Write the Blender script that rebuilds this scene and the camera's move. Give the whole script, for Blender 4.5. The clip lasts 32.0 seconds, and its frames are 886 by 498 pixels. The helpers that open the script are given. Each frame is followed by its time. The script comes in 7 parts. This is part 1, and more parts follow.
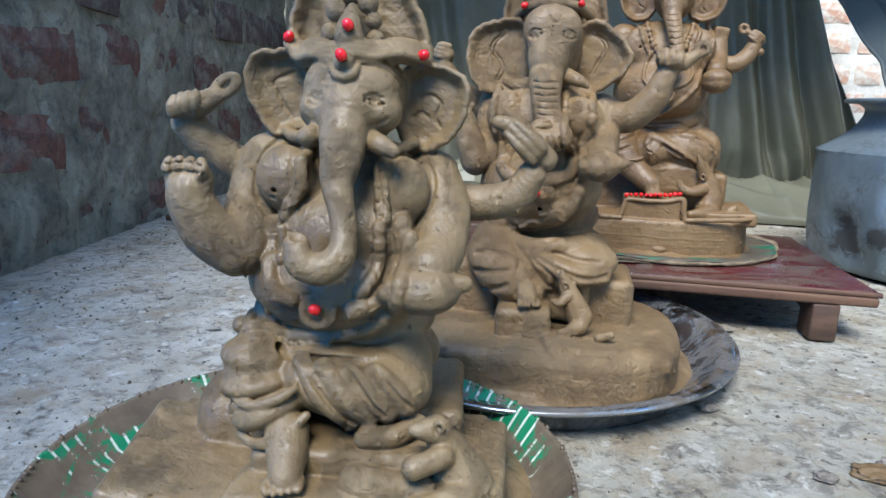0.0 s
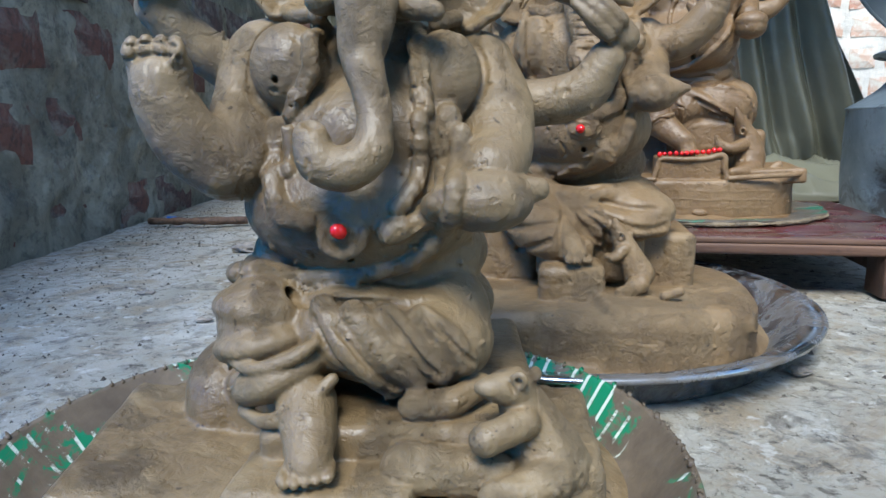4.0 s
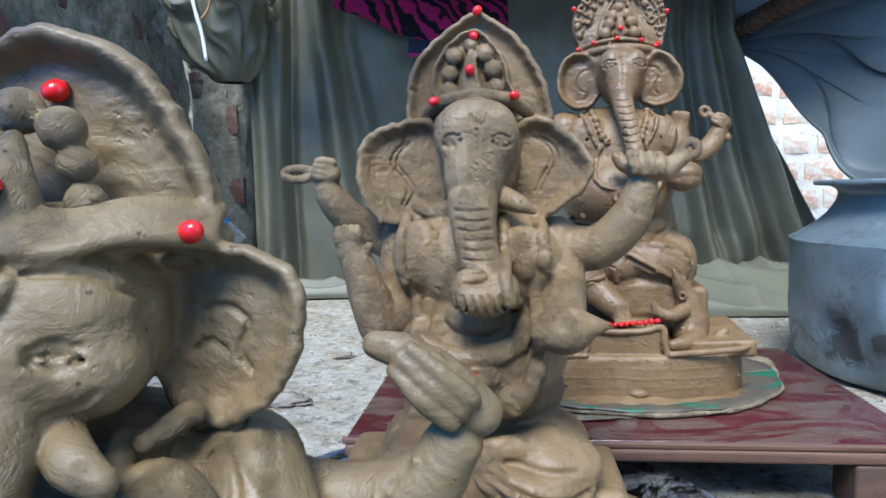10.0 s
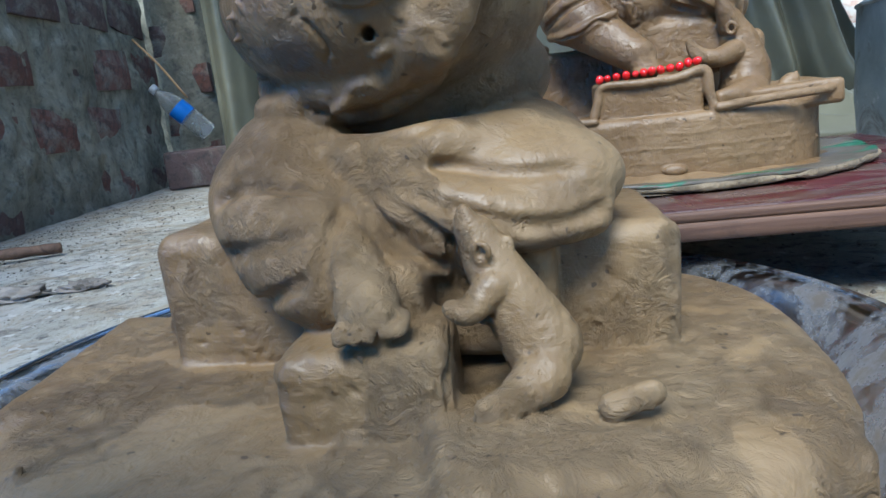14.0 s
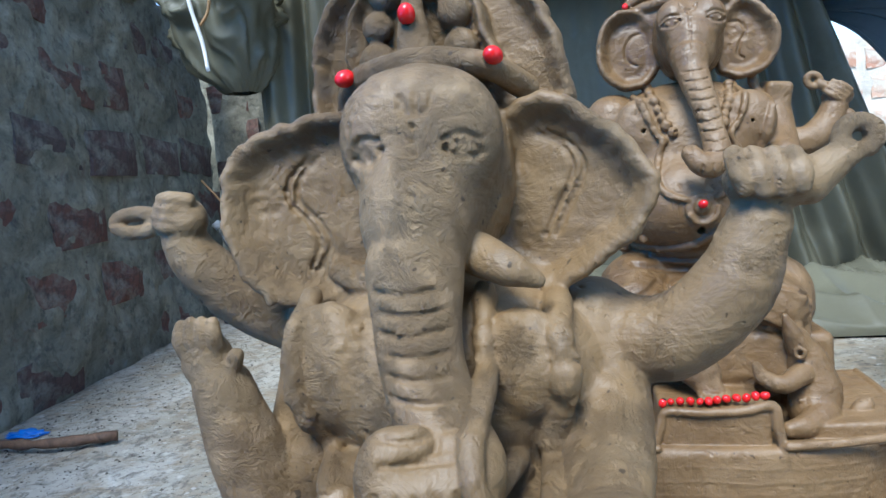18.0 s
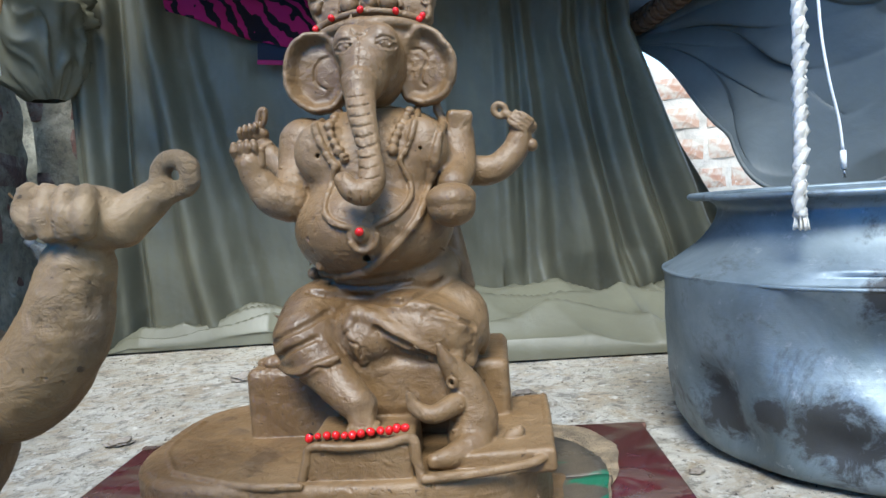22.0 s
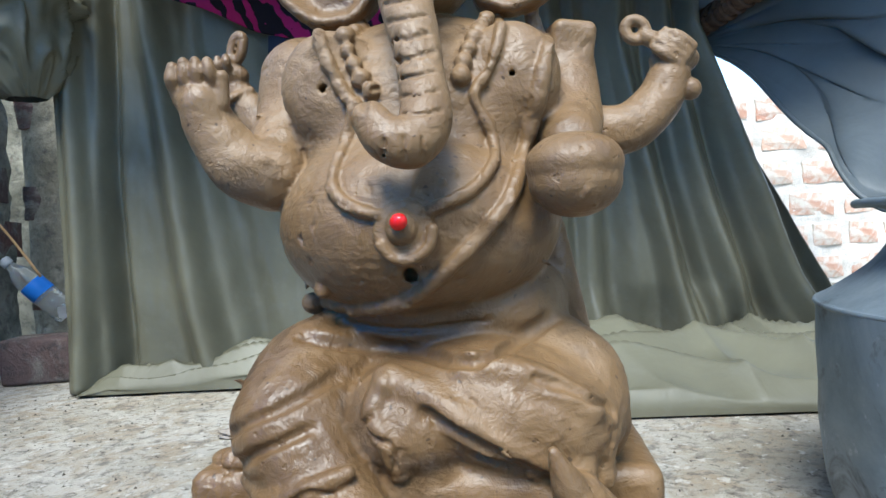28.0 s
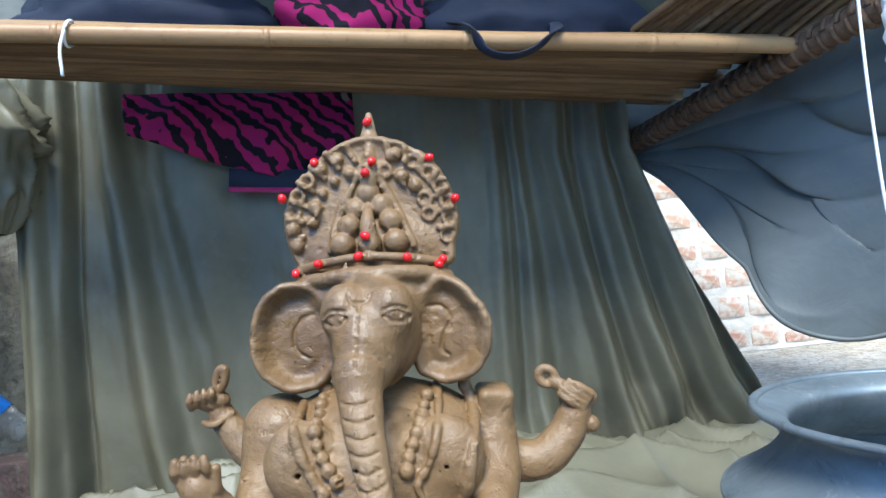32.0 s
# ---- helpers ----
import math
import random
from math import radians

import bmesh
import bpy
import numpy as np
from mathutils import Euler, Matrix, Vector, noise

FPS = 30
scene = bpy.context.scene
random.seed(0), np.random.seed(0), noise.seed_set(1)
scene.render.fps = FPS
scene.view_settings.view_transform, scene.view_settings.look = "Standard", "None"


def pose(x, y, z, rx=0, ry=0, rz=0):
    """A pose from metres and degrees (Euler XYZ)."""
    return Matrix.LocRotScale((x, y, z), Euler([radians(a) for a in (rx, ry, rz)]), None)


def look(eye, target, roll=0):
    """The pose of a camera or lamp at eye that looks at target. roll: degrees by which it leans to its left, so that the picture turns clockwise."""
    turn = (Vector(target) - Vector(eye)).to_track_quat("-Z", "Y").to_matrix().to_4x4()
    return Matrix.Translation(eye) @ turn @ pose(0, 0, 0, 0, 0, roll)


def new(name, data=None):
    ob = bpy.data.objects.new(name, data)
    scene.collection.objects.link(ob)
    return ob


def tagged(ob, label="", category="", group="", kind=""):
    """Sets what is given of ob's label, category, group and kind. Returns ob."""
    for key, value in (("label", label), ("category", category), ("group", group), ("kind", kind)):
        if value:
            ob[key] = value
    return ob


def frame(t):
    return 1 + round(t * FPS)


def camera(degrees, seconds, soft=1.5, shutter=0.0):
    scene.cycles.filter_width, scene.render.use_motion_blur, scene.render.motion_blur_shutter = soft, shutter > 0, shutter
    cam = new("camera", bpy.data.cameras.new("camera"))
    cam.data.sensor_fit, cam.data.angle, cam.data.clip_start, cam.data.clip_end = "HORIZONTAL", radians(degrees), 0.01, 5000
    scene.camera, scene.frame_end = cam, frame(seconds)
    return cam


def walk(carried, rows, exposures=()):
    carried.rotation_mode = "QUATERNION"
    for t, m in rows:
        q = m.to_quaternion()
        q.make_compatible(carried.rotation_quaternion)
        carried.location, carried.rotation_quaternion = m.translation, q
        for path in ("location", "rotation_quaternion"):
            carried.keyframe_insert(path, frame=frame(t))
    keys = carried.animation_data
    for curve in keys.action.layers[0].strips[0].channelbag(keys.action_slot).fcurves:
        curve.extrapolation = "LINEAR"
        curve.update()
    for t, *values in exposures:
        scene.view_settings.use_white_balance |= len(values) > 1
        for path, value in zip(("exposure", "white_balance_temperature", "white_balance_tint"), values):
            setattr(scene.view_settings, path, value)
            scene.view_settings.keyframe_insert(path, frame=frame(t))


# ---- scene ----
cam = camera(67.7, 32.0)
PATH = [
    (0, (0.077, 0.068, 0.294), (0.012, 2.018, -0.143), 2.0),
    (0.5, (0.07, 0.071, 0.282), (-0.01, 2.023, -0.146), 1.7),
    (1, (0.072, 0.062, 0.264), (-0.027, 2.011, -0.174), 2.1),
    (1.5, (0.079, 0.067, 0.26), (0.009, 2.024, -0.145), 1.6),
    (2, (0.081, 0.072, 0.26), (0.028, 2.044, -0.072), 1.1),
    (2.5, (0.083, 0.078, 0.258), (0.051, 2.05, -0.073), 1.3),
    (3, (0.076, 0.093, 0.237), (0.045, 2.054, -0.154), 0.9),
    (3.5, (0.057, 0.127, 0.223), (0.023, 2.089, -0.162), 0.1),
    (5.5, (0.003, 0.233, 0.191), (-0.026, 2.198, -0.178), -1.8),
    (6, (-0.001, 0.243, 0.207), (-0.036, 2.215, -0.125), 0.0),
    (6.5, (-0.007, 0.255, 0.234), (-0.06, 2.228, -0.087), 0.2),
    (7, (-0.007, 0.27, 0.265), (-0.047, 2.247, -0.03), 0.1),
    (7.5, (-0.005, 0.279, 0.292), (-0.033, 2.257, -0.006), -0.7),
    (8, (-0.002, 0.284, 0.311), (-0.032, 2.269, 0.071), -0.5),
    (8.5, (-0.003, 0.289, 0.336), (-0.054, 2.277, 0.119), -1.1),
    (9, (0.025, 0.309, 0.353), (0.045, 2.299, 0.15), -1.1),
    (9.5, (0.067, 0.316, 0.345), (0.153, 2.303, 0.14), -1.3),
    (10, (0.11, 0.319, 0.335), (0.208, 2.307, 0.142), -1.5),
    (10.5, (0.142, 0.324, 0.311), (0.238, 2.309, 0.085), -1.7),
    (11, (0.168, 0.343, 0.29), (0.29, 2.319, 0.009), -3.4),
    (11.5, (0.203, 0.357, 0.277), (0.351, 2.327, -0.039), -3.7),
    (12, (0.204, 0.382, 0.242), (0.296, 2.345, -0.126), -3.8),
    (12.5, (0.208, 0.409, 0.212), (0.288, 2.354, -0.248), -2.7),
    (13, (0.188, 0.453, 0.178), (0.282, 2.396, -0.289), -2.2),
    (13.5, (0.166, 0.497, 0.155), (0.249, 2.45, -0.269), -5.1),
    (15.5, (0.191, 0.555, 0.201), (0.125, 2.503, -0.249), -6.1),
    (16, (0.195, 0.527, 0.223), (0.083, 2.5, -0.086), -3.1),
    (16.5, (0.192, 0.537, 0.263), (0.045, 2.515, 0.006), -3.3),
    (17, (0.189, 0.545, 0.292), (0.049, 2.527, 0.069), -3.6),
    (17.5, (0.186, 0.55, 0.326), (0.072, 2.536, 0.116), -4.4),
    (18, (0.176, 0.556, 0.35), (0.094, 2.547, 0.173), -4.8),
    (18.5, (0.174, 0.563, 0.385), (0.098, 2.555, 0.23), -6.0),
    (19, (0.176, 0.564, 0.414), (0.084, 2.556, 0.266), -6.9),
    (19.5, (0.195, 0.568, 0.426), (0.129, 2.564, 0.323), -5.8),
    (20, (0.225, 0.578, 0.426), (0.226, 2.577, 0.356), -4.0),
    (20.5, (0.282, 0.596, 0.422), (0.403, 2.592, 0.378), -5.0),
    (21, (0.338, 0.599, 0.405), (0.521, 2.589, 0.321), -4.9),
    (21.5, (0.365, 0.588, 0.377), (0.579, 2.57, 0.221), -4.3),
    (22, (0.383, 0.57, 0.343), (0.591, 2.554, 0.191), -3.9),
    (22.5, (0.391, 0.549, 0.332), (0.586, 2.53, 0.139), -2.9),
    (23, (0.414, 0.557, 0.308), (0.609, 2.542, 0.155), -4.9),
    (23.5, (0.433, 0.589, 0.271), (0.647, 2.568, 0.079), -5.9),
    (24, (0.429, 0.647, 0.247), (0.629, 2.628, 0.062), -4.0),
    (24.5, (0.402, 0.728, 0.217), (0.596, 2.707, 0.004), -3.2),
    (26.5, (0.371, 0.827, 0.244), (0.537, 2.813, 0.08), -3.7),
    (27, (0.371, 0.831, 0.269), (0.533, 2.82, 0.148), -3.5),
    (27.5, (0.37, 0.836, 0.289), (0.539, 2.828, 0.208), -3.3),
    (28, (0.368, 0.84, 0.315), (0.529, 2.833, 0.266), -3.1),
    (28.5, (0.374, 0.85, 0.344), (0.559, 2.841, 0.317), -3.2),
    (28.9, (0.361, 0.854, 0.373), (0.605, 2.837, 0.467), -4.6),
    (29, (0.375, 0.851, 0.4), (0.552, 2.843, 0.41), -4.5),
    (29.5, (0.38, 0.845, 0.439), (0.572, 2.836, 0.476), -5.2),
    (30, (0.377, 0.848, 0.48), (0.59, 2.836, 0.55), -5.2),
    (30.5, (0.375, 0.843, 0.506), (0.627, 2.825, 0.608), -4.2),
    (31, (0.383, 0.844, 0.521), (0.714, 2.814, 0.615), -4.8),
    (31.5, (0.387, 0.817, 0.516), (0.728, 2.786, 0.596), -4.9),
    (32, (0.378, 0.749, 0.509), (0.674, 2.726, 0.56), -4.4),
]
walk(cam, [(t, look(eye, target, roll)) for t, eye, target, roll in PATH], [(0, 1.85, 6050, 6), (4, 1.85, 5950, 5), (7.5, 1.95, 5700, 5), (11, 1.9, 5600, 4), (13.5, 1.9, 5600, 3), (16, 2.2, 5350, 1), (18, 1.9, 5650, 4), (24, 1.85, 6000, 5), (28.5, 2.05, 6000, 5), (32, 2.1, 6000, 5)])

# ---- world, sun and daylight ----
world = bpy.data.worlds.new("sky")
scene.world = world
world.use_nodes = True
wn = world.node_tree.nodes
sky = wn.new("ShaderNodeTexSky")
sky.sky_type = "NISHITA"
sky.sun_disc = False
sky.dust_density, sky.ozone_density = 0.6, 1.6
SUN_ELEV, SUN_AZ = radians(54), radians(196)
sky.sun_elevation, sky.sun_rotation = SUN_ELEV, SUN_AZ
world.node_tree.links.new(sky.outputs[0], wn["Background"].inputs[0])
wn["Background"].inputs[1].default_value = 0.125
sun = new("sun", bpy.data.lights.new("sun", "SUN"))
sun.data.energy, sun.data.angle, sun.data.color = 1.65, radians(24), (1.0, 0.97, 0.92)
sun_dir = Vector((math.sin(SUN_AZ) * math.cos(SUN_ELEV), math.cos(SUN_AZ) * math.cos(SUN_ELEV), math.sin(SUN_ELEV)))
sun.matrix_world = look(sun_dir * 20, (0, 0, 0))

# ---- materials ----


class Mat:
    """A principled material with small helpers for procedural detail."""

    def __init__(self, name, rough=0.7, metal=0.0, spec=0.5):
        self.m = bpy.data.materials.new(name)
        self.m.use_nodes = True
        self.t = self.m.node_tree
        self.b = self.t.nodes["Principled BSDF"]
        self.b.inputs["Roughness"].default_value = rough
        self.b.inputs["Metallic"].default_value = metal
        self.b.inputs["Specular IOR Level"].default_value = spec
        self.co = self.t.nodes.new("ShaderNodeTexCoord").outputs["Object"]

    def node(self, kind, **sets):
        n = self.t.nodes.new(kind)
        for k, v in sets.items():
            n.inputs[k].default_value = v
        return n

    def link(self, a, b):
        self.t.links.new(a, b)

    def noise(self, scale, detail=6.0, rough=0.6, distort=0.0, vec=None, stretch=None):
        n = self.node("ShaderNodeTexNoise", Scale=scale, Detail=detail, Roughness=rough, Distortion=distort)
        src = vec or self.co
        if stretch:
            mp = self.node("ShaderNodeMapping", Scale=stretch)
            self.link(src, mp.inputs[0])
            src = mp.outputs[0]
        self.link(src, n.inputs["Vector"])
        return n.outputs["Fac"]

    def ramp(self, fac, *stops):
        r = self.t.nodes.new("ShaderNodeValToRGB")
        els = r.color_ramp.elements
        while len(els) < len(stops):
            els.new(0.5)
        for e, (p, c) in zip(els, stops):
            e.position = p
            e.color = (*c, 1.0) if isinstance(c, tuple) else (c, c, c, 1.0)
        self.link(fac, r.inputs[0])
        return r.outputs[0]

    def mix(self, fac, a, b, mode="MIX"):
        n = self.t.nodes.new("ShaderNodeMix")
        n.data_type, n.blend_type = "RGBA", mode
        for sock, v in ((n.inputs[0], fac), (n.inputs[6], a), (n.inputs[7], b)):
            if isinstance(v, (int, float)):
                sock.default_value = v
            elif isinstance(v, tuple):
                sock.default_value = (*v, 1.0)
            else:
                self.link(v, sock)
        return n.outputs[2]

    def color(self, c):
        self.link(c, self.b.inputs["Base Color"])
        return self

    def roughness(self, r):
        self.link(r, self.b.inputs["Roughness"])
        return self

    def bump(self, *heights):
        """heights: (socket, strength, distance) laid one over another."""
        last = None
        for h, s, d in heights:
            n = self.node("ShaderNodeBump", Strength=s, Distance=d)
            self.link(h, n.inputs["Height"])
            if last is not None:
                self.link(last, n.inputs["Normal"])
            last = n.outputs[0]
        self.link(last, self.b.inputs["Normal"])
        return self

    def random(self):
        return self.t.nodes.new("ShaderNodeObjectInfo").outputs["Random"]


def make_clay(name, dark, mid, light, rough_lo, rough_hi, crumb=0.55):
    m = Mat(name, spec=0.42)
    big, fine = m.noise(7, 4, 0.55, 0.6), m.noise(60, 6, 0.62, 0.4)
    smear = m.noise(22, 5, 0.62, 1.6, stretch=(1, 1, 0.35))
    c = m.ramp(big, (0.30, dark), (0.50, mid), (0.72, light))
    c = m.mix(m.ramp(smear, (0.54, 0.0), (0.72, 0.40)), c, light)
    c = m.mix(m.ramp(fine, (0.52, 0.0), (0.80, 0.55)), c, tuple(0.45 * v for v in dark))
    specks = m.ramp(m.noise(210, 2, 0.5), (0.70, 0.0), (0.74, 0.8))
    c = m.mix(specks, c, tuple(0.35 * v for v in dark))
    m.color(c)
    wet = m.mix(0.40, m.ramp(m.noise(7, 5, 0.6, 0.8), (0.40, rough_lo), (0.56, rough_hi)), m.ramp(m.noise(70, 5, 0.6, 1.0, stretch=(1, 1, 0.4)), (0.35, rough_lo), (0.65, rough_hi)))
    m.roughness(wet)
    streak = m.noise(75, 5, 0.6, 1.2, stretch=(1, 1, 0.18))
    cross = m.noise(60, 4, 0.58, 1.0, stretch=(0.25, 0.25, 1))
    brushed = m.mix(m.ramp(m.noise(8, 2, 0.5), (0.40, 0.0), (0.48, 1.0)), streak, cross)
    pits = m.ramp(m.noise(150, 3, 0.5), (0.27, 0.0), (0.33, 1.0))
    torn = m.mix(m.ramp(m.noise(15, 3, 0.5, 0.6), (crumb, 0.0), (crumb + 0.07, 1.0)), (0.5, 0.5, 0.5), m.noise(95, 7, 0.74, 0.9))
    m.bump((m.noise(34, 4, 0.55, 0.5), 0.50, 0.006), (m.noise(90, 6, 0.62, 0.8), 0.50, 0.0026), (brushed, 0.42, 0.0026), (torn, 0.95, 0.0060), (pits, 0.5, 0.0010))
    return m.m


CLAY_A = make_clay("clay_olive", (0.102, 0.066, 0.031), (0.176, 0.119, 0.057), (0.246, 0.178, 0.094), 0.32, 0.64, 0.51)
CLAY_B = make_clay("clay_brown", (0.110, 0.067, 0.030), (0.188, 0.119, 0.054), (0.260, 0.178, 0.090), 0.32, 0.68, 0.47)
CLAY_C = make_clay("clay_warm", (0.100, 0.056, 0.024), (0.170, 0.100, 0.043), (0.232, 0.148, 0.072), 0.28, 0.56, 0.60)


def simple(name, base, rough=0.6, metal=0.0, var=0.25, scale=20, bump=0.2, dist=0.002, spec=0.5):
    m = Mat(name, rough, metal, spec)
    n = m.noise(scale, 6, 0.6)
    m.color(m.ramp(n, (0.3, tuple(v * (1 - var) for v in base)), (0.7, tuple(min(1.0, v * (1 + var)) for v in base))))
    m.bump((m.noise(scale * 6, 5, 0.6), bump, dist))
    return m.m


RED = simple("seed_red", (0.62, 0.012, 0.012), 0.22, 0, 0.1, 40, 0.02, 0.0002)
BLACK = simple("seed_black", (0.008, 0.008, 0.010), 0.25, 0, 0.1, 40, 0.02, 0.0002)


def make_floor():
    m = Mat("lime_floor", 0.9, 0, 0.2)
    big, mid, fine = m.noise(2.2, 6, 0.62, 0.8), m.noise(13, 9, 0.74, 0.7), m.noise(85, 8, 0.74, 0.4)
    worn = m.noise(34, 8, 0.72, 0.6)
    c = m.ramp(big, (0.33, (0.36, 0.325, 0.250)), (0.5, (0.50, 0.465, 0.385)), (0.68, (0.62, 0.59, 0.510)))
    c = m.mix(m.ramp(mid, (0.47, 0.0), (0.63, 0.85)), c, (0.37, 0.29, 0.19))
    c = m.mix(m.ramp(worn, (0.51, 0.0), (0.62, 0.85)), c, (0.21, 0.19, 0.155))
    c = m.mix(m.ramp(fine, (0.55, 0.0), (0.64, 0.85)), c, (0.095, 0.082, 0.064))
    c = m.mix(m.ramp(m.noise(48, 5, 0.6, 0.3), (0.60, 0.0), (0.66, 0.7)), c, (0.70, 0.67, 0.59))
    c = m.mix(m.ramp(m.noise(5, 5, 0.6, 0.4), (0.60, 0.0), (0.70, 0.55)), c, (0.27, 0.20, 0.12))
    m.color(c)
    m.bump((m.noise(9, 6, 0.6), 0.6, 0.012), (worn, 0.9, 0.012), (fine, 1.0, 0.006))
    return m.m


FLOOR = make_floor()


def make_brick():
    m = Mat("old_brick", 0.92, 0, 0.15)
    base = m.ramp(m.random(), (0.0, (0.135, 0.070, 0.056)), (0.3, (0.175, 0.088, 0.068)), (0.55, (0.105, 0.080, 0.074)), (0.8, (0.200, 0.098, 0.072)), (1.0, (0.085, 0.072, 0.070)))
    n = m.noise(11, 8, 0.7, 0.7)
    c = m.mix(m.ramp(n, (0.47, 0.0), (0.66, 0.9)), base, (0.25, 0.24, 0.205))
    c = m.mix(m.ramp(m.noise(45, 7, 0.72), (0.48, 0.0), (0.66, 0.75)), c, (0.050, 0.046, 0.046))
    m.color(c)
    m.bump((n, 0.9, 0.012), (m.noise(80, 7, 0.72), 0.8, 0.004))
    return m.m


def make_mortar():
    m = Mat("cement_mortar", 0.95, 0, 0.15)
    n = m.noise(8, 8, 0.68, 0.6)
    c = m.ramp(n, (0.32, (0.120, 0.114, 0.088)), (0.52, (0.245, 0.232, 0.180)), (0.72, (0.42, 0.395, 0.315)))
    c = m.mix(m.ramp(m.noise(42, 7, 0.72), (0.50, 0.0), (0.68, 0.7)), c, (0.060, 0.062, 0.060))
    c = m.mix(m.ramp(m.noise(17, 6, 0.65, 0.8), (0.60, 0.0), (0.72, 0.5)), c, (0.14, 0.075, 0.062))
    m.color(c)
    m.bump((m.noise(20, 8, 0.7), 1.0, 0.016), (m.noise(95, 7, 0.72), 0.8, 0.004))
    return m.m


BRICK, MORTAR = make_brick(), make_mortar()


def make_cloth(name, base, rough=0.75, dust=(0.20, 0.20, 0.17)):
    m = Mat(name, rough, 0, 0.35)
    n = m.noise(3.5, 6, 0.6, 0.4)
    c = m.ramp(n, (0.3, tuple(v * 0.75 for v in base)), (0.7, tuple(v * 1.25 for v in base)))
    c = m.mix(m.ramp(m.noise(11, 7, 0.7), (0.55, 0.0), (0.8, 0.35)), c, dust)
    m.color(c)
    m.bump((m.noise(9, 5, 0.55, 0.5), 0.35, 0.01), (m.noise(900, 2, 0.5), 0.15, 0.0004))
    return m.m


TARP = make_cloth("olive_tarp", (0.118, 0.114, 0.078), 0.44)
TARP_BLUE = make_cloth("blue_green_tarp", (0.062, 0.072, 0.068), 0.46, (0.11, 0.115, 0.10))

SLUNG = make_cloth("slate_tarp", (0.092, 0.106, 0.106), 0.46, (0.15, 0.155, 0.14))

# ---- mesh helpers ----


def link_mesh(name, bm, mats, parent=None, label="", smooth=False):
    me = bpy.data.meshes.new(name)
    bm.to_mesh(me)
    bm.free()
    for mt in mats if isinstance(mats, (list, tuple)) else [mats]:
        me.materials.append(mt)
    if smooth:
        me.polygons.foreach_set("use_smooth", [True] * len(me.polygons))
    ob = new(name, me)
    if parent:
        ob.parent = parent
    return tagged(ob, label)


def part(name, bm, material, parent, label="", smooth=True):
    return link_mesh(name, bm, material, parent, label, smooth)


def thing(name, at, label, category, group="", kind="", rz=0):
    ob = new(name)
    ob.matrix_world = pose(*at, 0, 0, rz)
    ob.empty_display_size = 0.05
    return tagged(ob, label, category, group, kind)


def box_bm(cx, cy, cz, sx, sy, sz, bevel=0.0, seg=2, m=None):
    bm = bmesh.new()
    bmesh.ops.create_cube(bm, size=1.0, matrix=Matrix.Translation((cx, cy, cz)) @ Matrix.Diagonal((sx, sy, sz, 1)))
    if bevel:
        bmesh.ops.bevel(bm, geom=bm.edges[:], offset=bevel, segments=seg, affect="EDGES", profile=0.5)
    if m is not None:
        bm.transform(m)
    return bm


def lathe_bm(profile, steps=64):
    """Turns a list of (radius, height) about z."""
    bm = bmesh.new()
    rings = []
    for r, z in profile:
        rings.append([bm.verts.new((r * math.cos(2 * math.pi * i / steps), r * math.sin(2 * math.pi * i / steps), z)) for i in range(steps)])
    for a, b in zip(rings, rings[1:]):
        for i in range(steps):
            j = (i + 1) % steps
            bm.faces.new((a[i], a[j], b[j], b[i]))
    bmesh.ops.remove_doubles(bm, verts=bm.verts[:], dist=1e-6)
    return bm


def smooth_line(pts, n):
    """A Catmull-Rom line through the points, n steps a span."""
    p = [Vector(q) for q in pts]
    p = [2 * p[0] - p[1]] + p + [2 * p[-1] - p[-2]]
    out = []
    for i in range(1, len(p) - 2):
        for k in range(n):
            t = k / n
            a, b, c, d = p[i - 1], p[i], p[i + 1], p[i + 2]
            out.append(0.5 * (2 * b + (c - a) * t + (2 * a - 5 * b + 4 * c - d) * t * t + (3 * b - a - 3 * c + d) * t ** 3))
    out.append(p[-2])
    return out


def tube_bm(pts, radius, sides=10, n=4, wobble=0.0, bm=None, flat=1.0):
    """A tube along a smooth line; radius a number or a function of 0..1."""
    line = smooth_line(pts, n)
    bm = bm or bmesh.new()
    up, rings = Vector((0.13, 0.21, 0.97)), []
    for i, p in enumerate(line):
        d = (line[min(i + 1, len(line) - 1)] - line[max(i - 1, 0)]).normalized()
        s = d.cross(up)
        s = (s if s.length > 0.05 else d.cross(Vector((1, 0, 0)))).normalized()
        u = s.cross(d)
        r = radius(i / (len(line) - 1)) if callable(radius) else radius
        if wobble:
            r *= 1 + wobble * noise.noise(p * 60)
        rings.append([bm.verts.new(p + r * (math.cos(a) * s + flat * math.sin(a) * u)) for a in (2 * math.pi * k / sides for k in range(sides))])
    for a, b in zip(rings, rings[1:]):
        for k in range(sides):
            j = (k + 1) % sides
            bm.faces.new((a[k], a[j], b[j], b[k]))
    bm.faces.new(rings[0][::-1])
    bm.faces.new(rings[-1])
    return bm


def grid_bm(nu, nv, f):
    """A sheet f(u, v) with u, v in 0..1."""
    bm = bmesh.new()
    v = [[bm.verts.new(f(i / nu, j / nv)) for j in range(nv + 1)] for i in range(nu + 1)]
    for i in range(nu):
        for j in range(nv):
            bm.faces.new((v[i][j], v[i + 1][j], v[i + 1][j + 1], v[i][j + 1]))
    return bm


def thicken(ob, d):
    s = ob.modifiers.new("thickness", "SOLIDIFY")
    s.thickness, s.offset = d, 0
    return ob

# ---- clay modelling: a distance field on a grid, blended softly and turned into one mesh ----


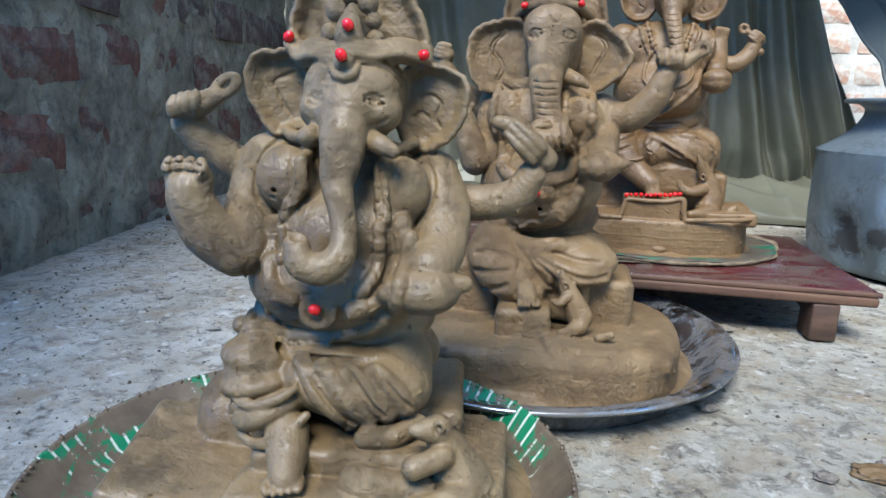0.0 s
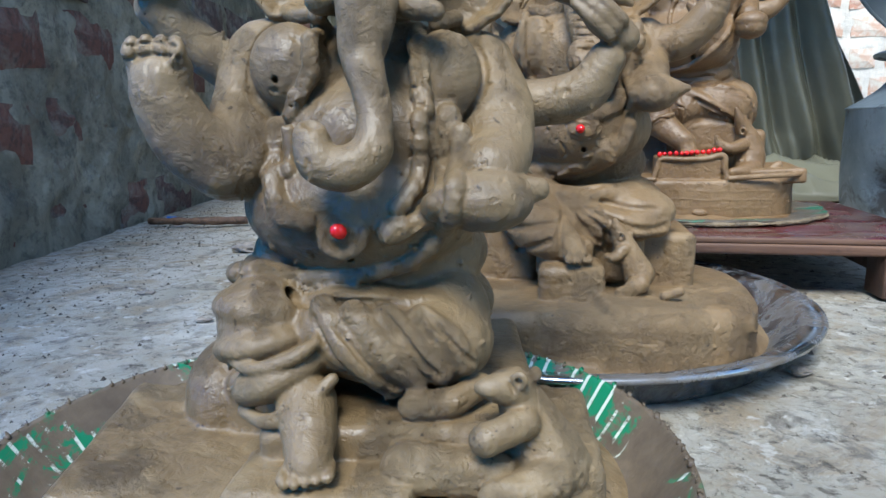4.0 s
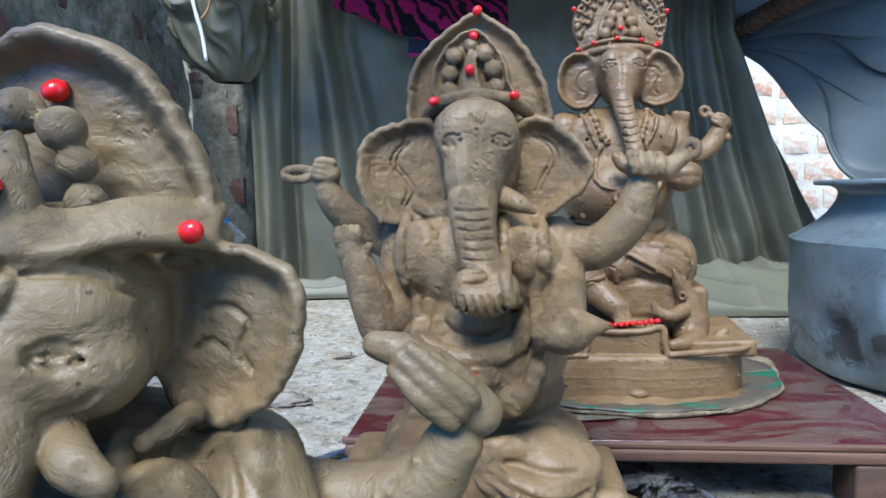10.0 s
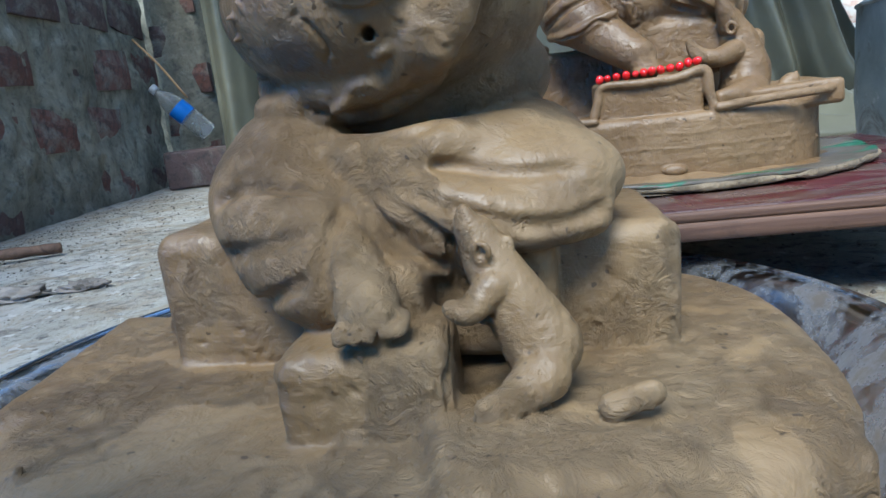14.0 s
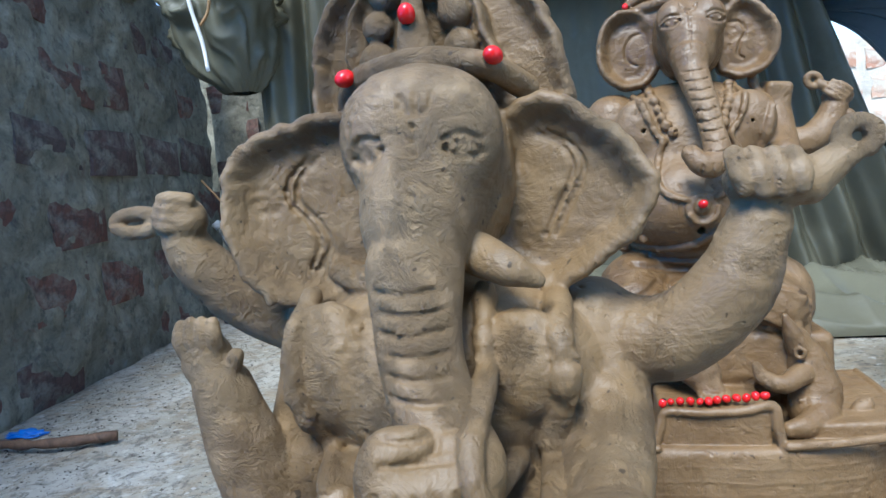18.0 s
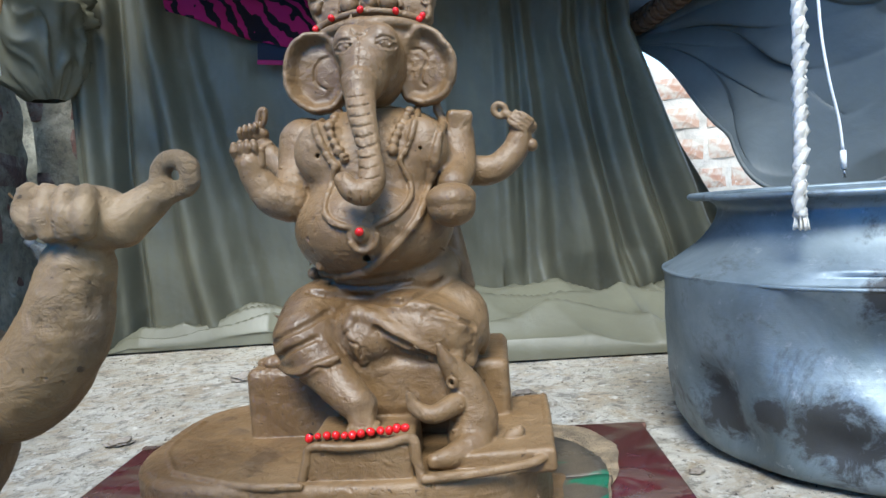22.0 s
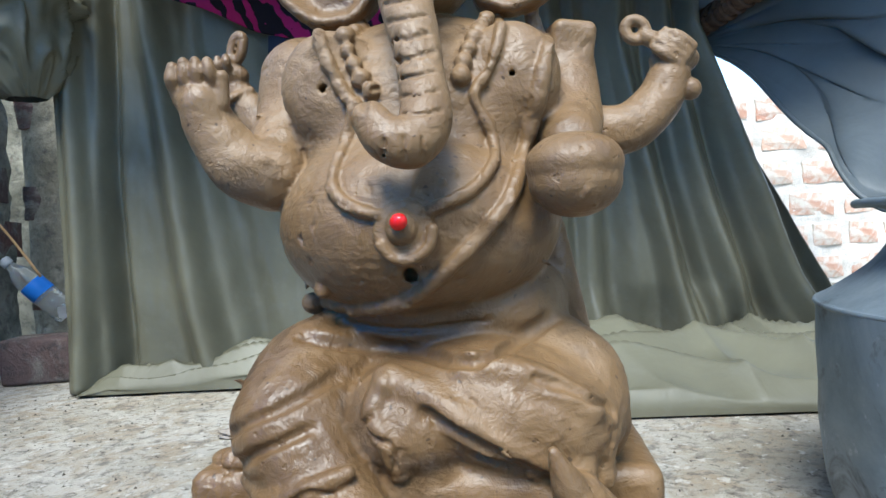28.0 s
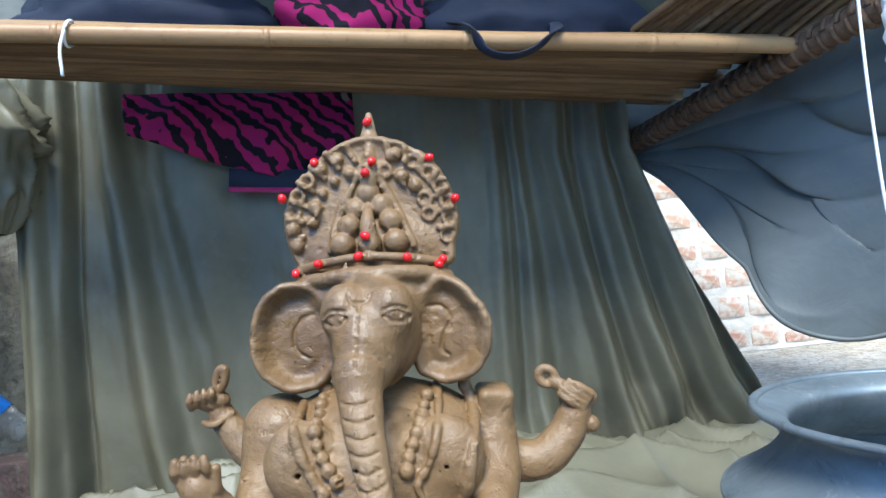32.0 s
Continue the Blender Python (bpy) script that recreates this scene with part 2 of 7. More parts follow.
class Clay:
    def __init__(self, lo, hi, step):
        self.lo, self.h = np.array(lo, np.float32), np.float32(step)
        self.n = np.ceil((np.array(hi) - lo) / step).astype(int) + 1
        self.f = np.full(self.n, 0.05, np.float32)
        self.beads = []

    def _win(self, lo, hi, pad):
        a = np.clip(np.floor((np.array(lo) - pad - self.lo) / self.h).astype(int), 0, self.n - 1)
        b = np.clip(np.ceil((np.array(hi) + pad - self.lo) / self.h).astype(int) + 1, 1, self.n)
        s = tuple(slice(int(p), int(max(p + 1, q))) for p, q in zip(a, b))
        ax = [self.lo[i] + self.h * np.arange(s[i].start, s[i].stop, dtype=np.float32) for i in range(3)]
        return s, ax[0][:, None, None], ax[1][None, :, None], ax[2][None, None, :]

    def _join(self, s, d, k, cut):
        f = self.f[s]
        k = 0.42 * k
        if cut:
            d = -d
            g = np.maximum(k - np.abs(f - d), 0) / k if k else 0
            self.f[s] = np.maximum(f, d) + g * g * k * 0.25
        else:
            g = np.maximum(k - np.abs(f - d), 0) / k if k else 0
            self.f[s] = np.minimum(f, d) - g * g * k * 0.25

    def ball(self, c, r, k=0.006, rot=(0, 0, 0), cut=False):
        """An ellipsoid; r a number or three radii; rot in degrees."""
        r = np.array([r] * 3 if np.isscalar(r) else r, np.float32)
        big = float(r.max())
        s, x, y, z = self._win(np.array(c) - big, np.array(c) + big, max(k, 0.006) + 0.004)
        x, y, z = x - c[0], y - c[1], z - c[2]
        if any(rot):
            m = Euler([radians(a) for a in rot]).to_matrix().transposed()
            x, y, z = (m[i][0] * x + m[i][1] * y + m[i][2] * z for i in range(3))
        k0 = np.sqrt((x / r[0]) ** 2 + (y / r[1]) ** 2 + (z / r[2]) ** 2) + 1e-6
        k1 = np.sqrt((x / r[0] ** 2) ** 2 + (y / r[1] ** 2) ** 2 + (z / r[2] ** 2) ** 2) + 1e-6
        self._join(s, (k0 * (k0 - 1) / k1).astype(np.float32), k, cut)

    def limb(self, pts, radii, k=0.006, cut=False, n=5, smooth=True):
        """A run of round cones through the points; radii a number or one a point."""
        radii = [radii] * len(pts) if np.isscalar(radii) else list(radii)
        if smooth and len(pts) > 2:
            line = smooth_line(pts, n)
            rr = np.interp(np.linspace(0, len(pts) - 1, len(line)), range(len(pts)), radii)
        else:
            line, rr = [Vector(p) for p in pts], np.array(radii)
        p = np.array([tuple(q) for q in line])
        big = float(rr.max())
        s, x, y, z = self._win(p.min(0) - big, p.max(0) + big, max(k, 0.005) + 0.003)
        d = np.full(np.broadcast_shapes(x.shape, y.shape, z.shape), 1.0, np.float32)
        for a, b, ra, rb in zip(p, p[1:], rr, rr[1:]):
            v = b - a
            q = float(v @ v) + 1e-12
            t = np.clip(((x - a[0]) * v[0] + (y - a[1]) * v[1] + (z - a[2]) * v[2]) / q, 0, 1)
            e = np.sqrt((x - a[0] - t * v[0]) ** 2 + (y - a[1] - t * v[1]) ** 2 + (z - a[2] - t * v[2]) ** 2) - (ra + t * (rb - ra))
            np.minimum(d, e, out=d)
        self._join(s, d, k, cut)

    def box(self, c, half, edge=0.004, k=0.004, rot=(0, 0, 0), cut=False):
        half = np.array(half, np.float32)
        big = float(np.linalg.norm(half)) if any(rot) else half
        s, x, y, z = self._win(np.array(c) - big, np.array(c) + big, max(k, 0.005) + 0.004)
        x, y, z = x - c[0], y - c[1], z - c[2]
        if any(rot):
            m = Euler([radians(a) for a in rot]).to_matrix().transposed()
            x, y, z = (m[i][0] * x + m[i][1] * y + m[i][2] * z for i in range(3))
        qx, qy, qz = np.abs(x) - half[0] + edge, np.abs(y) - half[1] + edge, np.abs(z) - half[2] + edge
        out = np.sqrt(np.maximum(qx, 0) ** 2 + np.maximum(qy, 0) ** 2 + np.maximum(qz, 0) ** 2)
        d = out + np.minimum(np.maximum(np.maximum(qx, qy), qz), 0) - edge
        self._join(s, d.astype(np.float32), k, cut)

    def slab(self, c, rx, ry, half, edge=0.005, k=0.004, power=2.0, cut=False):
        """An upright disc of oval plan; a power over 2 squares the plan."""
        s, x, y, z = self._win((c[0] - rx, c[1] - ry, c[2] - half), (c[0] + rx, c[1] + ry, c[2] + half), max(k, 0.005) + 0.004)
        x, y, z = x - c[0], y - c[1], z - c[2]
        q = (np.abs(x / rx) ** power + np.abs(y / ry) ** power) ** (1 / power)
        a = (q - 1) * min(rx, ry) + edge
        b = np.abs(z) - half + edge
        d = np.sqrt(np.maximum(a, 0) ** 2 + np.maximum(b, 0) ** 2) + np.minimum(np.maximum(a, b), 0) - edge
        self._join(s, d.astype(np.float32), k, cut)

    def bead(self, c, r=0.0042, away=(0, -1, 0.2)):
        """A red seed with a black eye, pressed in."""
        self.beads.append((Vector(c), r, Vector(away).normalized()))

    def front(self, x, z, miss=0.0):
        """The y at which a ray from the front meets the clay at x, z."""
        i, k = int(round((x - self.lo[0]) / self.h)), int(round((z - self.lo[2]) / self.h))
        col = self.f[min(max(i, 0), self.n[0] - 1), :, min(max(k, 0), self.n[2] - 1)]
        hit = np.nonzero(col < 0)[0]
        if not len(hit):
            return miss
        j = int(hit[0])
        if j == 0:
            return float(self.lo[1])
        a, b = float(col[j - 1]), float(col[j])
        return float(self.lo[1] + self.h * (j - 1 + a / (a - b)))

    def laid(self, xz, lift=0.0, n=6):
        """A smooth line of x, z laid on the front of the clay."""
        line = smooth_line([(x, 0, z) for x, z in xz], n)
        ys = [self.front(p.x, p.z) for p in line]
        ys = [sum(ys[max(0, i - 1):i + 2]) / len(ys[max(0, i - 1):i + 2]) for i in range(len(ys))]
        return [(p.x, y - lift, p.z) for p, y in zip(line, ys)]

    def cord(self, xz, r, k=0.0025, lift=0.0, n=6):
        """A hand-rolled strip of clay, thick and thin by turns."""
        line = self.laid(xz, lift + 0.35 * r, n)
        off = 40 * xz[0][0]
        self.limb(line, [r * (1 + 0.30 * noise.noise(Vector((off, 0.55 * i, 2))) + 0.12 * noise.noise(Vector((off, 2.1 * i, 5)))) for i in range(len(line))], k, smooth=False)
        rnd = random.Random(int(1e4 * abs(xz[0][0] + xz[-1][1])))
        for a, b in zip(line[::2], line[2::2]):
            way = math.degrees(math.atan2(b[2] - a[2], b[0] - a[0]))
            q = rnd.uniform(-0.8, 0.8) * r
            self.ball((a[0] - q * math.sin(radians(way)), a[1] - 0.55 * r, a[2] + q * math.cos(radians(way))), (r * rnd.uniform(0.5, 1.1), r * 0.5, r * rnd.uniform(0.15, 0.35)), 0.0015, rot=(0, -way + rnd.uniform(-25, 25), 0))

    def worked(self, x, z, flakes, cuts, seed):
        """Flakes of clay and short scratches that the hands left on the front."""
        rnd = random.Random(seed)
        for i in range(flakes + cuts):
            px, pz, a = rnd.uniform(*x), rnd.uniform(*z), rnd.uniform(0, 3.14)
            y = self.front(px, pz, 9.0)
            if y > 8:
                continue
            if i < flakes:
                r = rnd.uniform(0.0015, 0.0052)
                self.ball((px, y + 0.0004, pz), (r, 0.0010, r * rnd.uniform(0.2, 0.5)), 0.0012, rot=(rnd.uniform(-20, 20), math.degrees(a), rnd.uniform(-30, 30)))
            else:
                r = rnd.uniform(0.002, 0.007)
                qx, qz = px + r * math.cos(a), pz + r * math.sin(a)
                y2 = self.front(qx, qz, 9.0)
                if abs(y2 - y) < 0.008:
                    self.limb([(px, y, pz), ((px + qx) / 2 + 0.0006, (y + y2) / 2, (pz + qz) / 2), (qx, y2, qz)], [0.0007, 0.0011, 0.0006], 0.0008, cut=True, n=3)

    def groove(self, xz, r=0.0012, n=5, k=0.0006):
        self.limb(self.laid(xz, -0.0004, n), r * 1.2, k, cut=True, smooth=False)

    def pearl(self, x, z, r=0.0042, sink=0.2):
        y = self.front(x, z)
        self.bead((x, y - r * (1 - 2 * sink) , z), r)

    def row(self, xz, r, gap, k=0.001):
        """Clay balls strung along a line."""
        last = None
        for p in self.laid(xz, 0.0, 12):
            if last is None or (Vector(p) - last).length > gap:
                last = Vector(p)
                self.ball((p[0], p[1] - r * 0.3, p[2]), r * random.uniform(0.85, 1.12), k)

    def eye(self, x, z, w, tilt=0.0):
        """A scratched almond eye with a pupil and a brow."""
        c = math.cos(tilt)
        def q(u, v):
            return (x + w * (u * c - v * math.sin(tilt)), z + w * (v * c + u * math.sin(tilt)))
        self.groove([q(-1, 0), q(-0.4, 0.38), q(0.3, 0.4), q(1, 0)], 0.0011)
        self.groove([q(-1, 0), q(-0.3, -0.36), q(0.4, -0.34), q(1, 0)], 0.0011)
        self.groove([q(-1.1, 0.45), q(-0.2, 0.85), q(0.9, 0.6)], 0.0011)
        self.groove([q(-0.25, 0.05), q(0.0, 0.2), q(0.25, 0.0), q(0.0, -0.18), q(-0.25, 0.0)], 0.0010)

    def fingers(self, base, tip, across, n=4, r=0.0042, k=0.0012):
        """Fingers side by side from base to tip, spread along across."""
        b, t, a = Vector(base), Vector(tip), Vector(across)
        for i in range(n):
            o = a * ((i + 0.5) / n - 0.5)
            mid = (b + t) / 2 + o * 1.05 + Vector((0, -0.002, 0))
            self.limb([b + o, mid, t + o * 0.95 - (t - b) * 0.12 * abs(i - 1.2) / 2], [r, r, r * 0.8], k, n=3)

    def loop(self, c, r, thick, u, v):
        """A ring of clay held in a hand; u and v span its plane."""
        u, v = Vector(u), Vector(v)
        self.limb([Vector(c) + r * (math.cos(a) * u + math.sin(a) * v) for a in (2 * math.pi * i / 10 for i in range(11))], thick, 0.002, n=2)

    def leaf(self, outline, y0, thick, lean=0.0, dish=0.0, rim=0.0, wide=0.010, k=0.003, jag=0.0008, seed=0):
        """A shell seen from the front: a closed outline of x, z with a torn, raised rim and a hollow middle."""
        pts = [(x, 0, z) for x, z in outline]
        line = np.array([(p.x, p.z) for p in smooth_line(pts + pts[:1], 8)])
        mid = line.mean(0)
        way = (line - mid) / np.linalg.norm(line - mid, axis=1)[:, None]
        line = line + way * np.array([jag * (1.2 * noise.noise(Vector((q[0] * 160, q[1] * 160, seed))) + 0.9 * noise.noise(Vector((q[0] * 420, q[1] * 420, seed)))) for q in line])[:, None]
        lo, hi = line.min(0), line.max(0)
        span = abs(lean) * (hi[0] - lo[0]) / 2 + thick + dish + rim
        s, x, y, z = self._win((lo[0], y0 - span, lo[1]), (hi[0], y0 + span, hi[1]), 0.008)
        gx, gz = np.broadcast_arrays(x[:, 0, :], z[:, 0, :])
        best, inside = np.full(gx.shape, 1.0), np.zeros(gx.shape, bool)
        for a, b in zip(line, np.roll(line, -1, 0)):
            v = b - a
            t = np.clip(((gx - a[0]) * v[0] + (gz - a[1]) * v[1]) / (v @ v + 1e-12), 0, 1)
            best = np.minimum(best, (gx - a[0] - t * v[0]) ** 2 + (gz - a[1] - t * v[1]) ** 2)
            if a[1] != b[1]:
                inside ^= ((a[1] > gz) != (b[1] > gz)) & (gx < v[0] * (gz - a[1]) / v[1] + a[0])
        d2 = np.where(inside, -1, 1) * np.sqrt(best)
        q = np.clip(-d2 / wide, 0, 1)
        ys = y0 + lean * (gx - mid[0]) + dish * q * q * (3 - 2 * q)
        th = thick + rim * np.exp(-((d2 + 0.35 * wide) / (0.35 * wide)) ** 2)
        d2, ys, th = d2[:, None, :], ys[:, None, :], th[:, None, :]
        b = np.abs(y - ys) - th
        e = 0.0035
        m = np.maximum(d2, b) + np.maximum(e - np.abs(d2 - b), 0) ** 2 / (4 * e)
        self._join(s, m.astype(np.float32), k, False)

    def ridge_ball(self, spots, k=0.002):
        """Balls sunk into the front at x, z, radius."""
        for x, z, r in spots:
            self.ball((x, self.front(x, z) - 0.25 * r, z), (r, r * 0.9, r), k)

    def beast(self, body, snout, arm, foot, ear, s=1.0):
        """A small clay creature sitting up: runs of (x, y, z, radius)."""
        for run, k in ((body, 0.006), (snout, 0.003), (arm, 0.003), (foot, 0.004)):
            self.limb([p[:3] for p in run], [p[3] for p in run], k)
        c = Vector(ear)
        self.loop(c, 0.0042 * s, 0.0020 * s, (0.8, -0.3, 0), (0, -0.2, 1))
        self.ball(c + Vector((0.010 * s, 0.008, 0.0)), (0.004 * s, 0.003 * s, 0.005 * s), 0.001)

    def _noise(self, rng, cell):
        m = np.ceil(self.n * self.h / cell).astype(int) + 3
        v = rng.uniform(-1, 1, m).astype(np.float32)
        for axis in range(3):
            pos = np.arange(self.n[axis]) * self.h / cell
            i = pos.astype(int)
            t = (pos - i).astype(np.float32)
            t = t * t * (3 - 2 * t)
            shape = [1, 1, 1]
            shape[axis] = -1
            t = t.reshape(shape)
            v = np.take(v, i, axis) * (1 - t) + np.take(v, i + 1, axis) * t
        return v

    def rough(self, amount, size, seed=0.0):
        """Uneven surface as fingers leave it: soft dents, dragged ridges, torn spots."""
        rng = np.random.RandomState(int(seed * 10) + 3)
        self.f += 0.55 * amount * self._noise(rng, size * 1.6)
        flat = np.clip(self._noise(rng, size * 2.0) * 2.2 + 0.2, 0, 1)
        self.f += 0.45 * amount * flat * self._noise(rng, size * 0.5)
        torn = np.clip(self._noise(rng, size * 1.9) * 2.6 - 0.5, 0, 1)
        self.f += 1.1 * amount * torn * (np.abs(self._noise(rng, size * 0.34)) - 0.35)
        self.f += 0.8 * amount * torn * np.abs(self._noise(rng, size * 0.18))

    def mesh(self, name, mats):
        f, n = self.f, self.n
        f[0], f[-1], f[:, 0], f[:, -1], f[:, :, 0], f[:, :, -1] = 0.01, 0.01, 0.01, 0.01, 0.01, 0.01
        ins = f < 0
        c = np.zeros(n - 1, np.int8)
        corners = [(i, j, k) for i in (0, 1) for j in (0, 1) for k in (0, 1)]
        for i, j, k in corners:
            c += ins[i:n[0] - 1 + i, j:n[1] - 1 + j, k:n[2] - 1 + k]
        cell = np.argwhere((c > 0) & (c < 8))
        vals = {q: f[cell[:, 0] + q[0], cell[:, 1] + q[1], cell[:, 2] + q[2]] for q in corners}
        tot, cnt = np.zeros((len(cell), 3)), np.zeros(len(cell))
        for a in corners:
            for ax in range(3):
                if a[ax] == 0:
                    b = tuple(1 if m == ax else a[m] for m in range(3))
                    va, vb = vals[a], vals[b]
                    on = (va < 0) != (vb < 0)
                    t = np.where(on, va / np.where(on, va - vb, 1), 0)
                    p = np.array(a, float)[None] + t[:, None] * (np.array(b) - a)[None]
                    tot += p * on[:, None]
                    cnt += on
        vert = self.lo + self.h * (cell + tot / cnt[:, None])
        index = np.full(n - 1, -1, np.int64)
        index[tuple(cell.T)] = np.arange(len(cell))
        quads = []
        for ax in range(3):
            u, w = (ax + 1) % 3, (ax + 2) % 3
            sl0, sl1 = [slice(None)] * 3, [slice(None)] * 3
            sl0[ax], sl1[ax] = slice(0, -1), slice(1, None)
            a, b = ins[tuple(sl0)], ins[tuple(sl1)]
            e = np.argwhere(a != b)
            ok = (e[:, u] > 0) & (e[:, w] > 0) & (e[:, u] < n[u] - 1) & (e[:, w] < n[w] - 1)
            e = e[ok]
            flip = a[tuple(e.T)]
            ids = []
            for du, dw in ((-1, -1), (0, -1), (0, 0), (-1, 0)):
                q = e.copy()
                q[:, u] += du
                q[:, w] += dw
                ids.append(index[tuple(q.T)])
            ids = np.stack(ids, 1)
            ids[~flip] = ids[~flip][:, ::-1]
            quads.append(ids)
        quads = np.concatenate(quads)
        verts, slots = [vert], [np.zeros(len(quads), np.int32)]
        faces = [quads]
        base = len(vert)
        bm = bmesh.new()
        bmesh.ops.create_uvsphere(bm, u_segments=12, v_segments=8, radius=1)
        bm.verts.index_update()
        bmesh.ops.triangulate(bm, faces=bm.faces[:])
        bv = np.array([v.co[:] for v in bm.verts])
        bf = np.array([[v.index for v in fc.verts] + [fc.verts[0].index] for fc in bm.faces])
        tri_mid = np.array([fc.calc_center_median()[:] for fc in bm.faces])
        bm.free()
        tris = []
        for cen, r, away in self.beads:
            q = away.to_track_quat("Z", "Y").to_matrix()
            tilt = Euler((random.uniform(0.3, 1.2), 0, random.uniform(0, 6.28))).to_matrix()
            m = np.array(q @ tilt)
            verts.append((bv * (r * 0.92, r * 0.92, r * 1.12)) @ m.T + np.array(cen))
            tris.append(bf[:, :3] + base)
            slots.append(np.where(tri_mid[:, 2] < -0.62, 2, 1).astype(np.int32))
            base += len(bv)
        verts = np.concatenate(verts)
        tris = np.concatenate(tris) if tris else np.zeros((0, 3), int)
        me = bpy.data.meshes.new(name)
        nq, nt = len(quads), len(tris)
        me.vertices.add(len(verts))
        me.vertices.foreach_set("co", verts.astype(np.float32).ravel())
        me.loops.add(nq * 4 + nt * 3)
        me.loops.foreach_set("vertex_index", np.concatenate([quads.ravel(), tris.ravel()]).astype(np.int32))
        me.polygons.add(nq + nt)
        me.polygons.foreach_set("loop_start", np.concatenate([np.arange(nq) * 4, nq * 4 + np.arange(nt) * 3]).astype(np.int32))
        me.polygons.foreach_set("material_index", np.concatenate(slots))
        me.polygons.foreach_set("use_smooth", np.ones(nq + nt, bool))
        me.update(calc_edges=True)
        me.validate()
        for mt in mats:
            me.materials.append(mt)
        return new(name, me)

# ---- more materials ----
def make_steel():
    m = Mat("stained_steel", 0.2, 1.0)
    n = m.noise(16, 6, 0.65, 0.4)
    grime = m.noise(11, 8, 0.72, 0.8)
    dirt = m.ramp(grime, (0.44, 0.05), (0.62, 0.95))
    mud = m.ramp(m.noise(40, 6, 0.65), (0.3, (0.085, 0.068, 0.050)), (0.7, (0.150, 0.122, 0.090)))
    m.color(m.mix(dirt, (0.44, 0.47, 0.50), mud))
    m.link(m.ramp(grime, (0.48, 1.0), (0.62, 0.25)), m.b.inputs["Metallic"])
    m.roughness(m.mix(dirt, m.ramp(n, (0.3, 0.06), (0.7, 0.16)), m.ramp(n, (0.3, 0.26), (0.7, 0.50))))
    m.bump((m.noise(30, 4, 0.5), 0.05, 0.002), (grime, 0.25, 0.002))
    return m.m


def make_pot():
    m = Mat("dull_aluminium", 0.4, 0.9)
    grain = m.noise(8, 8, 0.74, 0.8)
    soot = m.ramp(grain, (0.54, 0.0), (0.66, 0.9))
    # burnt patches of their own shape on the belly
    for at, size in (((-0.168, -0.175, 0.060), 0.080), ((-0.237, -0.055, 0.078), 0.060), ((-0.055, -0.235, 0.078), 0.090), ((-0.139, -0.199, 0.213), 0.042), ((-0.211, -0.120, 0.083), 0.032)):
        far = m.t.nodes.new("ShaderNodeVectorMath")
        far.operation = "DISTANCE"
        m.link(m.co, far.inputs[0])
        far.inputs[1].default_value = at
        near = m.node("ShaderNodeMath")
        near.operation = "MULTIPLY_ADD"
        m.link(far.outputs["Value"], near.inputs[0])
        near.inputs[1].default_value = -0.55 / size
        m.link(m.noise(30, 7, 0.72, 0.5), near.inputs[2])
        soot = m.mix(1.0, soot, m.ramp(near.outputs[0], (0.08, 0.0), (0.24, 0.95)), "LIGHTEN")
    # grey metal, with the blue of reflected skylight put into its colour
    c = m.ramp(m.noise(6, 8, 0.70, 0.7), (0.3, (0.12, 0.155, 0.172)), (0.7, (0.27, 0.315, 0.335)))
    c = m.mix(m.ramp(m.noise(45, 6, 0.75), (0.60, 0.0), (0.72, 0.6)), c, (0.46, 0.48, 0.50))
    c = m.mix(soot, c, (0.030, 0.029, 0.028))
    m.color(c)
    inv = m.mix(soot, (0.60, 0.60, 0.60), (0.05, 0.05, 0.05))
    m.link(inv, m.b.inputs["Metallic"])
    m.roughness(m.ramp(m.noise(14, 6, 0.6), (0.3, 0.42), (0.7, 0.64)))
    m.bump((m.noise(26, 5, 0.6), 0.25, 0.004), (m.noise(70, 6, 0.65), 0.30, 0.0018), (m.noise(160, 3, 0.5, stretch=(0.1, 0.1, 4)), 0.15, 0.0006))
    return m.m


def make_tabletop():
    m = Mat("maroon_lacquer", 0.25, 0, 0.6)
    grain = m.noise(60, 6, 0.6, 0.6, stretch=(0.08, 1, 1))
    c = m.ramp(m.noise(7, 6, 0.6), (0.3, (0.036, 0.006, 0.007)), (0.7, (0.085, 0.012, 0.013)))
    c = m.mix(m.ramp(grain, (0.55, 0.0), (0.70, 0.6)), c, (0.018, 0.006, 0.006))
    film = m.noise(6.5, 8, 0.68, 1.6, stretch=(1, 2.2, 1))
    mud = m.ramp(film, (0.50, 0.0), (0.58, 0.62))
    c = m.mix(mud, c, m.ramp(m.noise(50, 5, 0.6, 1.0, stretch=(0.3, 1, 1)), (0.3, (0.075, 0.050, 0.034)), (0.7, (0.15, 0.115, 0.085))))
    m.color(c)
    m.roughness(m.ramp(m.noise(9, 7, 0.65, 1.0), (0.40, 0.06), (0.66, 0.42)))
    m.bump((film, 0.3, 0.002), (m.noise(70, 6, 0.65), 0.25, 0.0012))
    return m.m


def make_wood(name, dark, light, rough=0.65, along=(1, 1, 1), scale=14):
    m = Mat(name, rough, 0, 0.35)
    n = m.noise(scale, 8, 0.65, 1.0, stretch=along)
    c = m.ramp(n, (0.3, dark), (0.7, light))
    c = m.mix(m.ramp(m.noise(40, 6, 0.7), (0.55, 0.0), (0.75, 0.6)), c, tuple(v * 0.4 for v in dark))
    m.color(c)
    m.bump((n, 0.4, 0.002), (m.noise(120, 5, 0.6, stretch=along), 0.3, 0.0008))
    return m.m


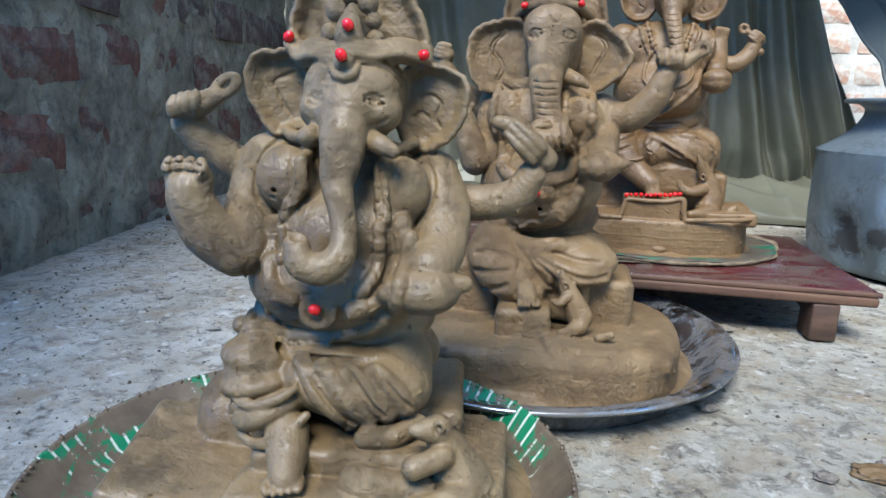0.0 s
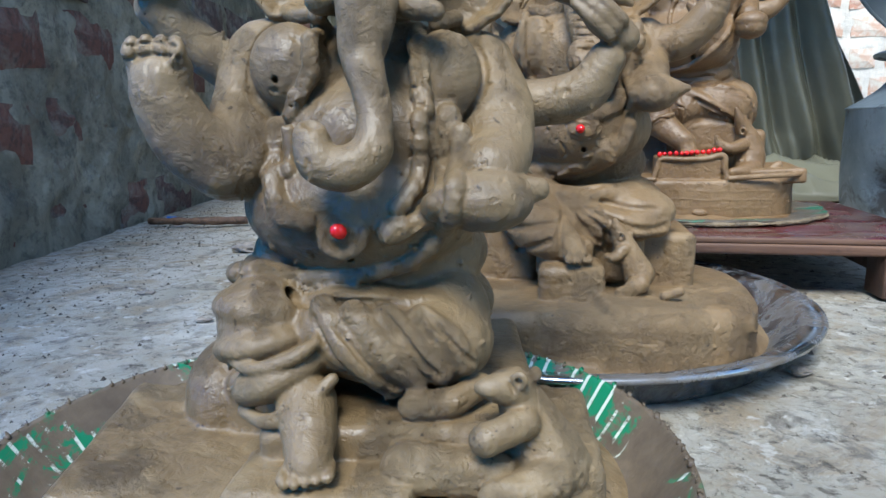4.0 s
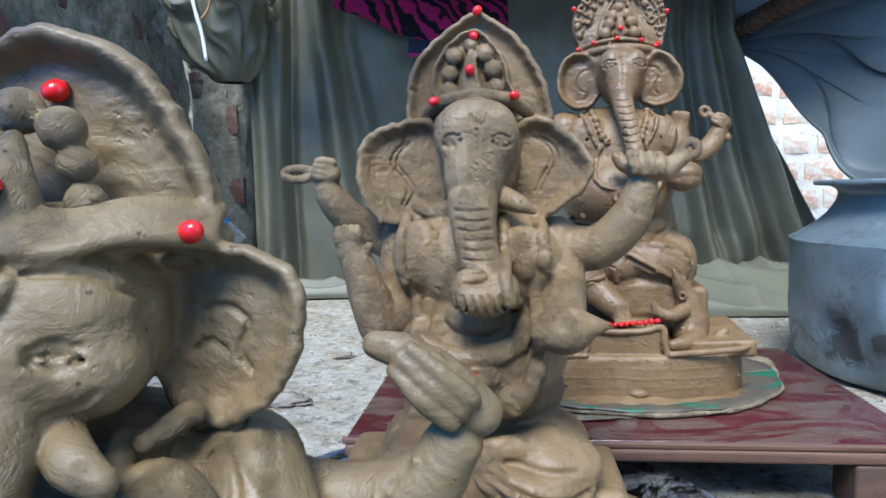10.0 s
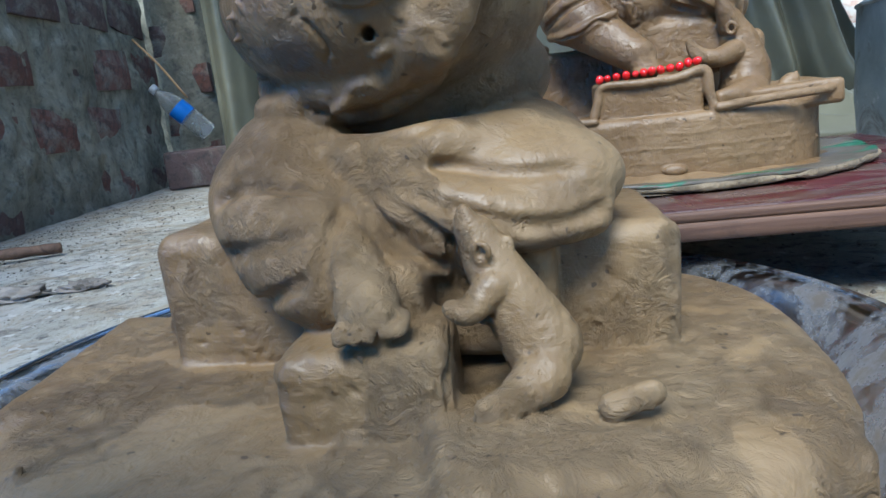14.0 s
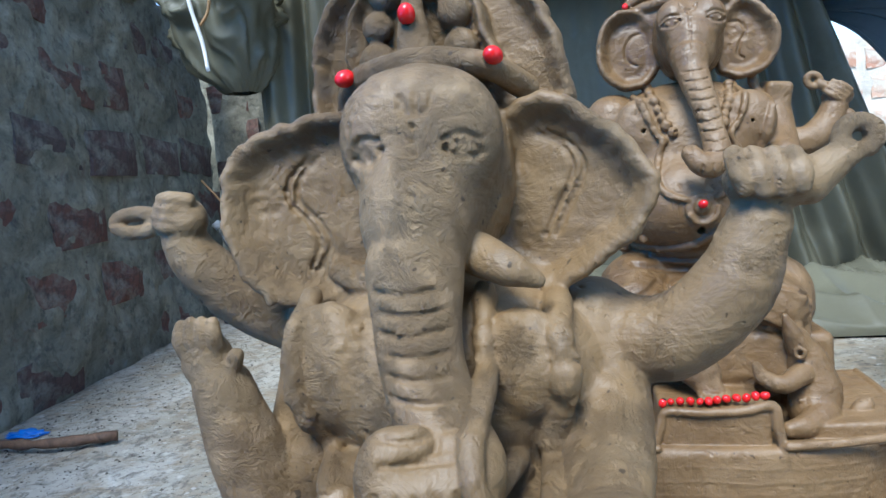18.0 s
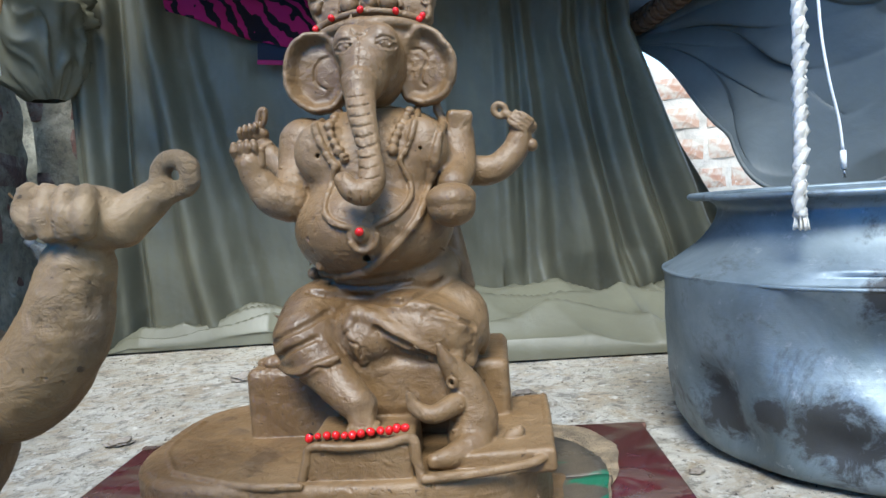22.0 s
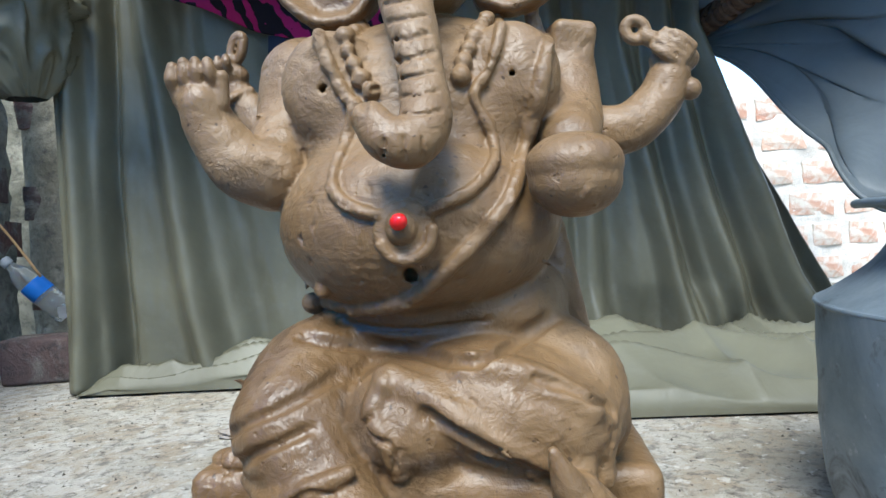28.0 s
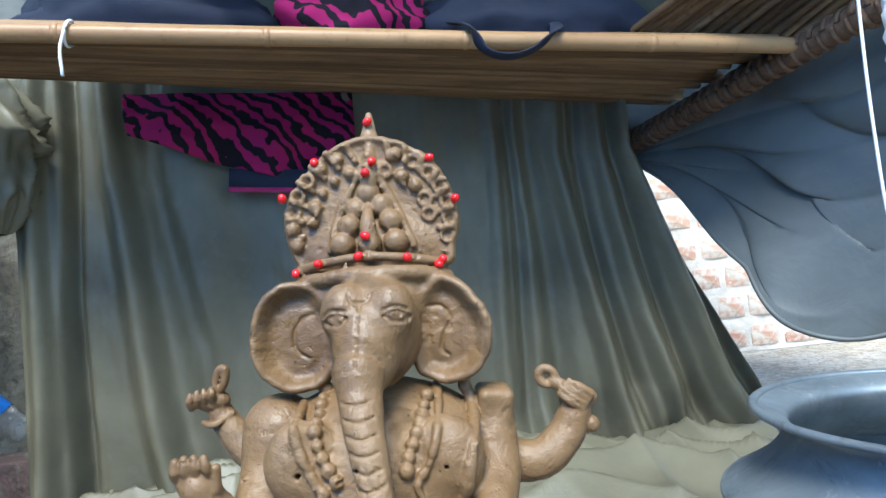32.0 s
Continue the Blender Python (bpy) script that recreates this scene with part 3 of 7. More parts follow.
def make_reed():
    m = Mat("dry_reed", 0.6, 0, 0.3)
    base = m.ramp(m.random(), (0.0, (0.10, 0.058, 0.028)), (0.5, (0.18, 0.108, 0.052)), (1.0, (0.28, 0.18, 0.092)))
    n = m.noise(30, 7, 0.65, 0.6, stretch=(0.12, 1, 1))
    c = m.mix(m.ramp(n, (0.45, 0.0), (0.72, 0.85)), base, (0.065, 0.036, 0.018))
    m.color(c)
    m.bump((n, 0.4, 0.002))
    return m.m


def make_tray():
    m = Mat("green_striped_tray", 0.45, 0, 0.45)
    grad = m.t.nodes.new("ShaderNodeTexGradient")
    grad.gradient_type = "RADIAL"
    m.link(m.co, grad.inputs[0])
    wave = m.node("ShaderNodeMath")
    wave.operation = "MULTIPLY"
    m.link(grad.outputs[1], wave.inputs[0])
    wave.inputs[1].default_value = 2 * math.pi * 92
    sine = m.node("ShaderNodeMath")
    sine.operation = "SINE"
    m.link(wave.outputs[0], sine.inputs[0])
    green = m.mix(m.ramp(sine.outputs[0], (0.70, 0.0), (0.86, 0.9)), (0.012, 0.165, 0.072), (0.55, 0.58, 0.50))
    mud = m.ramp(m.noise(17, 8, 0.70, 1.2), (0.45, 0.0), (0.50, 1.0))
    m.color(m.mix(mud, green, m.ramp(m.noise(30, 6, 0.65), (0.3, (0.075, 0.055, 0.036)), (0.7, (0.165, 0.125, 0.082)))))
    m.roughness(m.ramp(m.noise(20, 5, 0.6), (0.35, 0.28), (0.7, 0.65)))
    m.bump((m.noise(15, 7, 0.66, 0.8), 0.4, 0.004), (m.noise(80, 5, 0.6), 0.3, 0.001))
    return m.m


def make_card():
    m = Mat("muddy_card", 0.6, 0, 0.4)
    c = m.ramp(m.noise(20, 7, 0.68, 0.8), (0.3, (0.045, 0.038, 0.029)), (0.7, (0.125, 0.098, 0.066)))
    streak = m.ramp(m.noise(16, 6, 0.68, 0.8, stretch=(0.5, 1.4, 1)), (0.55, 0.0), (0.60, 0.9))
    m.color(m.mix(streak, c, (0.012, 0.13, 0.065)))
    m.roughness(m.ramp(m.noise(12, 5, 0.6), (0.35, 0.22), (0.7, 0.7)))
    m.bump((m.noise(30, 7, 0.66), 0.6, 0.004))
    return m.m


def make_zebra():
    m = Mat("pink_zebra_print", 0.85, 0, 0.15)
    w = m.t.nodes.new("ShaderNodeTexWave")
    w.wave_type, w.bands_direction = "BANDS", "DIAGONAL"
    for k, v in (("Scale", 12.0), ("Distortion", 7.0), ("Detail", 2.0), ("Detail Scale", 1.6)):
        w.inputs[k].default_value = v
    m.link(m.co, w.inputs["Vector"])
    m.color(m.ramp(w.outputs["Fac"], (0.46, (0.010, 0.008, 0.012)), (0.50, (0.27, 0.012, 0.085))))
    m.bump((m.noise(300, 3, 0.6), 0.4, 0.001))
    return m.m


STEEL, ALU, LACQUER, TRAYMAT, CARD, ZEBRA, REED = make_steel(), make_pot(), make_tabletop(), make_tray(), make_card(), make_zebra(), make_reed()
WOOD_DARK = make_wood("dark_wood", (0.035, 0.020, 0.014), (0.105, 0.060, 0.038), 0.6, (0.3, 2, 2))
BAMBOO = make_wood("bamboo_cane", (0.26, 0.145, 0.062), (0.40, 0.25, 0.12), 0.42, (0.15, 1, 1), 10)
PLYEDGE = make_wood("worn_edge", (0.055, 0.028, 0.020), (0.16, 0.085, 0.050), 0.6, (0.2, 3, 6), 20)
ROPE = simple("cotton_rope", (0.62, 0.58, 0.50), 0.9, 0, 0.2, 60, 0.6, 0.002)
CABLE = simple("white_plastic", (0.75, 0.75, 0.73), 0.4, 0, 0.08, 30, 0.05, 0.0005)
WRAP = make_wood("wrapped_bark", (0.060, 0.035, 0.022), (0.19, 0.11, 0.065), 0.75, (1, 1, 1), 40)
NAVY = make_cloth("navy_cloth", (0.012, 0.017, 0.034), 0.75, (0.03, 0.035, 0.05))
CLAYBIT = make_clay("dry_clay", (0.12, 0.10, 0.08), (0.20, 0.17, 0.135), (0.30, 0.26, 0.21), 0.7, 0.9)
SOILBIT = simple("dark_crumb", (0.075, 0.062, 0.048), 0.95, 0, 0.5, 60, 0.5, 0.002)
CARDEDGE = simple("torn_card", (0.19, 0.140, 0.082), 0.85, 0, 0.65, 42, 0.9, 0.005)
BLUE_PLASTIC = simple("blue_plastic", (0.02, 0.16, 0.55), 0.35, 0, 0.1, 30, 0.1, 0.001)
YELLOW = simple("yellow_cloth", (0.45, 0.33, 0.03), 0.8, 0, 0.2, 30, 0.3, 0.002)
PALE = simple("pale_cloth", (0.45, 0.45, 0.43), 0.85, 0, 0.3, 30, 0.3, 0.002)


def make_glass():
    m = Mat("cloudy_plastic", 0.12)
    m.b.inputs["Transmission Weight"].default_value = 0.85
    m.b.inputs["IOR"].default_value = 1.3
    m.color(m.ramp(m.noise(12, 6, 0.6), (0.3, (0.55, 0.58, 0.56)), (0.7, (0.85, 0.88, 0.88))))
    m.roughness(m.ramp(m.noise(9, 6, 0.6), (0.3, 0.06), (0.7, 0.4)))
    m.bump((m.noise(35, 4, 0.5), 0.3, 0.003))
    return m.m


GLASS = make_glass()


def make_outer_brick():
    m = Mat("sunlit_brick", 0.9, 0, 0.2)
    base = m.ramp(m.random(), (0.0, (0.42, 0.22, 0.15)), (0.5, (0.50, 0.30, 0.21)), (1.0, (0.56, 0.45, 0.36)))
    n = m.noise(14, 7, 0.65, 0.5)
    m.color(m.mix(m.ramp(n, (0.42, 0.0), (0.58, 0.95)), base, (0.60, 0.55, 0.47)))
    m.bump((n, 0.6, 0.006))
    return m.m


OUTBRICK = make_outer_brick()
OUTMORTAR = simple("pale_plaster", (0.60, 0.55, 0.48), 0.95, 0, 0.25, 9, 0.6, 0.008)



def make_sheet():
    m = Mat("blue_sheeting", 0.4, 0, 0.4)
    c = m.ramp(m.noise(4, 5, 0.6), (0.3, (0.01, 0.26, 0.85)), (0.7, (0.03, 0.40, 0.97)))
    m.color(c)
    t = m.t.nodes.new("ShaderNodeBsdfTranslucent")
    m.link(c, t.inputs["Color"])
    mix = m.node("ShaderNodeMixShader", Fac=0.92)
    m.link(m.b.outputs[0], mix.inputs[1])
    m.link(t.outputs[0], mix.inputs[2])
    m.link(mix.outputs[0], m.t.nodes["Material Output"].inputs[0])
    return m.m


SHEETING = make_sheet()

# ---- floor and walls ----


def ground_z(x, y):
    return 0.004 * noise.noise(Vector((x * 3, y * 3, 0))) + 0.0022 * noise.noise(Vector((x * 14, y * 14, 2)))


def floor_sheet(u, v):
    """Fine near the middle, coarse towards the horizon."""
    def spread(a):
        a = 2 * a - 1
        return 1.9 * a + 80 * a ** 11
    x, y = spread(u) + 0.3, spread(v) + 1.1
    near = max(0.0, 1 - max(abs(x - 0.3), abs(y - 1.1)) / 2.6)
    return (x, y, ground_z(x, y) * min(1.0, near * 3) - 0.003)


floor = link_mesh("ground", grid_bm(240, 240, floor_sheet), FLOOR, smooth=True)
tagged(floor, "rough pale lime-washed earth floor with dark crumbs", "floor", kind="structure")

BRICK_ROWS = (0.050, 0.203, 0.357, 0.510, 0.668, 0.826)


def wall_face(y, z):
    """How far the smeared mortar stands out."""
    return -0.001 + 0.013 * noise.noise(Vector((y * 6, z * 6, 3))) + 0.009 * noise.noise(Vector((y * 19, z * 19, 7))) + 0.004 * noise.noise(Vector((y * 45, z * 45, 1)))


def left_wall():
    def sheet(u, v):
        y, z = 0.90 + 1.85 * u, v * (0.955 + 0.018 * noise.noise(Vector((u * 25, 0, 5))))
        return (-0.655 + wall_face(y, z) - 0.010 * v, y, z - 0.01 * (1 - v))
    bm = grid_bm(190, 96, sheet)
    top = box_bm(-0.80, 1.825, 0.455, 0.25, 1.845, 0.95)
    me = bpy.data.meshes.new("core")
    top.to_mesh(me)
    top.free()
    bm.from_mesh(me)
    bpy.data.meshes.remove(me)
    for i in range(41):
        y = 0.92 + 1.79 * i / 40
        bmesh.ops.create_icosphere(bm, subdivisions=2, radius=0.035, matrix=Matrix.Translation((-0.70 + random.uniform(-0.03, 0.02), y, 0.93 + random.uniform(-0.015, 0.012))) @ Matrix.Diagonal((1.2, 1.3, 0.8, 1)))
    ob = link_mesh("wall_left", bm, MORTAR, smooth=True)
    return tagged(ob, "old low brick wall smeared with grey mortar", "wall", kind="structure")


wall_left = left_wall()

# ---- the three seated clay statues, each one mesh ----
STEP = 0.0012


def statue_large():
    """The one on the low table, with a round openwork crown."""
    s = Clay((-0.240, -0.165, -0.012), (0.185, 0.105, 0.555), STEP)
    # base, step, seat
    s.slab((-0.040, -0.030, 0.016), 0.184, 0.122, 0.029, 0.007, 0.003, 3.2)
    s.box((0.104, -0.055, 0.048), (0.040, 0.072, 0.010), 0.004, 0.004, rot=(0, -2, 0))
    s.limb([(-0.170, -0.118, 0.045), (-0.10, -0.147, 0.045), (-0.055, -0.150, 0.045)], 0.0034, 0.002)
    s.limb([(-0.175, -0.112, 0.044), (-0.205, -0.06, 0.043), (-0.205, 0.01, 0.044)], 0.0032, 0.002)
    s.limb([(0.042, -0.148, 0.047), (0.085, -0.146, 0.050), (0.134, -0.125, 0.052), (0.142, -0.06, 0.057), (0.143, 0.01, 0.058)], 0.0036, 0.002)
    s.box((-0.009, -0.108, 0.054), (0.042, 0.034, 0.021), 0.004, 0.002)
    s.limb([(-0.056, -0.142, 0.044), (-0.051, -0.141, 0.060), (-0.046, -0.141, 0.072), (-0.02, -0.143, 0.072), (0.010, -0.142, 0.073), (0.033, -0.142, 0.077), (0.036, -0.142, 0.062), (0.040, -0.146, 0.042)], [0.0036, 0.0042, 0.0036, 0.0040, 0.0034, 0.0040, 0.0044, 0.0030], 0.0015)
    s.box((-0.030, 0.018, 0.074), (0.106, 0.060, 0.036), 0.009, 0.004)
    s.box((0.064, 0.020, 0.074), (0.047, 0.060, 0.036), 0.009, 0.005)
    s.ball((-0.108, -0.028, 0.114), (0.013, 0.010, 0.007), 0.002)
    s.ball((-0.096, -0.034, 0.113), (0.010, 0.009, 0.006), 0.002)
    s.ball((-0.122, -0.02, 0.112), (0.008, 0.009, 0.005), 0.002)
    # lap and legs
    s.ball((0.000, 0.000, 0.150), (0.086, 0.062, 0.040), 0.012)
    s.limb([(-0.044, 0.000, 0.160), (-0.060, -0.040, 0.155), (-0.063, -0.068, 0.143)], [0.034, 0.034, 0.031], 0.010)
    s.limb([(-0.062, -0.074, 0.140), (-0.046, -0.086, 0.122), (-0.026, -0.102, 0.105), (-0.012, -0.110, 0.094)], [0.028, 0.021, 0.0165, 0.0145], 0.004)
    s.limb([(-0.012, -0.108, 0.090), (-0.008, -0.122, 0.083)], [0.0135, 0.0105], 0.003)
    s.fingers((-0.007, -0.122, 0.082), (-0.006, -0.135, 0.0805), (0.025, 0.004, 0), 5, 0.0030)
    # the hem above the shin hangs in a torn flap
    s.limb([(-0.084, -0.078, 0.121), (-0.066, -0.098, 0.120), (-0.046, -0.107, 0.127), (-0.030, -0.104, 0.133)], [0.004, 0.005, 0.0045, 0.003], 0.006)
    s.limb([(0.040, 0.000, 0.158), (0.064, -0.030, 0.150), (0.070, -0.038, 0.138)], [0.036, 0.031, 0.024], 0.012)
    s.ball((0.036, -0.052, 0.146), (0.054, 0.042, 0.032), 0.010, rot=(0, 14, 0))
    s.ball((-0.010, -0.058, 0.142), (0.034, 0.034, 0.028), 0.010, rot=(0, 10, 0))
    s.box((0.024, -0.034, 0.122), (0.060, 0.040, 0.014), 0.009, 0.010)
    s.box((0.020, -0.054, 0.100), (0.048, 0.032, 0.026), 0.012, 0.014)
    s.limb(s.laid([(-0.016, 0.165), (0.004, 0.157), (0.022, 0.146), (0.046, 0.131), (0.066, 0.123)], -0.0030), 0.0080, 0.007, smooth=False)
    s.limb(s.laid([(-0.017, 0.164), (-0.022, 0.152), (-0.015, 0.140), (-0.012, 0.126)], -0.0025), 0.0055, 0.004, smooth=False)
    s.limb(s.laid([(0.020, 0.170), (0.046, 0.165), (0.072, 0.150)], -0.004), 0.0070, 0.010, smooth=False)
    s.limb([(0.082, -0.040, 0.152), (0.088, -0.036, 0.132), (0.087, -0.030, 0.116)], [0.010, 0.008, 0.004], 0.004)
    s.limb([(0.070, -0.058, 0.140), (0.074, -0.052, 0.126), (0.070, -0.046, 0.116)], [0.006, 0.006, 0.004], 0.004)
    # trunk of the body
    s.ball((0.002, 0.002, 0.190), (0.069, 0.058, 0.038), 0.012)
    s.ball((-0.006, -0.018, 0.236), (0.074, 0.070, 0.052), 0.010)
    s.ball((-0.002, 0.004, 0.300), (0.078, 0.050, 0.050), 0.012)
    s.limb([(0.062, 0.016, 0.230), (0.066, 0.016, 0.200), (0.070, 0.012, 0.172)], [0.010, 0.012, 0.013], 0.008)
    s.ball((-0.001, -0.020, 0.290), (0.074, 0.040, 0.046), 0.024)
    s.ball((-0.044, -0.042, 0.306), (0.026, 0.015, 0.028), 0.008)
    s.ball((0.045, -0.040, 0.304), (0.025, 0.016, 0.028), 0.008)
    # arms
    s.limb([(-0.070, 0.000, 0.318), (-0.075, -0.012, 0.294), (-0.078, -0.034, 0.268)], [0.0265, 0.0205, 0.0180], 0.005)
    s.limb([(-0.078, -0.040, 0.264), (-0.092, -0.046, 0.270), (-0.1035, -0.050, 0.287), (-0.107, -0.054, 0.300)], [0.0185, 0.0165, 0.0135, 0.0120], 0.004)
    s.ball((-0.108, -0.055, 0.304), (0.0140, 0.008, 0.010), 0.003)
    s.fingers((-0.1085, -0.057, 0.306), (-0.109, -0.061, 0.3195), (0.025, 0, 0.003), 4, 0.0036)
    s.limb([(-0.096, -0.056, 0.299), (-0.094, -0.058, 0.312)], [0.0042, 0.0034], 0.0015)
    s.limb([(-0.084, 0.030, 0.292), (-0.104, 0.036, 0.296), (-0.120, 0.038, 0.314), (-0.127, 0.038, 0.326)], [0.015, 0.014, 0.0115, 0.0095], 0.004)
    s.limb([(-0.139, 0.034, 0.320), (-0.128, 0.026, 0.320), (-0.117, 0.034, 0.326)], 0.0028, 0.001)
    s.ball((-0.132, 0.036, 0.336), (0.014, 0.009, 0.009), 0.003)
    s.fingers((-0.137, 0.029, 0.335), (-0.137, 0.027, 0.345), (0.022, 0, 0.006), 4, 0.0030)
    s.loop((-0.124, 0.033, 0.352), 0.0055, 0.0032, (0.7, 0, 0.2), (0.25, 0, 1.5))
    s.limb([(0.074, 0.004, 0.318), (0.075, -0.002, 0.304), (0.075, -0.014, 0.286), (0.072, -0.044, 0.270)], [0.0180, 0.0175, 0.0170, 0.0145], 0.012)
    s.box((0.078, 0.000, 0.328), (0.012, 0.013, 0.012), 0.005, 0.006, rot=(8, 6, 10))
    s.ball((0.071, -0.072, 0.257), (0.0215, 0.022, 0.0145), 0.002)
    s.ball((0.071, -0.072, 0.250), (0.0205, 0.021, 0.0165), 0.002)
    s.limb([(0.082, 0.020, 0.284), (0.108, 0.016, 0.283), (0.127, 0.022, 0.297), (0.1355, 0.024, 0.313)], [0.0155, 0.0140, 0.0130, 0.0115], 0.004)
    s.ball((0.139, 0.026, 0.322), (0.014, 0.010, 0.009), 0.002)
    s.fingers((0.143, 0.016, 0.322), (0.128, 0.016, 0.333), (0.009, 0, 0.012), 4, 0.0034)
    s.limb([(0.130, 0.020, 0.331), (0.122, 0.022, 0.336)], [0.0055, 0.0045], 0.002)
    s.loop((0.1175, 0.022, 0.3395), 0.0062, 0.0034, (0.8, 0, -0.6), (0.5, 0, 0.7))
    s.ball((0.1465, 0.022, 0.304), (0.0055, 0.006, 0.006), 0.002)
    # head, trunk, ears
    s.leaf([(-0.026, 0.404), (-0.036, 0.4165), (-0.050, 0.4215), (-0.065, 0.4180), (-0.077, 0.405), (-0.0818, 0.387), (-0.081, 0.370), (-0.075, 0.3568), (-0.0600, 0.3460), (-0.045, 0.346), (-0.0342, 0.3506), (-0.024, 0.368)], -0.008, 0.0055, 0.22, 0.009, 0.0045, 0.014, 0.003, 0.0005, 1)
    s.leaf([(0.030, 0.404), (0.045, 0.4185), (0.0573, 0.4168), (0.072, 0.403), (0.0807, 0.3845), (0.078, 0.366), (0.0681, 0.3512), (0.0505, 0.3454), (0.038, 0.348), (0.0281, 0.3544), (0.024, 0.380)], -0.008, 0.0055, -0.22, 0.009, 0.0045, 0.014, 0.003, 0.0005, 2)
    s.ball((-0.045, 0.000, 0.382), (0.022, 0.008, 0.026), 0.024)
    s.ball((0.048, 0.000, 0.384), (0.022, 0.008, 0.026), 0.024)
    s.ball((0.0023, -0.010, 0.386), (0.031, 0.042, 0.040), 0.004)
    s.ball((-0.012, -0.036, 0.398), (0.0165, 0.016, 0.020), 0.010)
    s.ball((0.016, -0.036, 0.397), (0.0165, 0.016, 0.020), 0.010)
    s.ball((0.000, -0.044, 0.374), (0.0205, 0.018, 0.028), 0.012)
    s.limb([(-0.003, -0.054, 0.362), (-0.0022, -0.060, 0.350), (0.0005, -0.072, 0.332), (0.0042, -0.080, 0.316), (0.0075, -0.087, 0.296), (0.0095, -0.096, 0.277), (0.0040, -0.104, 0.267), (-0.0055, -0.106, 0.269), (-0.0125, -0.104, 0.2775)], [0.0165, 0.0135, 0.0120, 0.0110, 0.0105, 0.0112, 0.0108, 0.0095, 0.0075], 0.003)
    s.limb([(-0.012, -0.122, 0.272), (-0.014, -0.106, 0.286)], [0.001, 0.003], 0.002, cut=True)
    s.groove([(-0.040, 0.398), (-0.048, 0.395), (-0.054, 0.386), (-0.053, 0.374), (-0.045, 0.368)], 0.0012)
    s.groove([(0.038, 0.398), (0.048, 0.397), (0.053, 0.388), (0.048, 0.378), (0.046, 0.368), (0.050, 0.364)], 0.0012)
    s.eye(-0.0165, 0.395, 0.0078, 0.15)
    s.eye(0.0220, 0.395, 0.0078, -0.12)
    for i in range(6):
        s.groove([(-0.001 - 0.0003 * i, 0.404 - 0.0065 * i), (-0.0012 - 0.0003 * i, 0.4005 - 0.0065 * i)], 0.0009)
    s.groove([(-0.008, 0.411), (-0.006, 0.406), (-0.001, 0.405), (0.004, 0.406), (0.006, 0.411)], 0.0008)
    for i in range(9):
        z = 0.349 - 0.0088 * i
        cx, hw = -0.0022 + 0.0115 * min(1, i / 8), 0.0110 - 0.0002 * i
        s.groove([(cx - hw, z), (cx, z - 0.0015), (cx + hw * 0.9, z + 0.0005)], 0.0009)
    for x in (-0.006, 0.002, 0.009):
        s.groove([(x, 0.258), (x + 0.001, 0.268)], 0.0008)
    # brow band and crown
    s.limb([(-0.050, 0.006, 0.419), (-0.030, -0.014, 0.421), (0.002, -0.022, 0.423), (0.032, -0.014, 0.421), (0.052, 0.004, 0.417)], 0.0052, 0.010)
    s.ball((0.001, 0.004, 0.408), (0.046, 0.026, 0.020), 0.010)
    s.leaf([(-0.050, 0.426), (-0.057, 0.445), (-0.0590, 0.4645), (-0.0555, 0.478), (-0.0475, 0.4895), (-0.034, 0.504), (-0.0171, 0.5155), (0.003, 0.520), (0.022, 0.516), (0.038, 0.508), (0.0492, 0.498), (0.060, 0.478), (0.0642, 0.4548), (0.060, 0.438), (0.053, 0.4235), (0.002, 0.420)], 0.014, 0.0095, 0, 0.0, 0.0030, 0.008, 0.003, 0.0007, 3)
    s.ball((0.002, 0.010, 0.440), (0.052, 0.014, 0.026), 0.006)
    s.limb([(0.003, 0.018, 0.512), (0.0035, 0.018, 0.522), (0.004, 0.020, 0.537)], [0.010, 0.006, 0.0025], 0.004)
    s.limb([(-0.050, 0.004, 0.428), (-0.028, -0.010, 0.432), (0.002, -0.016, 0.434), (0.030, -0.010, 0.431), (0.050, 0.002, 0.427)], 0.0034, 0.002)
    s.cord([(-0.026, 0.440), (-0.018, 0.468), (-0.004, 0.492), (0.003, 0.505)], 0.0028, 0.001)
    s.cord([(0.032, 0.440), (0.022, 0.466), (0.010, 0.490), (0.004, 0.505)], 0.0028, 0.001)
    s.ridge_ball(((-0.017, 0.4435, 0.0088), (0.002, 0.4425, 0.0085), (0.020, 0.4435, 0.0088), (-0.012, 0.456, 0.0080), (0.017, 0.458, 0.0084), (-0.007, 0.468, 0.0080), (0.011, 0.469, 0.0082), (0.002, 0.479, 0.0080)), 0.001)
    s.limb([(0.002, -0.010, 0.442), (0.002, -0.008, 0.458), (0.002, -0.001, 0.470)], [0.007, 0.005, 0.002], 0.0015)
    s.limb([(0.003, 0.002, 0.486), (0.004, 0.004, 0.500), (0.005, 0.006, 0.512)], [0.006, 0.005, 0.004], 0.002)
    rnd = random.Random(4)
    for ring, count, lo, hi in ((0.0485, 16, -18, 198), (0.036, 11, 2, 178)):
        for i in range(count):
            a = radians(lo + (hi - lo) * i / (count - 1))
            x, z = 0.0025 + ring * 1.14 * math.cos(a), 0.460 + ring * 0.98 * math.sin(a)
            if abs(x - 0.002) < 0.010 and z > 0.47:
                continue
            y = s.front(x, z, 0.006)
            if rnd.random() < 0.45:
                s.loop((x, y - 0.001, z), 0.0044, 0.0018, (1, 0, 0), (0, 0, 1))
            else:
                s.ball((x, y - 0.001, z), rnd.uniform(0.0038, 0.0052), 0.0006)
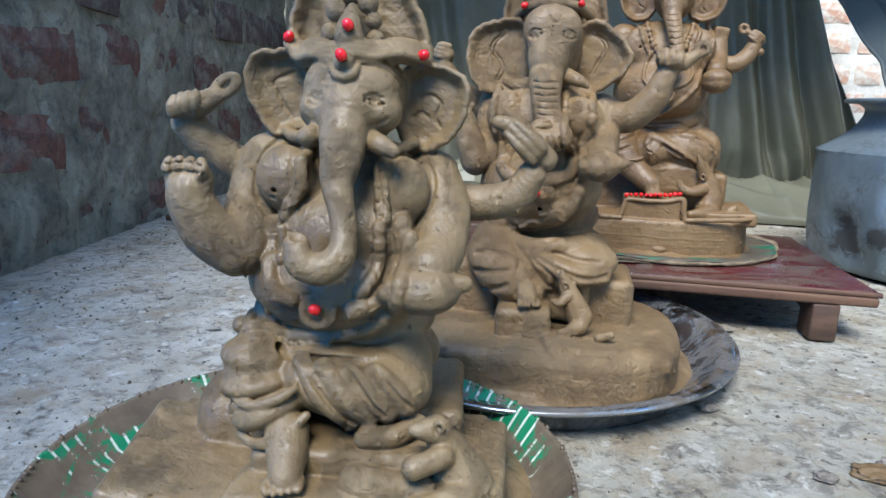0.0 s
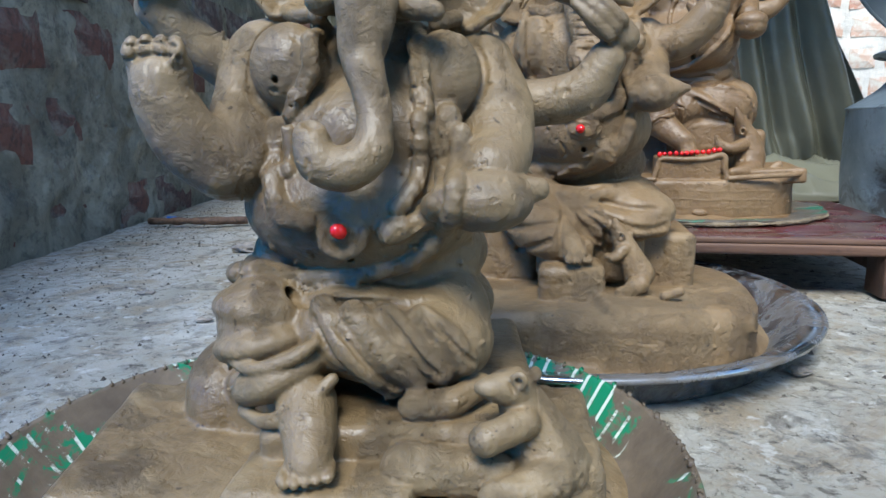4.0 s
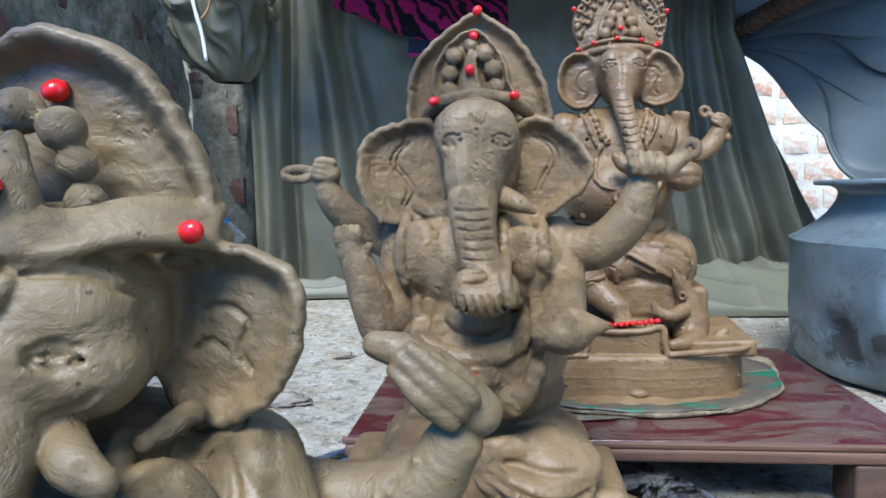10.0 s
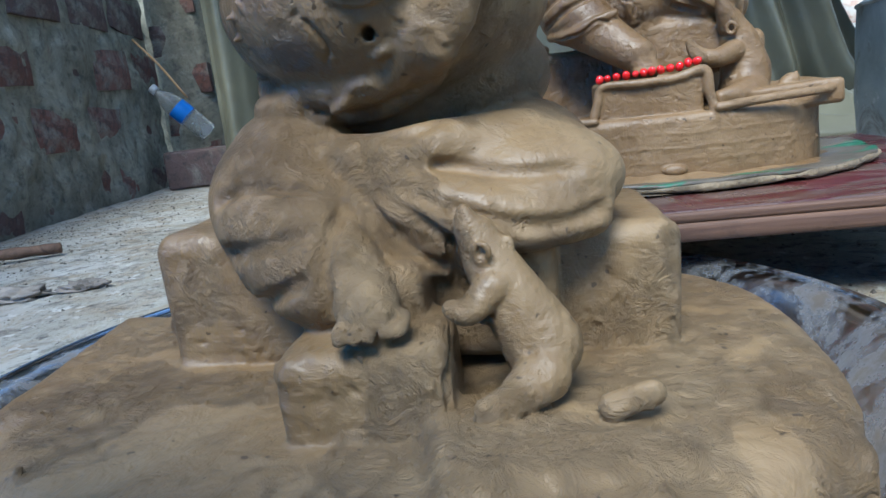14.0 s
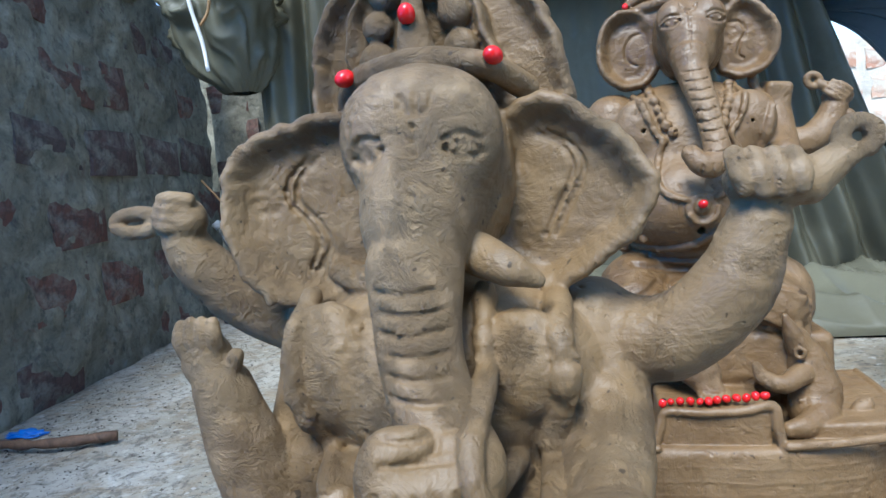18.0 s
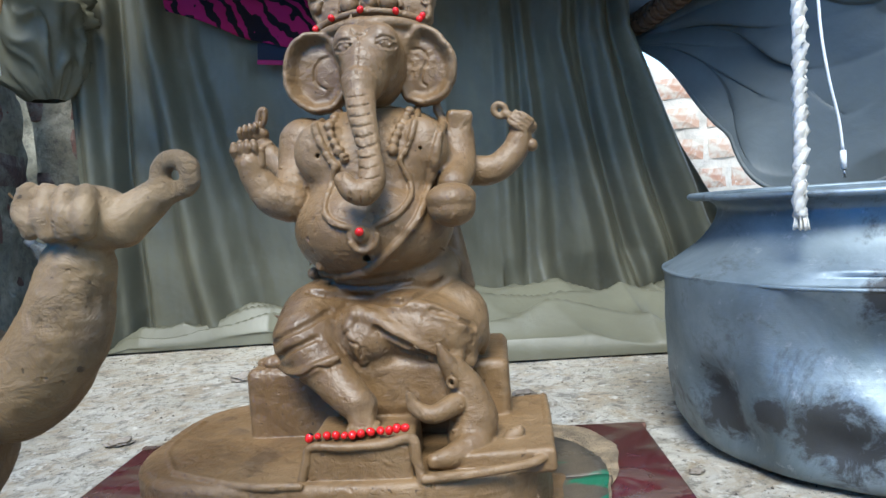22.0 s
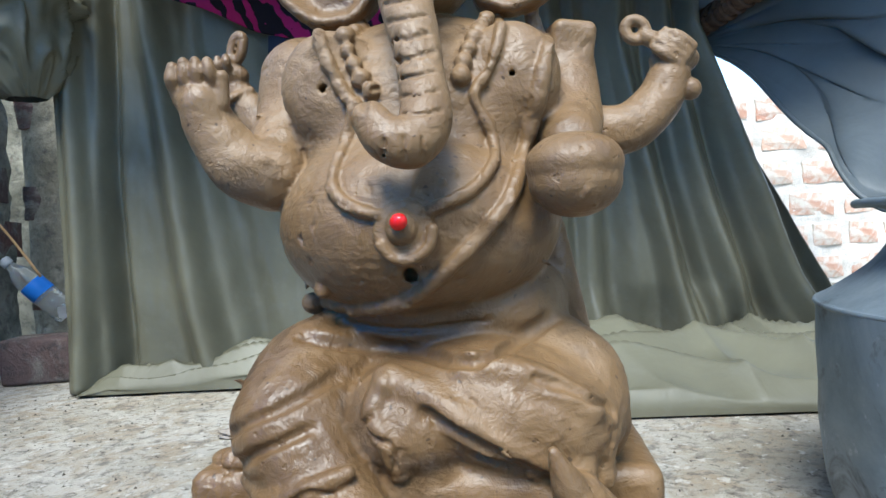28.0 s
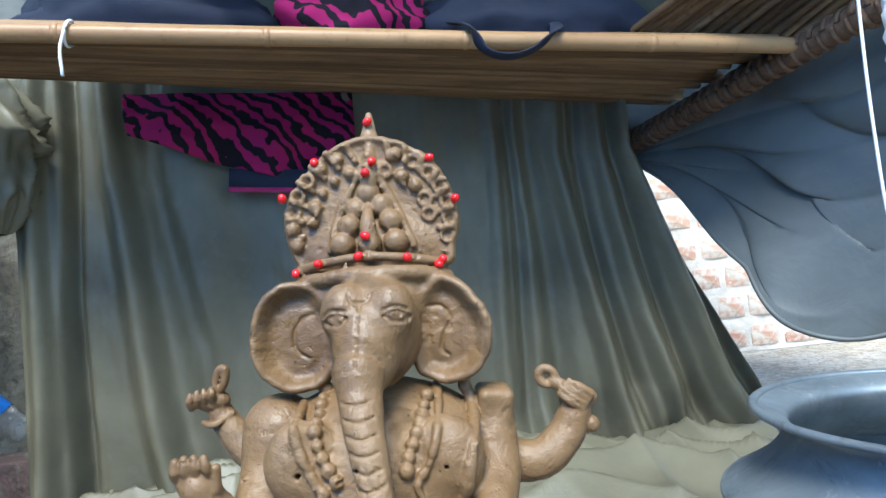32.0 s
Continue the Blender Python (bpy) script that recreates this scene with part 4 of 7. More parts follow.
    for i in range(15):
        a = radians(-12 + 204 * i / 14)
        ca, sa = math.cos(a), math.sin(a)
        if abs(ca) < 0.2:
            continue
        s.cord([(0.0025 + 0.044 * 1.1 * ca + 0.004 * sa, 0.460 + 0.046 * 0.95 * sa), (0.0025 + 0.057 * ca, 0.462 + 0.053 * sa)], 0.0022, 0.001)
    # cords, necklace, dress
    s.row([(-0.036, 0.346), (-0.034, 0.328), (-0.028, 0.310), (-0.020, 0.298)], 0.0048, 0.0074, 0.0006)
    s.row([(0.034, 0.340), (0.030, 0.326), (0.024, 0.312), (0.022, 0.302)], 0.0048, 0.0074, 0.0006)
    s.cord([(-0.050, 0.338), (-0.044, 0.322), (-0.036, 0.302), (-0.028, 0.292)], 0.0034, 0.001)
    s.cord([(0.040, 0.344), (0.042, 0.326), (0.036, 0.306), (0.028, 0.294), (0.034, 0.278), (0.036, 0.262), (0.026, 0.248), (0.008, 0.240)], 0.0030, 0.0012)
    s.cord([(-0.030, 0.290), (-0.036, 0.268), (-0.036, 0.252), (-0.026, 0.243), (-0.014, 0.239)], 0.0030, 0.0012)
    s.cord([(0.058, 0.345), (0.064, 0.324), (0.058, 0.292), (0.050, 0.268), (0.041, 0.242), (0.016, 0.216), (-0.008, 0.200), (-0.030, 0.1955), (-0.050, 0.197), (-0.064, 0.198)], 0.0038, 0.0012)
    s.ball((-0.066, s.front(-0.064, 0.197), 0.196), (0.0065, 0.006, 0.006), 0.0015)
    s.ball((-0.050, s.front(-0.050, 0.206), 0.206), (0.0046, 0.004, 0.0046), 0.0015)
    y = s.front(-0.004, 0.232)
    s.ball((-0.004, y, 0.231), (0.0135, 0.0045, 0.0145), 0.001)
    s.limb([(-0.014, y - 0.003, 0.226), (-0.008, y - 0.003, 0.2195), (0.0, y - 0.003, 0.2195), (0.007, y - 0.003, 0.2245), (0.009, y - 0.003, 0.232)], 0.0026, 0.001)
    s.ball((-0.004, y - 0.004, 0.233), (0.0070, 0.0045, 0.0075), 0.001)
    s.limb([(-0.0035, s.front(-0.0035, 0.212) - 0.004, 0.212), (-0.0035, s.front(-0.0035, 0.212) + 0.008, 0.212)], 0.0032, 0.0006, cut=True)
    s.limb([(0.0025, s.front(0.003, 0.211), 0.210), (0.0025, s.front(0.003, 0.211), 0.215)], 0.0015, 0.001)
    for x in (-0.045, 0.046):
        s.limb([(x, s.front(x, 0.303) - 0.003, 0.303), (x, s.front(x, 0.303) + 0.006, 0.303)], 0.0016, 0.0006, cut=True)
    # folds and cracks
    s.groove([(-0.0225, 0.153), (-0.026, 0.148), (-0.020, 0.143), (-0.013, 0.140), (-0.0125, 0.128)], 0.0013)
    s.groove([(0.002, 0.152), (0.0227, 0.1405), (0.0463, 0.1255), (0.060, 0.118)], 0.0034, k=0.006)
    s.groove([(0.022, 0.134), (0.040, 0.126)], 0.0026, k=0.004)
    s.groove([(-0.092, 0.142), (-0.076, 0.152), (-0.056, 0.160), (-0.040, 0.168)], 0.0024, k=0.007)
    s.groove([(-0.090, 0.128), (-0.070, 0.140), (-0.046, 0.150)], 0.0022, k=0.006)
    s.groove([(-0.080, 0.117), (-0.060, 0.119), (-0.046, 0.127), (-0.036, 0.126)], 0.0014, k=0.002)
    s.groove([(0.05, 0.166), (0.070, 0.158), (0.084, 0.146)], 0.0022, k=0.005)
    s.groove([(-0.060, 0.184), (-0.030, 0.176), (0.010, 0.173), (0.040, 0.176), (0.060, 0.184)], 0.0034, k=0.007)
    s.groove([(-0.046, 0.187), (-0.010, 0.184), (0.030, 0.187)], 0.0014, k=0.004)
    for z, r, seed in ((0.030, 0.0022, 1), (0.018, 0.0026, 2), (0.007, 0.0022, 3)):
        s.limb([(x, s.front(x, z) + 0.0008, z + 0.004 * noise.noise(Vector((x * 22, z, seed)))) for x in np.linspace(-0.15, 0.12, 14)], [r * (0.4 + abs(noise.noise(Vector((7 * i, seed, 0))))) for i in range(14)], 0.003)
    s.ball((0.006, -0.152, 0.000), (0.010, 0.005, 0.005), 0.0015)
    s.beast([(0.066, -0.090, 0.118, 0.009), (0.074, -0.086, 0.097, 0.016), (0.079, -0.086, 0.072, 0.0205), (0.076, -0.092, 0.058, 0.020)],
            [(0.066, -0.092, 0.112, 0.0105), (0.060, -0.097, 0.124, 0.0075), (0.0545, -0.100, 0.139, 0.0028)],
            [(0.066, -0.100, 0.090, 0.0090), (0.048, -0.113, 0.085, 0.0075), (0.034, -0.112, 0.091, 0.0062), (0.0295, -0.110, 0.100, 0.0038)],
            [(0.080, -0.104, 0.056, 0.0130), (0.062, -0.122, 0.054, 0.0095), (0.048, -0.128, 0.053, 0.0065)], (0.064, -0.104, 0.1085))
    s.ball((0.112, -0.094, 0.060), (0.010, 0.007, 0.006), 0.003, rot=(0, -20, 20))
    s.worked((-0.20, 0.14), (0.0, 0.33), 90, 70, 21)
    s.worked((-0.06, 0.06), (0.42, 0.52), 60, 30, 22)
    s.rough(0.0009, 0.013, 1)
    for x, z in ((0.001, 0.448), (-0.052, 0.4265), (-0.033, 0.4315), (-0.004, 0.4345), (0.028, 0.4315), (0.048, 0.4255), (0.051, 0.4285), (-0.0575, 0.479), (0.0625, 0.470), (0.0465, 0.500), (-0.034, 0.503), (0.0035, 0.531), (0.002, 0.492), (0.007, 0.500)):
        s.pearl(x, z, 0.0034)
    s.pearl(-0.004, 0.2355, 0.0040)
    for i in range(12):
        s.bead((-0.048 + 0.0070 * i + 0.0006 * math.sin(5 * i), -0.137 + 0.002 * math.sin(i), 0.0785 + 0.0006 * i * 0.6 + (0.002 if i > 9 else 0)), 0.0036 if i not in (1, 4) else 0.0030, (random.uniform(-1, 1), -1, random.uniform(-0.8, 0.8)))
    return s


def statue_middle():
    """The one on the steel plate, with broad ears and a pointed crown."""
    s = Clay((-0.20, -0.205, -0.016), (0.19, 0.13, 0.470), STEP)
    # mound, seat
    s.ball((0.000, -0.015, -0.022), (0.195, 0.180, 0.040), 0.006)
    s.slab((0.002, -0.038, 0.008), 0.170, 0.138, 0.027, 0.013, 0.010, 2.7)
    s.box((0.090, -0.118, 0.028), (0.066, 0.030, 0.010), 0.009, 0.012, rot=(0, 6, 18))
    s.box((-0.070, -0.012, 0.064), (0.037, 0.046, 0.033), 0.009, 0.004, rot=(0, -1, 4))
    s.box((0.076, -0.006, 0.056), (0.040, 0.050, 0.031), 0.008, 0.004, rot=(0, 2, 3))
    s.box((0.0, 0.02, 0.050), (0.10, 0.045, 0.03), 0.012, 0.008)
    s.box((0.005, -0.104, 0.047), (0.029, 0.024, 0.019), 0.007, 0.006, rot=(0, -2, 4))
    s.box((-0.118, -0.045, 0.028), (0.050, 0.060, 0.010), 0.008, 0.016, rot=(2, 4, 8))
    s.limb([(0.085, -0.122, 0.043), (0.097, -0.121, 0.047)], [0.0045, 0.0040], 0.002)
    # lap, legs
    s.ball((0.010, 0.000, 0.105), (0.082, 0.058, 0.036), 0.010)
    s.limb([(-0.030, 0.000, 0.116), (-0.036, -0.036, 0.114), (-0.036, -0.058, 0.107)], [0.030, 0.029, 0.028], 0.008)
    s.limb([(-0.036, -0.060, 0.106), (-0.020, -0.082, 0.093), (0.003, -0.103, 0.081)], [0.0275, 0.0205, 0.0125], 0.005)
    s.limb([(0.003, -0.103, 0.080), (0.010, -0.116, 0.074)], [0.0125, 0.0105], 0.003)
    s.fingers((0.0115, -0.116, 0.073), (0.0125, -0.129, 0.071), (0.022, 0.006, 0), 5, 0.0028)
    s.limb([(-0.037, -0.044, 0.116), (-0.038, -0.058, 0.106), (-0.027, -0.076, 0.093), (-0.012, -0.094, 0.083)], [0.030, 0.0305, 0.0265, 0.0195], 0.010)
    s.limb([(-0.036, -0.093, 0.076), (-0.020, -0.104, 0.076), (-0.004, -0.108, 0.086), (0.002, -0.104, 0.095)], [0.003, 0.0045, 0.0045, 0.003], 0.006)
    s.limb([(0.040, 0.000, 0.112), (0.060, -0.024, 0.110), (0.062, -0.036, 0.107)], [0.030, 0.028, 0.025], 0.010)
    s.ball((0.048, -0.040, 0.108), (0.042, 0.036, 0.0245), 0.008, rot=(0, 4, 0))
    s.limb([(0.090, -0.034, 0.100), (0.070, -0.066, 0.092), (0.046, -0.078, 0.090), (0.030, -0.084, 0.089)], [0.005, 0.006, 0.0055, 0.004], 0.008)
    s.box((0.016, -0.052, 0.094), (0.034, 0.034, 0.020), 0.012, 0.010)
    s.box((0.020, -0.040, 0.066), (0.050, 0.036, 0.026), 0.010, 0.006)
    s.box((0.004, -0.082, 0.074), (0.020, 0.022, 0.012), 0.008, 0.008)
    s.ball((0.062, -0.046, 0.107), (0.037, 0.036, 0.022), 0.010, rot=(0, 2, -12))
    s.limb([(0.006, -0.074, 0.112), (0.030, -0.082, 0.103), (0.058, -0.082, 0.096), (0.082, -0.066, 0.094)], [0.008, 0.011, 0.012, 0.010], 0.014)
    s.limb([(-0.030, -0.050, 0.127), (0.004, -0.070, 0.122), (0.030, -0.068, 0.124), (0.060, -0.048, 0.124)], [0.008, 0.009, 0.010, 0.009], 0.016)
    # the cloth sweeps from between the knees over the thigh
    s.groove([(0.002, 0.112), (0.011, 0.098), (0.022, 0.086), (0.036, 0.078)], 0.0018, k=0.007)
    s.groove([(0.007, 0.113), (0.022, 0.102), (0.038, 0.090), (0.050, 0.083)], 0.0016, k=0.008)
    s.groove([(0.014, 0.114), (0.032, 0.106), (0.050, 0.099), (0.070, 0.0945), (0.090, 0.096)], 0.0018, k=0.009)
    s.groove([(0.030, 0.118), (0.054, 0.113), (0.080, 0.112)], 0.0015, k=0.009)
    s.groove([(-0.055, 0.112), (-0.037, 0.117), (-0.014, 0.114)], 0.0020, k=0.008)
    s.groove([(-0.0586, 0.091), (-0.0332, 0.0965), (-0.0111, 0.1015)], 0.0024, k=0.008)
    s.groove([(-0.048, 0.067), (-0.0353, 0.0755), (-0.0144, 0.086)], 0.0024, k=0.008)
    s.groove([(-0.003, 0.108), (-0.006, 0.092), (-0.004, 0.074)], 0.0022, k=0.007)
    # body
    s.ball((0.007, 0.002, 0.150), (0.066, 0.056, 0.036), 0.010)
    s.ball((0.006, -0.020, 0.184), (0.069, 0.070, 0.046), 0.012)
    s.ball((0.006, 0.002, 0.245), (0.070, 0.048, 0.055), 0.012)
    s.ball((0.005, -0.014, 0.252), (0.070, 0.040, 0.044), 0.016)
    s.ball((-0.036, -0.040, 0.262), (0.021, 0.013, 0.027), 0.006)
    s.ball((0.043, -0.042, 0.263), (0.018, 0.013, 0.022), 0.004)
    # arms: front and back pairs
    s.limb([(-0.054, 0.000, 0.272), (-0.055, -0.016, 0.245), (-0.057, -0.040, 0.214)], [0.0200, 0.0180, 0.0165], 0.004)
    s.limb([(-0.066, -0.048, 0.211), (-0.0735, -0.050, 0.232), (-0.0810, -0.050, 0.256)], [0.0175, 0.0155, 0.0125], 0.0025)
    s.limb([(-0.0605, -0.075, 0.246), (-0.0590, -0.060, 0.228)], [0.0016, 0.0010], 0.001, cut=True)
    s.ball((-0.0865, -0.050, 0.268), (0.0115, 0.008, 0.013), 0.003)
    s.fingers((-0.0868, -0.052, 0.272), (-0.0872, -0.054, 0.2855), (0.020, 0, 0.002), 4, 0.0033)
    s.limb([(-0.076, -0.051, 0.262), (-0.0715, -0.053, 0.271)], [0.0042, 0.0033], 0.0015)
    s.limb([(-0.072, 0.014, 0.268), (-0.098, 0.002, 0.285), (-0.112, -0.010, 0.305), (-0.116, -0.014, 0.316)], [0.0155, 0.0145, 0.0125, 0.0105], 0.004)
    s.ball((-0.116, -0.016, 0.326), (0.013, 0.010, 0.011), 0.003)
    s.fingers((-0.110, -0.020, 0.329), (-0.122, -0.024, 0.331), (0.004, 0, 0.016), 4, 0.0034)
    s.loop((-0.1385, -0.018, 0.3265), 0.0100, 0.0036, (1.2, 0, 0), (0, 0.1, 0.45))
    s.limb([(0.066, 0.000, 0.268), (0.069, -0.012, 0.245), (0.070, -0.040, 0.225), (0.070, -0.062, 0.218)], [0.0205, 0.0195, 0.0180, 0.0150], 0.004)
    s.ball((0.071, -0.078, 0.214), (0.0205, 0.021, 0.0165), 0.003)
    s.limb([(0.078, -0.079, 0.216), (0.0985, -0.080, 0.2175)], [0.0150, 0.0035], 0.004)
    s.limb([(0.064, 0.006, 0.266), (0.096, -0.010, 0.264), (0.120, -0.017, 0.284), (0.130, -0.018, 0.308)], [0.0185, 0.0175, 0.0155, 0.0120], 0.005)
    s.ball((0.135, -0.018, 0.324), (0.017, 0.012, 0.012), 0.003)
    s.fingers((0.131, -0.026, 0.333), (0.133, -0.031, 0.320), (0.026, 0, -0.002), 4, 0.0038)
    s.limb([(0.147, -0.018, 0.322), (0.160, -0.016, 0.331)], [0.0085, 0.0060], 0.002)
    s.loop((0.1650, -0.014, 0.337), 0.0055, 0.0036, (0.9, 0, 0.4), (-0.4, 0, 0.9))
    # ears, head, trunk
    s.leaf([(-0.018, 0.356), (-0.026, 0.366), (-0.0384, 0.3672), (-0.058, 0.364), (-0.0751, 0.3564), (-0.083, 0.345), (-0.0858, 0.3316), (-0.0855, 0.318), (-0.0821, 0.3044), (-0.074, 0.292), (-0.0632, 0.2845), (-0.047, 0.284), (-0.0313, 0.2873), (-0.018, 0.300)], -0.018, 0.0040, 0.30, 0.007, 0.0030, 0.013, 0.003, 0.0012, 4)
    s.leaf([(0.034, 0.360), (0.052, 0.366), (0.0645, 0.3614), (0.0805, 0.3493), (0.090, 0.338), (0.0952, 0.3281), (0.093, 0.316), (0.0847, 0.3059), (0.070, 0.294), (0.0538, 0.2846), (0.042, 0.288), (0.0274, 0.2976), (0.024, 0.320)], -0.018, 0.0040, -0.30, 0.007, 0.0030, 0.013, 0.003, 0.0012, 5)
    s.ball((0.009, -0.012, 0.338), (0.0315, 0.043, 0.043), 0.005)
    s.ball((-0.005, -0.041, 0.351), (0.0165, 0.017, 0.022), 0.006)
    s.ball((0.023, -0.041, 0.350), (0.0165, 0.017, 0.022), 0.006)
    s.ball((0.009, -0.040, 0.350), (0.028, 0.020, 0.028), 0.020)
    s.ball((0.0075, -0.048, 0.320), (0.0215, 0.021, 0.028), 0.020)
    s.limb([(0.0072, -0.056, 0.302), (0.0085, -0.063, 0.286), (0.0112, -0.070, 0.270), (0.0190, -0.080, 0.252), (0.0290, -0.092, 0.242), (0.0190, -0.101, 0.2385), (0.0070, -0.102, 0.2405), (0.0065, -0.100, 0.250), (0.0150, -0.098, 0.2535)], [0.0180, 0.0160, 0.0150, 0.0145, 0.0130, 0.0118, 0.0105, 0.0085, 0.0062], 0.002)
    s.ball((0.010, -0.060, 0.220), (0.024, 0.026, 0.015), 0.004)
    s.limb([(-0.040, -0.012, 0.298), (-0.026, -0.020, 0.294), (-0.014, -0.024, 0.296)], [0.006, 0.007, 0.008], 0.005)
    s.limb([(0.028, -0.040, 0.305), (0.040, -0.048, 0.300), (0.050, -0.046, 0.2945)], [0.0085, 0.0070, 0.0035], 0.003)
    for o in (0.0, 0.0042):
        s.groove([(-0.050 + o, 0.349), (-0.059 + o, 0.340), (-0.060 + o, 0.330), (-0.052 + o, 0.320), (-0.049 + o, 0.310), (-0.054 + o, 0.300)], 0.0011)
        s.groove([(0.050 + o, 0.3500), (0.060 + o, 0.3435), (0.064 + o, 0.334), (0.057 + o, 0.320), (0.051 + o, 0.308)], 0.0011)
    s.eye(-0.0064, 0.3444, 0.0066, 0.2)
    s.eye(0.0289, 0.3434, 0.0066, -0.15)
    for i in range(7):
        s.groove([(0.0118 - 0.0001 * i, 0.353 - 0.0048 * i), (0.0118, 0.3524 - 0.0048 * i)], 0.0010)
    s.groove([(0.0075, 0.364), (0.0085, 0.3585), (0.0132, 0.357), (0.018, 0.3585), (0.019, 0.364)], 0.0010)
    s.groove([(0.0132, 0.366), (0.0132, 0.3575)], 0.0010)
    for i in range(8):
        z = 0.297 - 0.0066 * i
        cx, hw = 0.0080 + 0.0115 * i / 8, 0.0130 - 0.0002 * i
        s.groove([(cx - hw, z), (cx, z - 0.001), (cx + hw, z)], 0.0010)
    for i in range(6):
        a = 0.000 + 0.0060 * i
        s.groove([(a + 0.003, 0.228), (a, 0.243)], 0.0009)
    # crown: a pointed shield with a frilled edge
    s.leaf([(-0.047, 0.360), (-0.0520, 0.372), (-0.0505, 0.388), (-0.0487, 0.4012), (-0.040, 0.418), (-0.0259, 0.4307), (-0.006, 0.4440), (0.0087, 0.4500), (0.022, 0.442), (0.0395, 0.4278), (0.051, 0.412), (0.060, 0.3945), (0.064, 0.378), (0.0654, 0.3634), (0.050, 0.358), (-0.020, 0.358)], 0.006, 0.0050, 0, 0.004, 0.0050, 0.010, 0.003, 0.0014, 6)
    s.limb([(-0.034, 0.000, 0.370), (-0.020, -0.022, 0.377), (0.006, -0.030, 0.381), (0.032, -0.022, 0.378), (0.046, -0.002, 0.370)], 0.0055, 0.004)
    s.leaf([(-0.026, 0.376), (-0.0285, 0.392), (-0.025, 0.408), (-0.014, 0.423), (0.0050, 0.4335), (0.020, 0.424), (0.030, 0.408), (0.0335, 0.394), (0.034, 0.378)], -0.004, 0.0095, 0, 0.003, 0.0030, 0.006, 0.002, 0.0008, 7)
    s.ridge_ball(((-0.014, 0.386, 0.0080), (0.022, 0.388, 0.0074), (-0.013, 0.400, 0.0068), (0.020, 0.402, 0.0072), (-0.009, 0.413, 0.0070), (0.014, 0.414, 0.0074), (0.004, 0.421, 0.0056)), 0.001)
    s.limb([(0.005, -0.020, 0.386), (0.004, -0.019, 0.399), (0.004, -0.015, 0.414)], [0.0085, 0.006, 0.003], 0.0015)
    # dress
    s.cord([(-0.030, 0.222), (-0.031, 0.208), (-0.020, 0.1990), (0.010, 0.1955), (0.036, 0.2015), (0.043, 0.212)], 0.0080, 0.003, -0.003)
    y = s.front(0.012, 0.184)
    s.ball((0.013, y, 0.184), (0.0150, 0.0050, 0.0105), 0.0015)
    s.groove([(0.002, 0.178), (0.012, 0.175), (0.023, 0.178), (0.0255, 0.186)], 0.0009)
    s.cord([(0.054, 0.285), (0.058, 0.262), (0.052, 0.232), (0.054, 0.205), (0.046, 0.176), (0.030, 0.158)], 0.0055, 0.0025)
    s.cord([(0.028, 0.290), (0.030, 0.268), (0.034, 0.246), (0.039, 0.222)], 0.0044, 0.0015)
    s.cord([(-0.046, 0.290), (-0.048, 0.262), (-0.044, 0.240), (-0.034, 0.220)], 0.0045, 0.0015)
    s.limb(s.laid([(-0.046, 0.1450), (-0.030, 0.1425), (-0.012, 0.1410), (0.006, 0.1420), (0.024, 0.1480), (0.042, 0.164), (0.052, 0.186)], -0.001), [0.0062 + 0.0016 * noise.noise(Vector((0.7 * i, 3, 8))) for i in range(37)], 0.005, smooth=False)
    s.limb(s.laid([(-0.046, 0.1530), (-0.020, 0.1500), (0.006, 0.1500), (0.022, 0.1560), (0.036, 0.170)], -0.004), 0.0080, 0.010, smooth=False)
    rnd = random.Random(8)
    for i in range(16):
        t = rnd.random()
        x, z = -0.054 + 0.100 * t, 0.137 + 0.006 * t + 0.030 * max(0, t - 0.5) / 0.5 + rnd.uniform(-0.002, 0.006)
        s.ball((x, s.front(x, z + 0.004) + 0.003, z), (rnd.uniform(0.0025, 0.0050), 0.0030, rnd.uniform(0.0010, 0.0020)), 0.005, rot=(0, rnd.uniform(-40, 40), 0))
    s.limb([(-0.014, -0.082, 0.1315), (0.010, -0.082, 0.1290), (0.034, -0.074, 0.137), (0.056, -0.060, 0.156)], 0.0040, 0.006, cut=True)
    x, z = 0.0125, 0.1655
    s.limb([(x, s.front(x, z) - 0.004, z), (x, s.front(x, z) + 0.008, z)], 0.0028, 0.0006, cut=True)
    s.groove([(-0.008, 0.172), (-0.003, 0.163), (-0.006, 0.158)], 0.0009)
    s.groove([(0.034, 0.092), (0.0335, 0.070), (0.0345, 0.046)], 0.0016)
    s.beast([(0.0455, -0.100, 0.096, 0.0062), (0.0490, -0.100, 0.086, 0.0090), (0.0560, -0.100, 0.072, 0.0115), (0.0640, -0.100, 0.056, 0.0140)],
            [(0.0455, -0.101, 0.094, 0.0065), (0.0430, -0.102, 0.099, 0.0050), (0.0420, -0.102, 0.104, 0.0026)],
            [(0.0500, -0.108, 0.080, 0.0058), (0.0420, -0.112, 0.073, 0.0045), (0.0365, -0.112, 0.074, 0.0032)],
            [(0.0640, -0.112, 0.050, 0.0090), (0.0540, -0.122, 0.046, 0.0060), (0.0465, -0.128, 0.046, 0.0042)], (0.0475, -0.109, 0.0915), 0.75)
    s.ball((0.0430, -0.104, 0.056), (0.0070, 0.020, 0.0080), 0.002, cut=True)
    s.worked((-0.16, 0.17), (-0.01, 0.07), 70, 40, 23)
    s.worked((-0.07, 0.08), (0.14, 0.30), 60, 50, 33)
    s.rough(0.0009, 0.014, 2)
    for x, z in ((0.0085, 0.4485), (0.006, 0.428), (0.004, 0.400), (-0.0235, 0.378), (0.0370, 0.380)):
        s.pearl(x, z, 0.0040)
    s.pearl(0.0095, 0.1840, 0.0044)
    return s


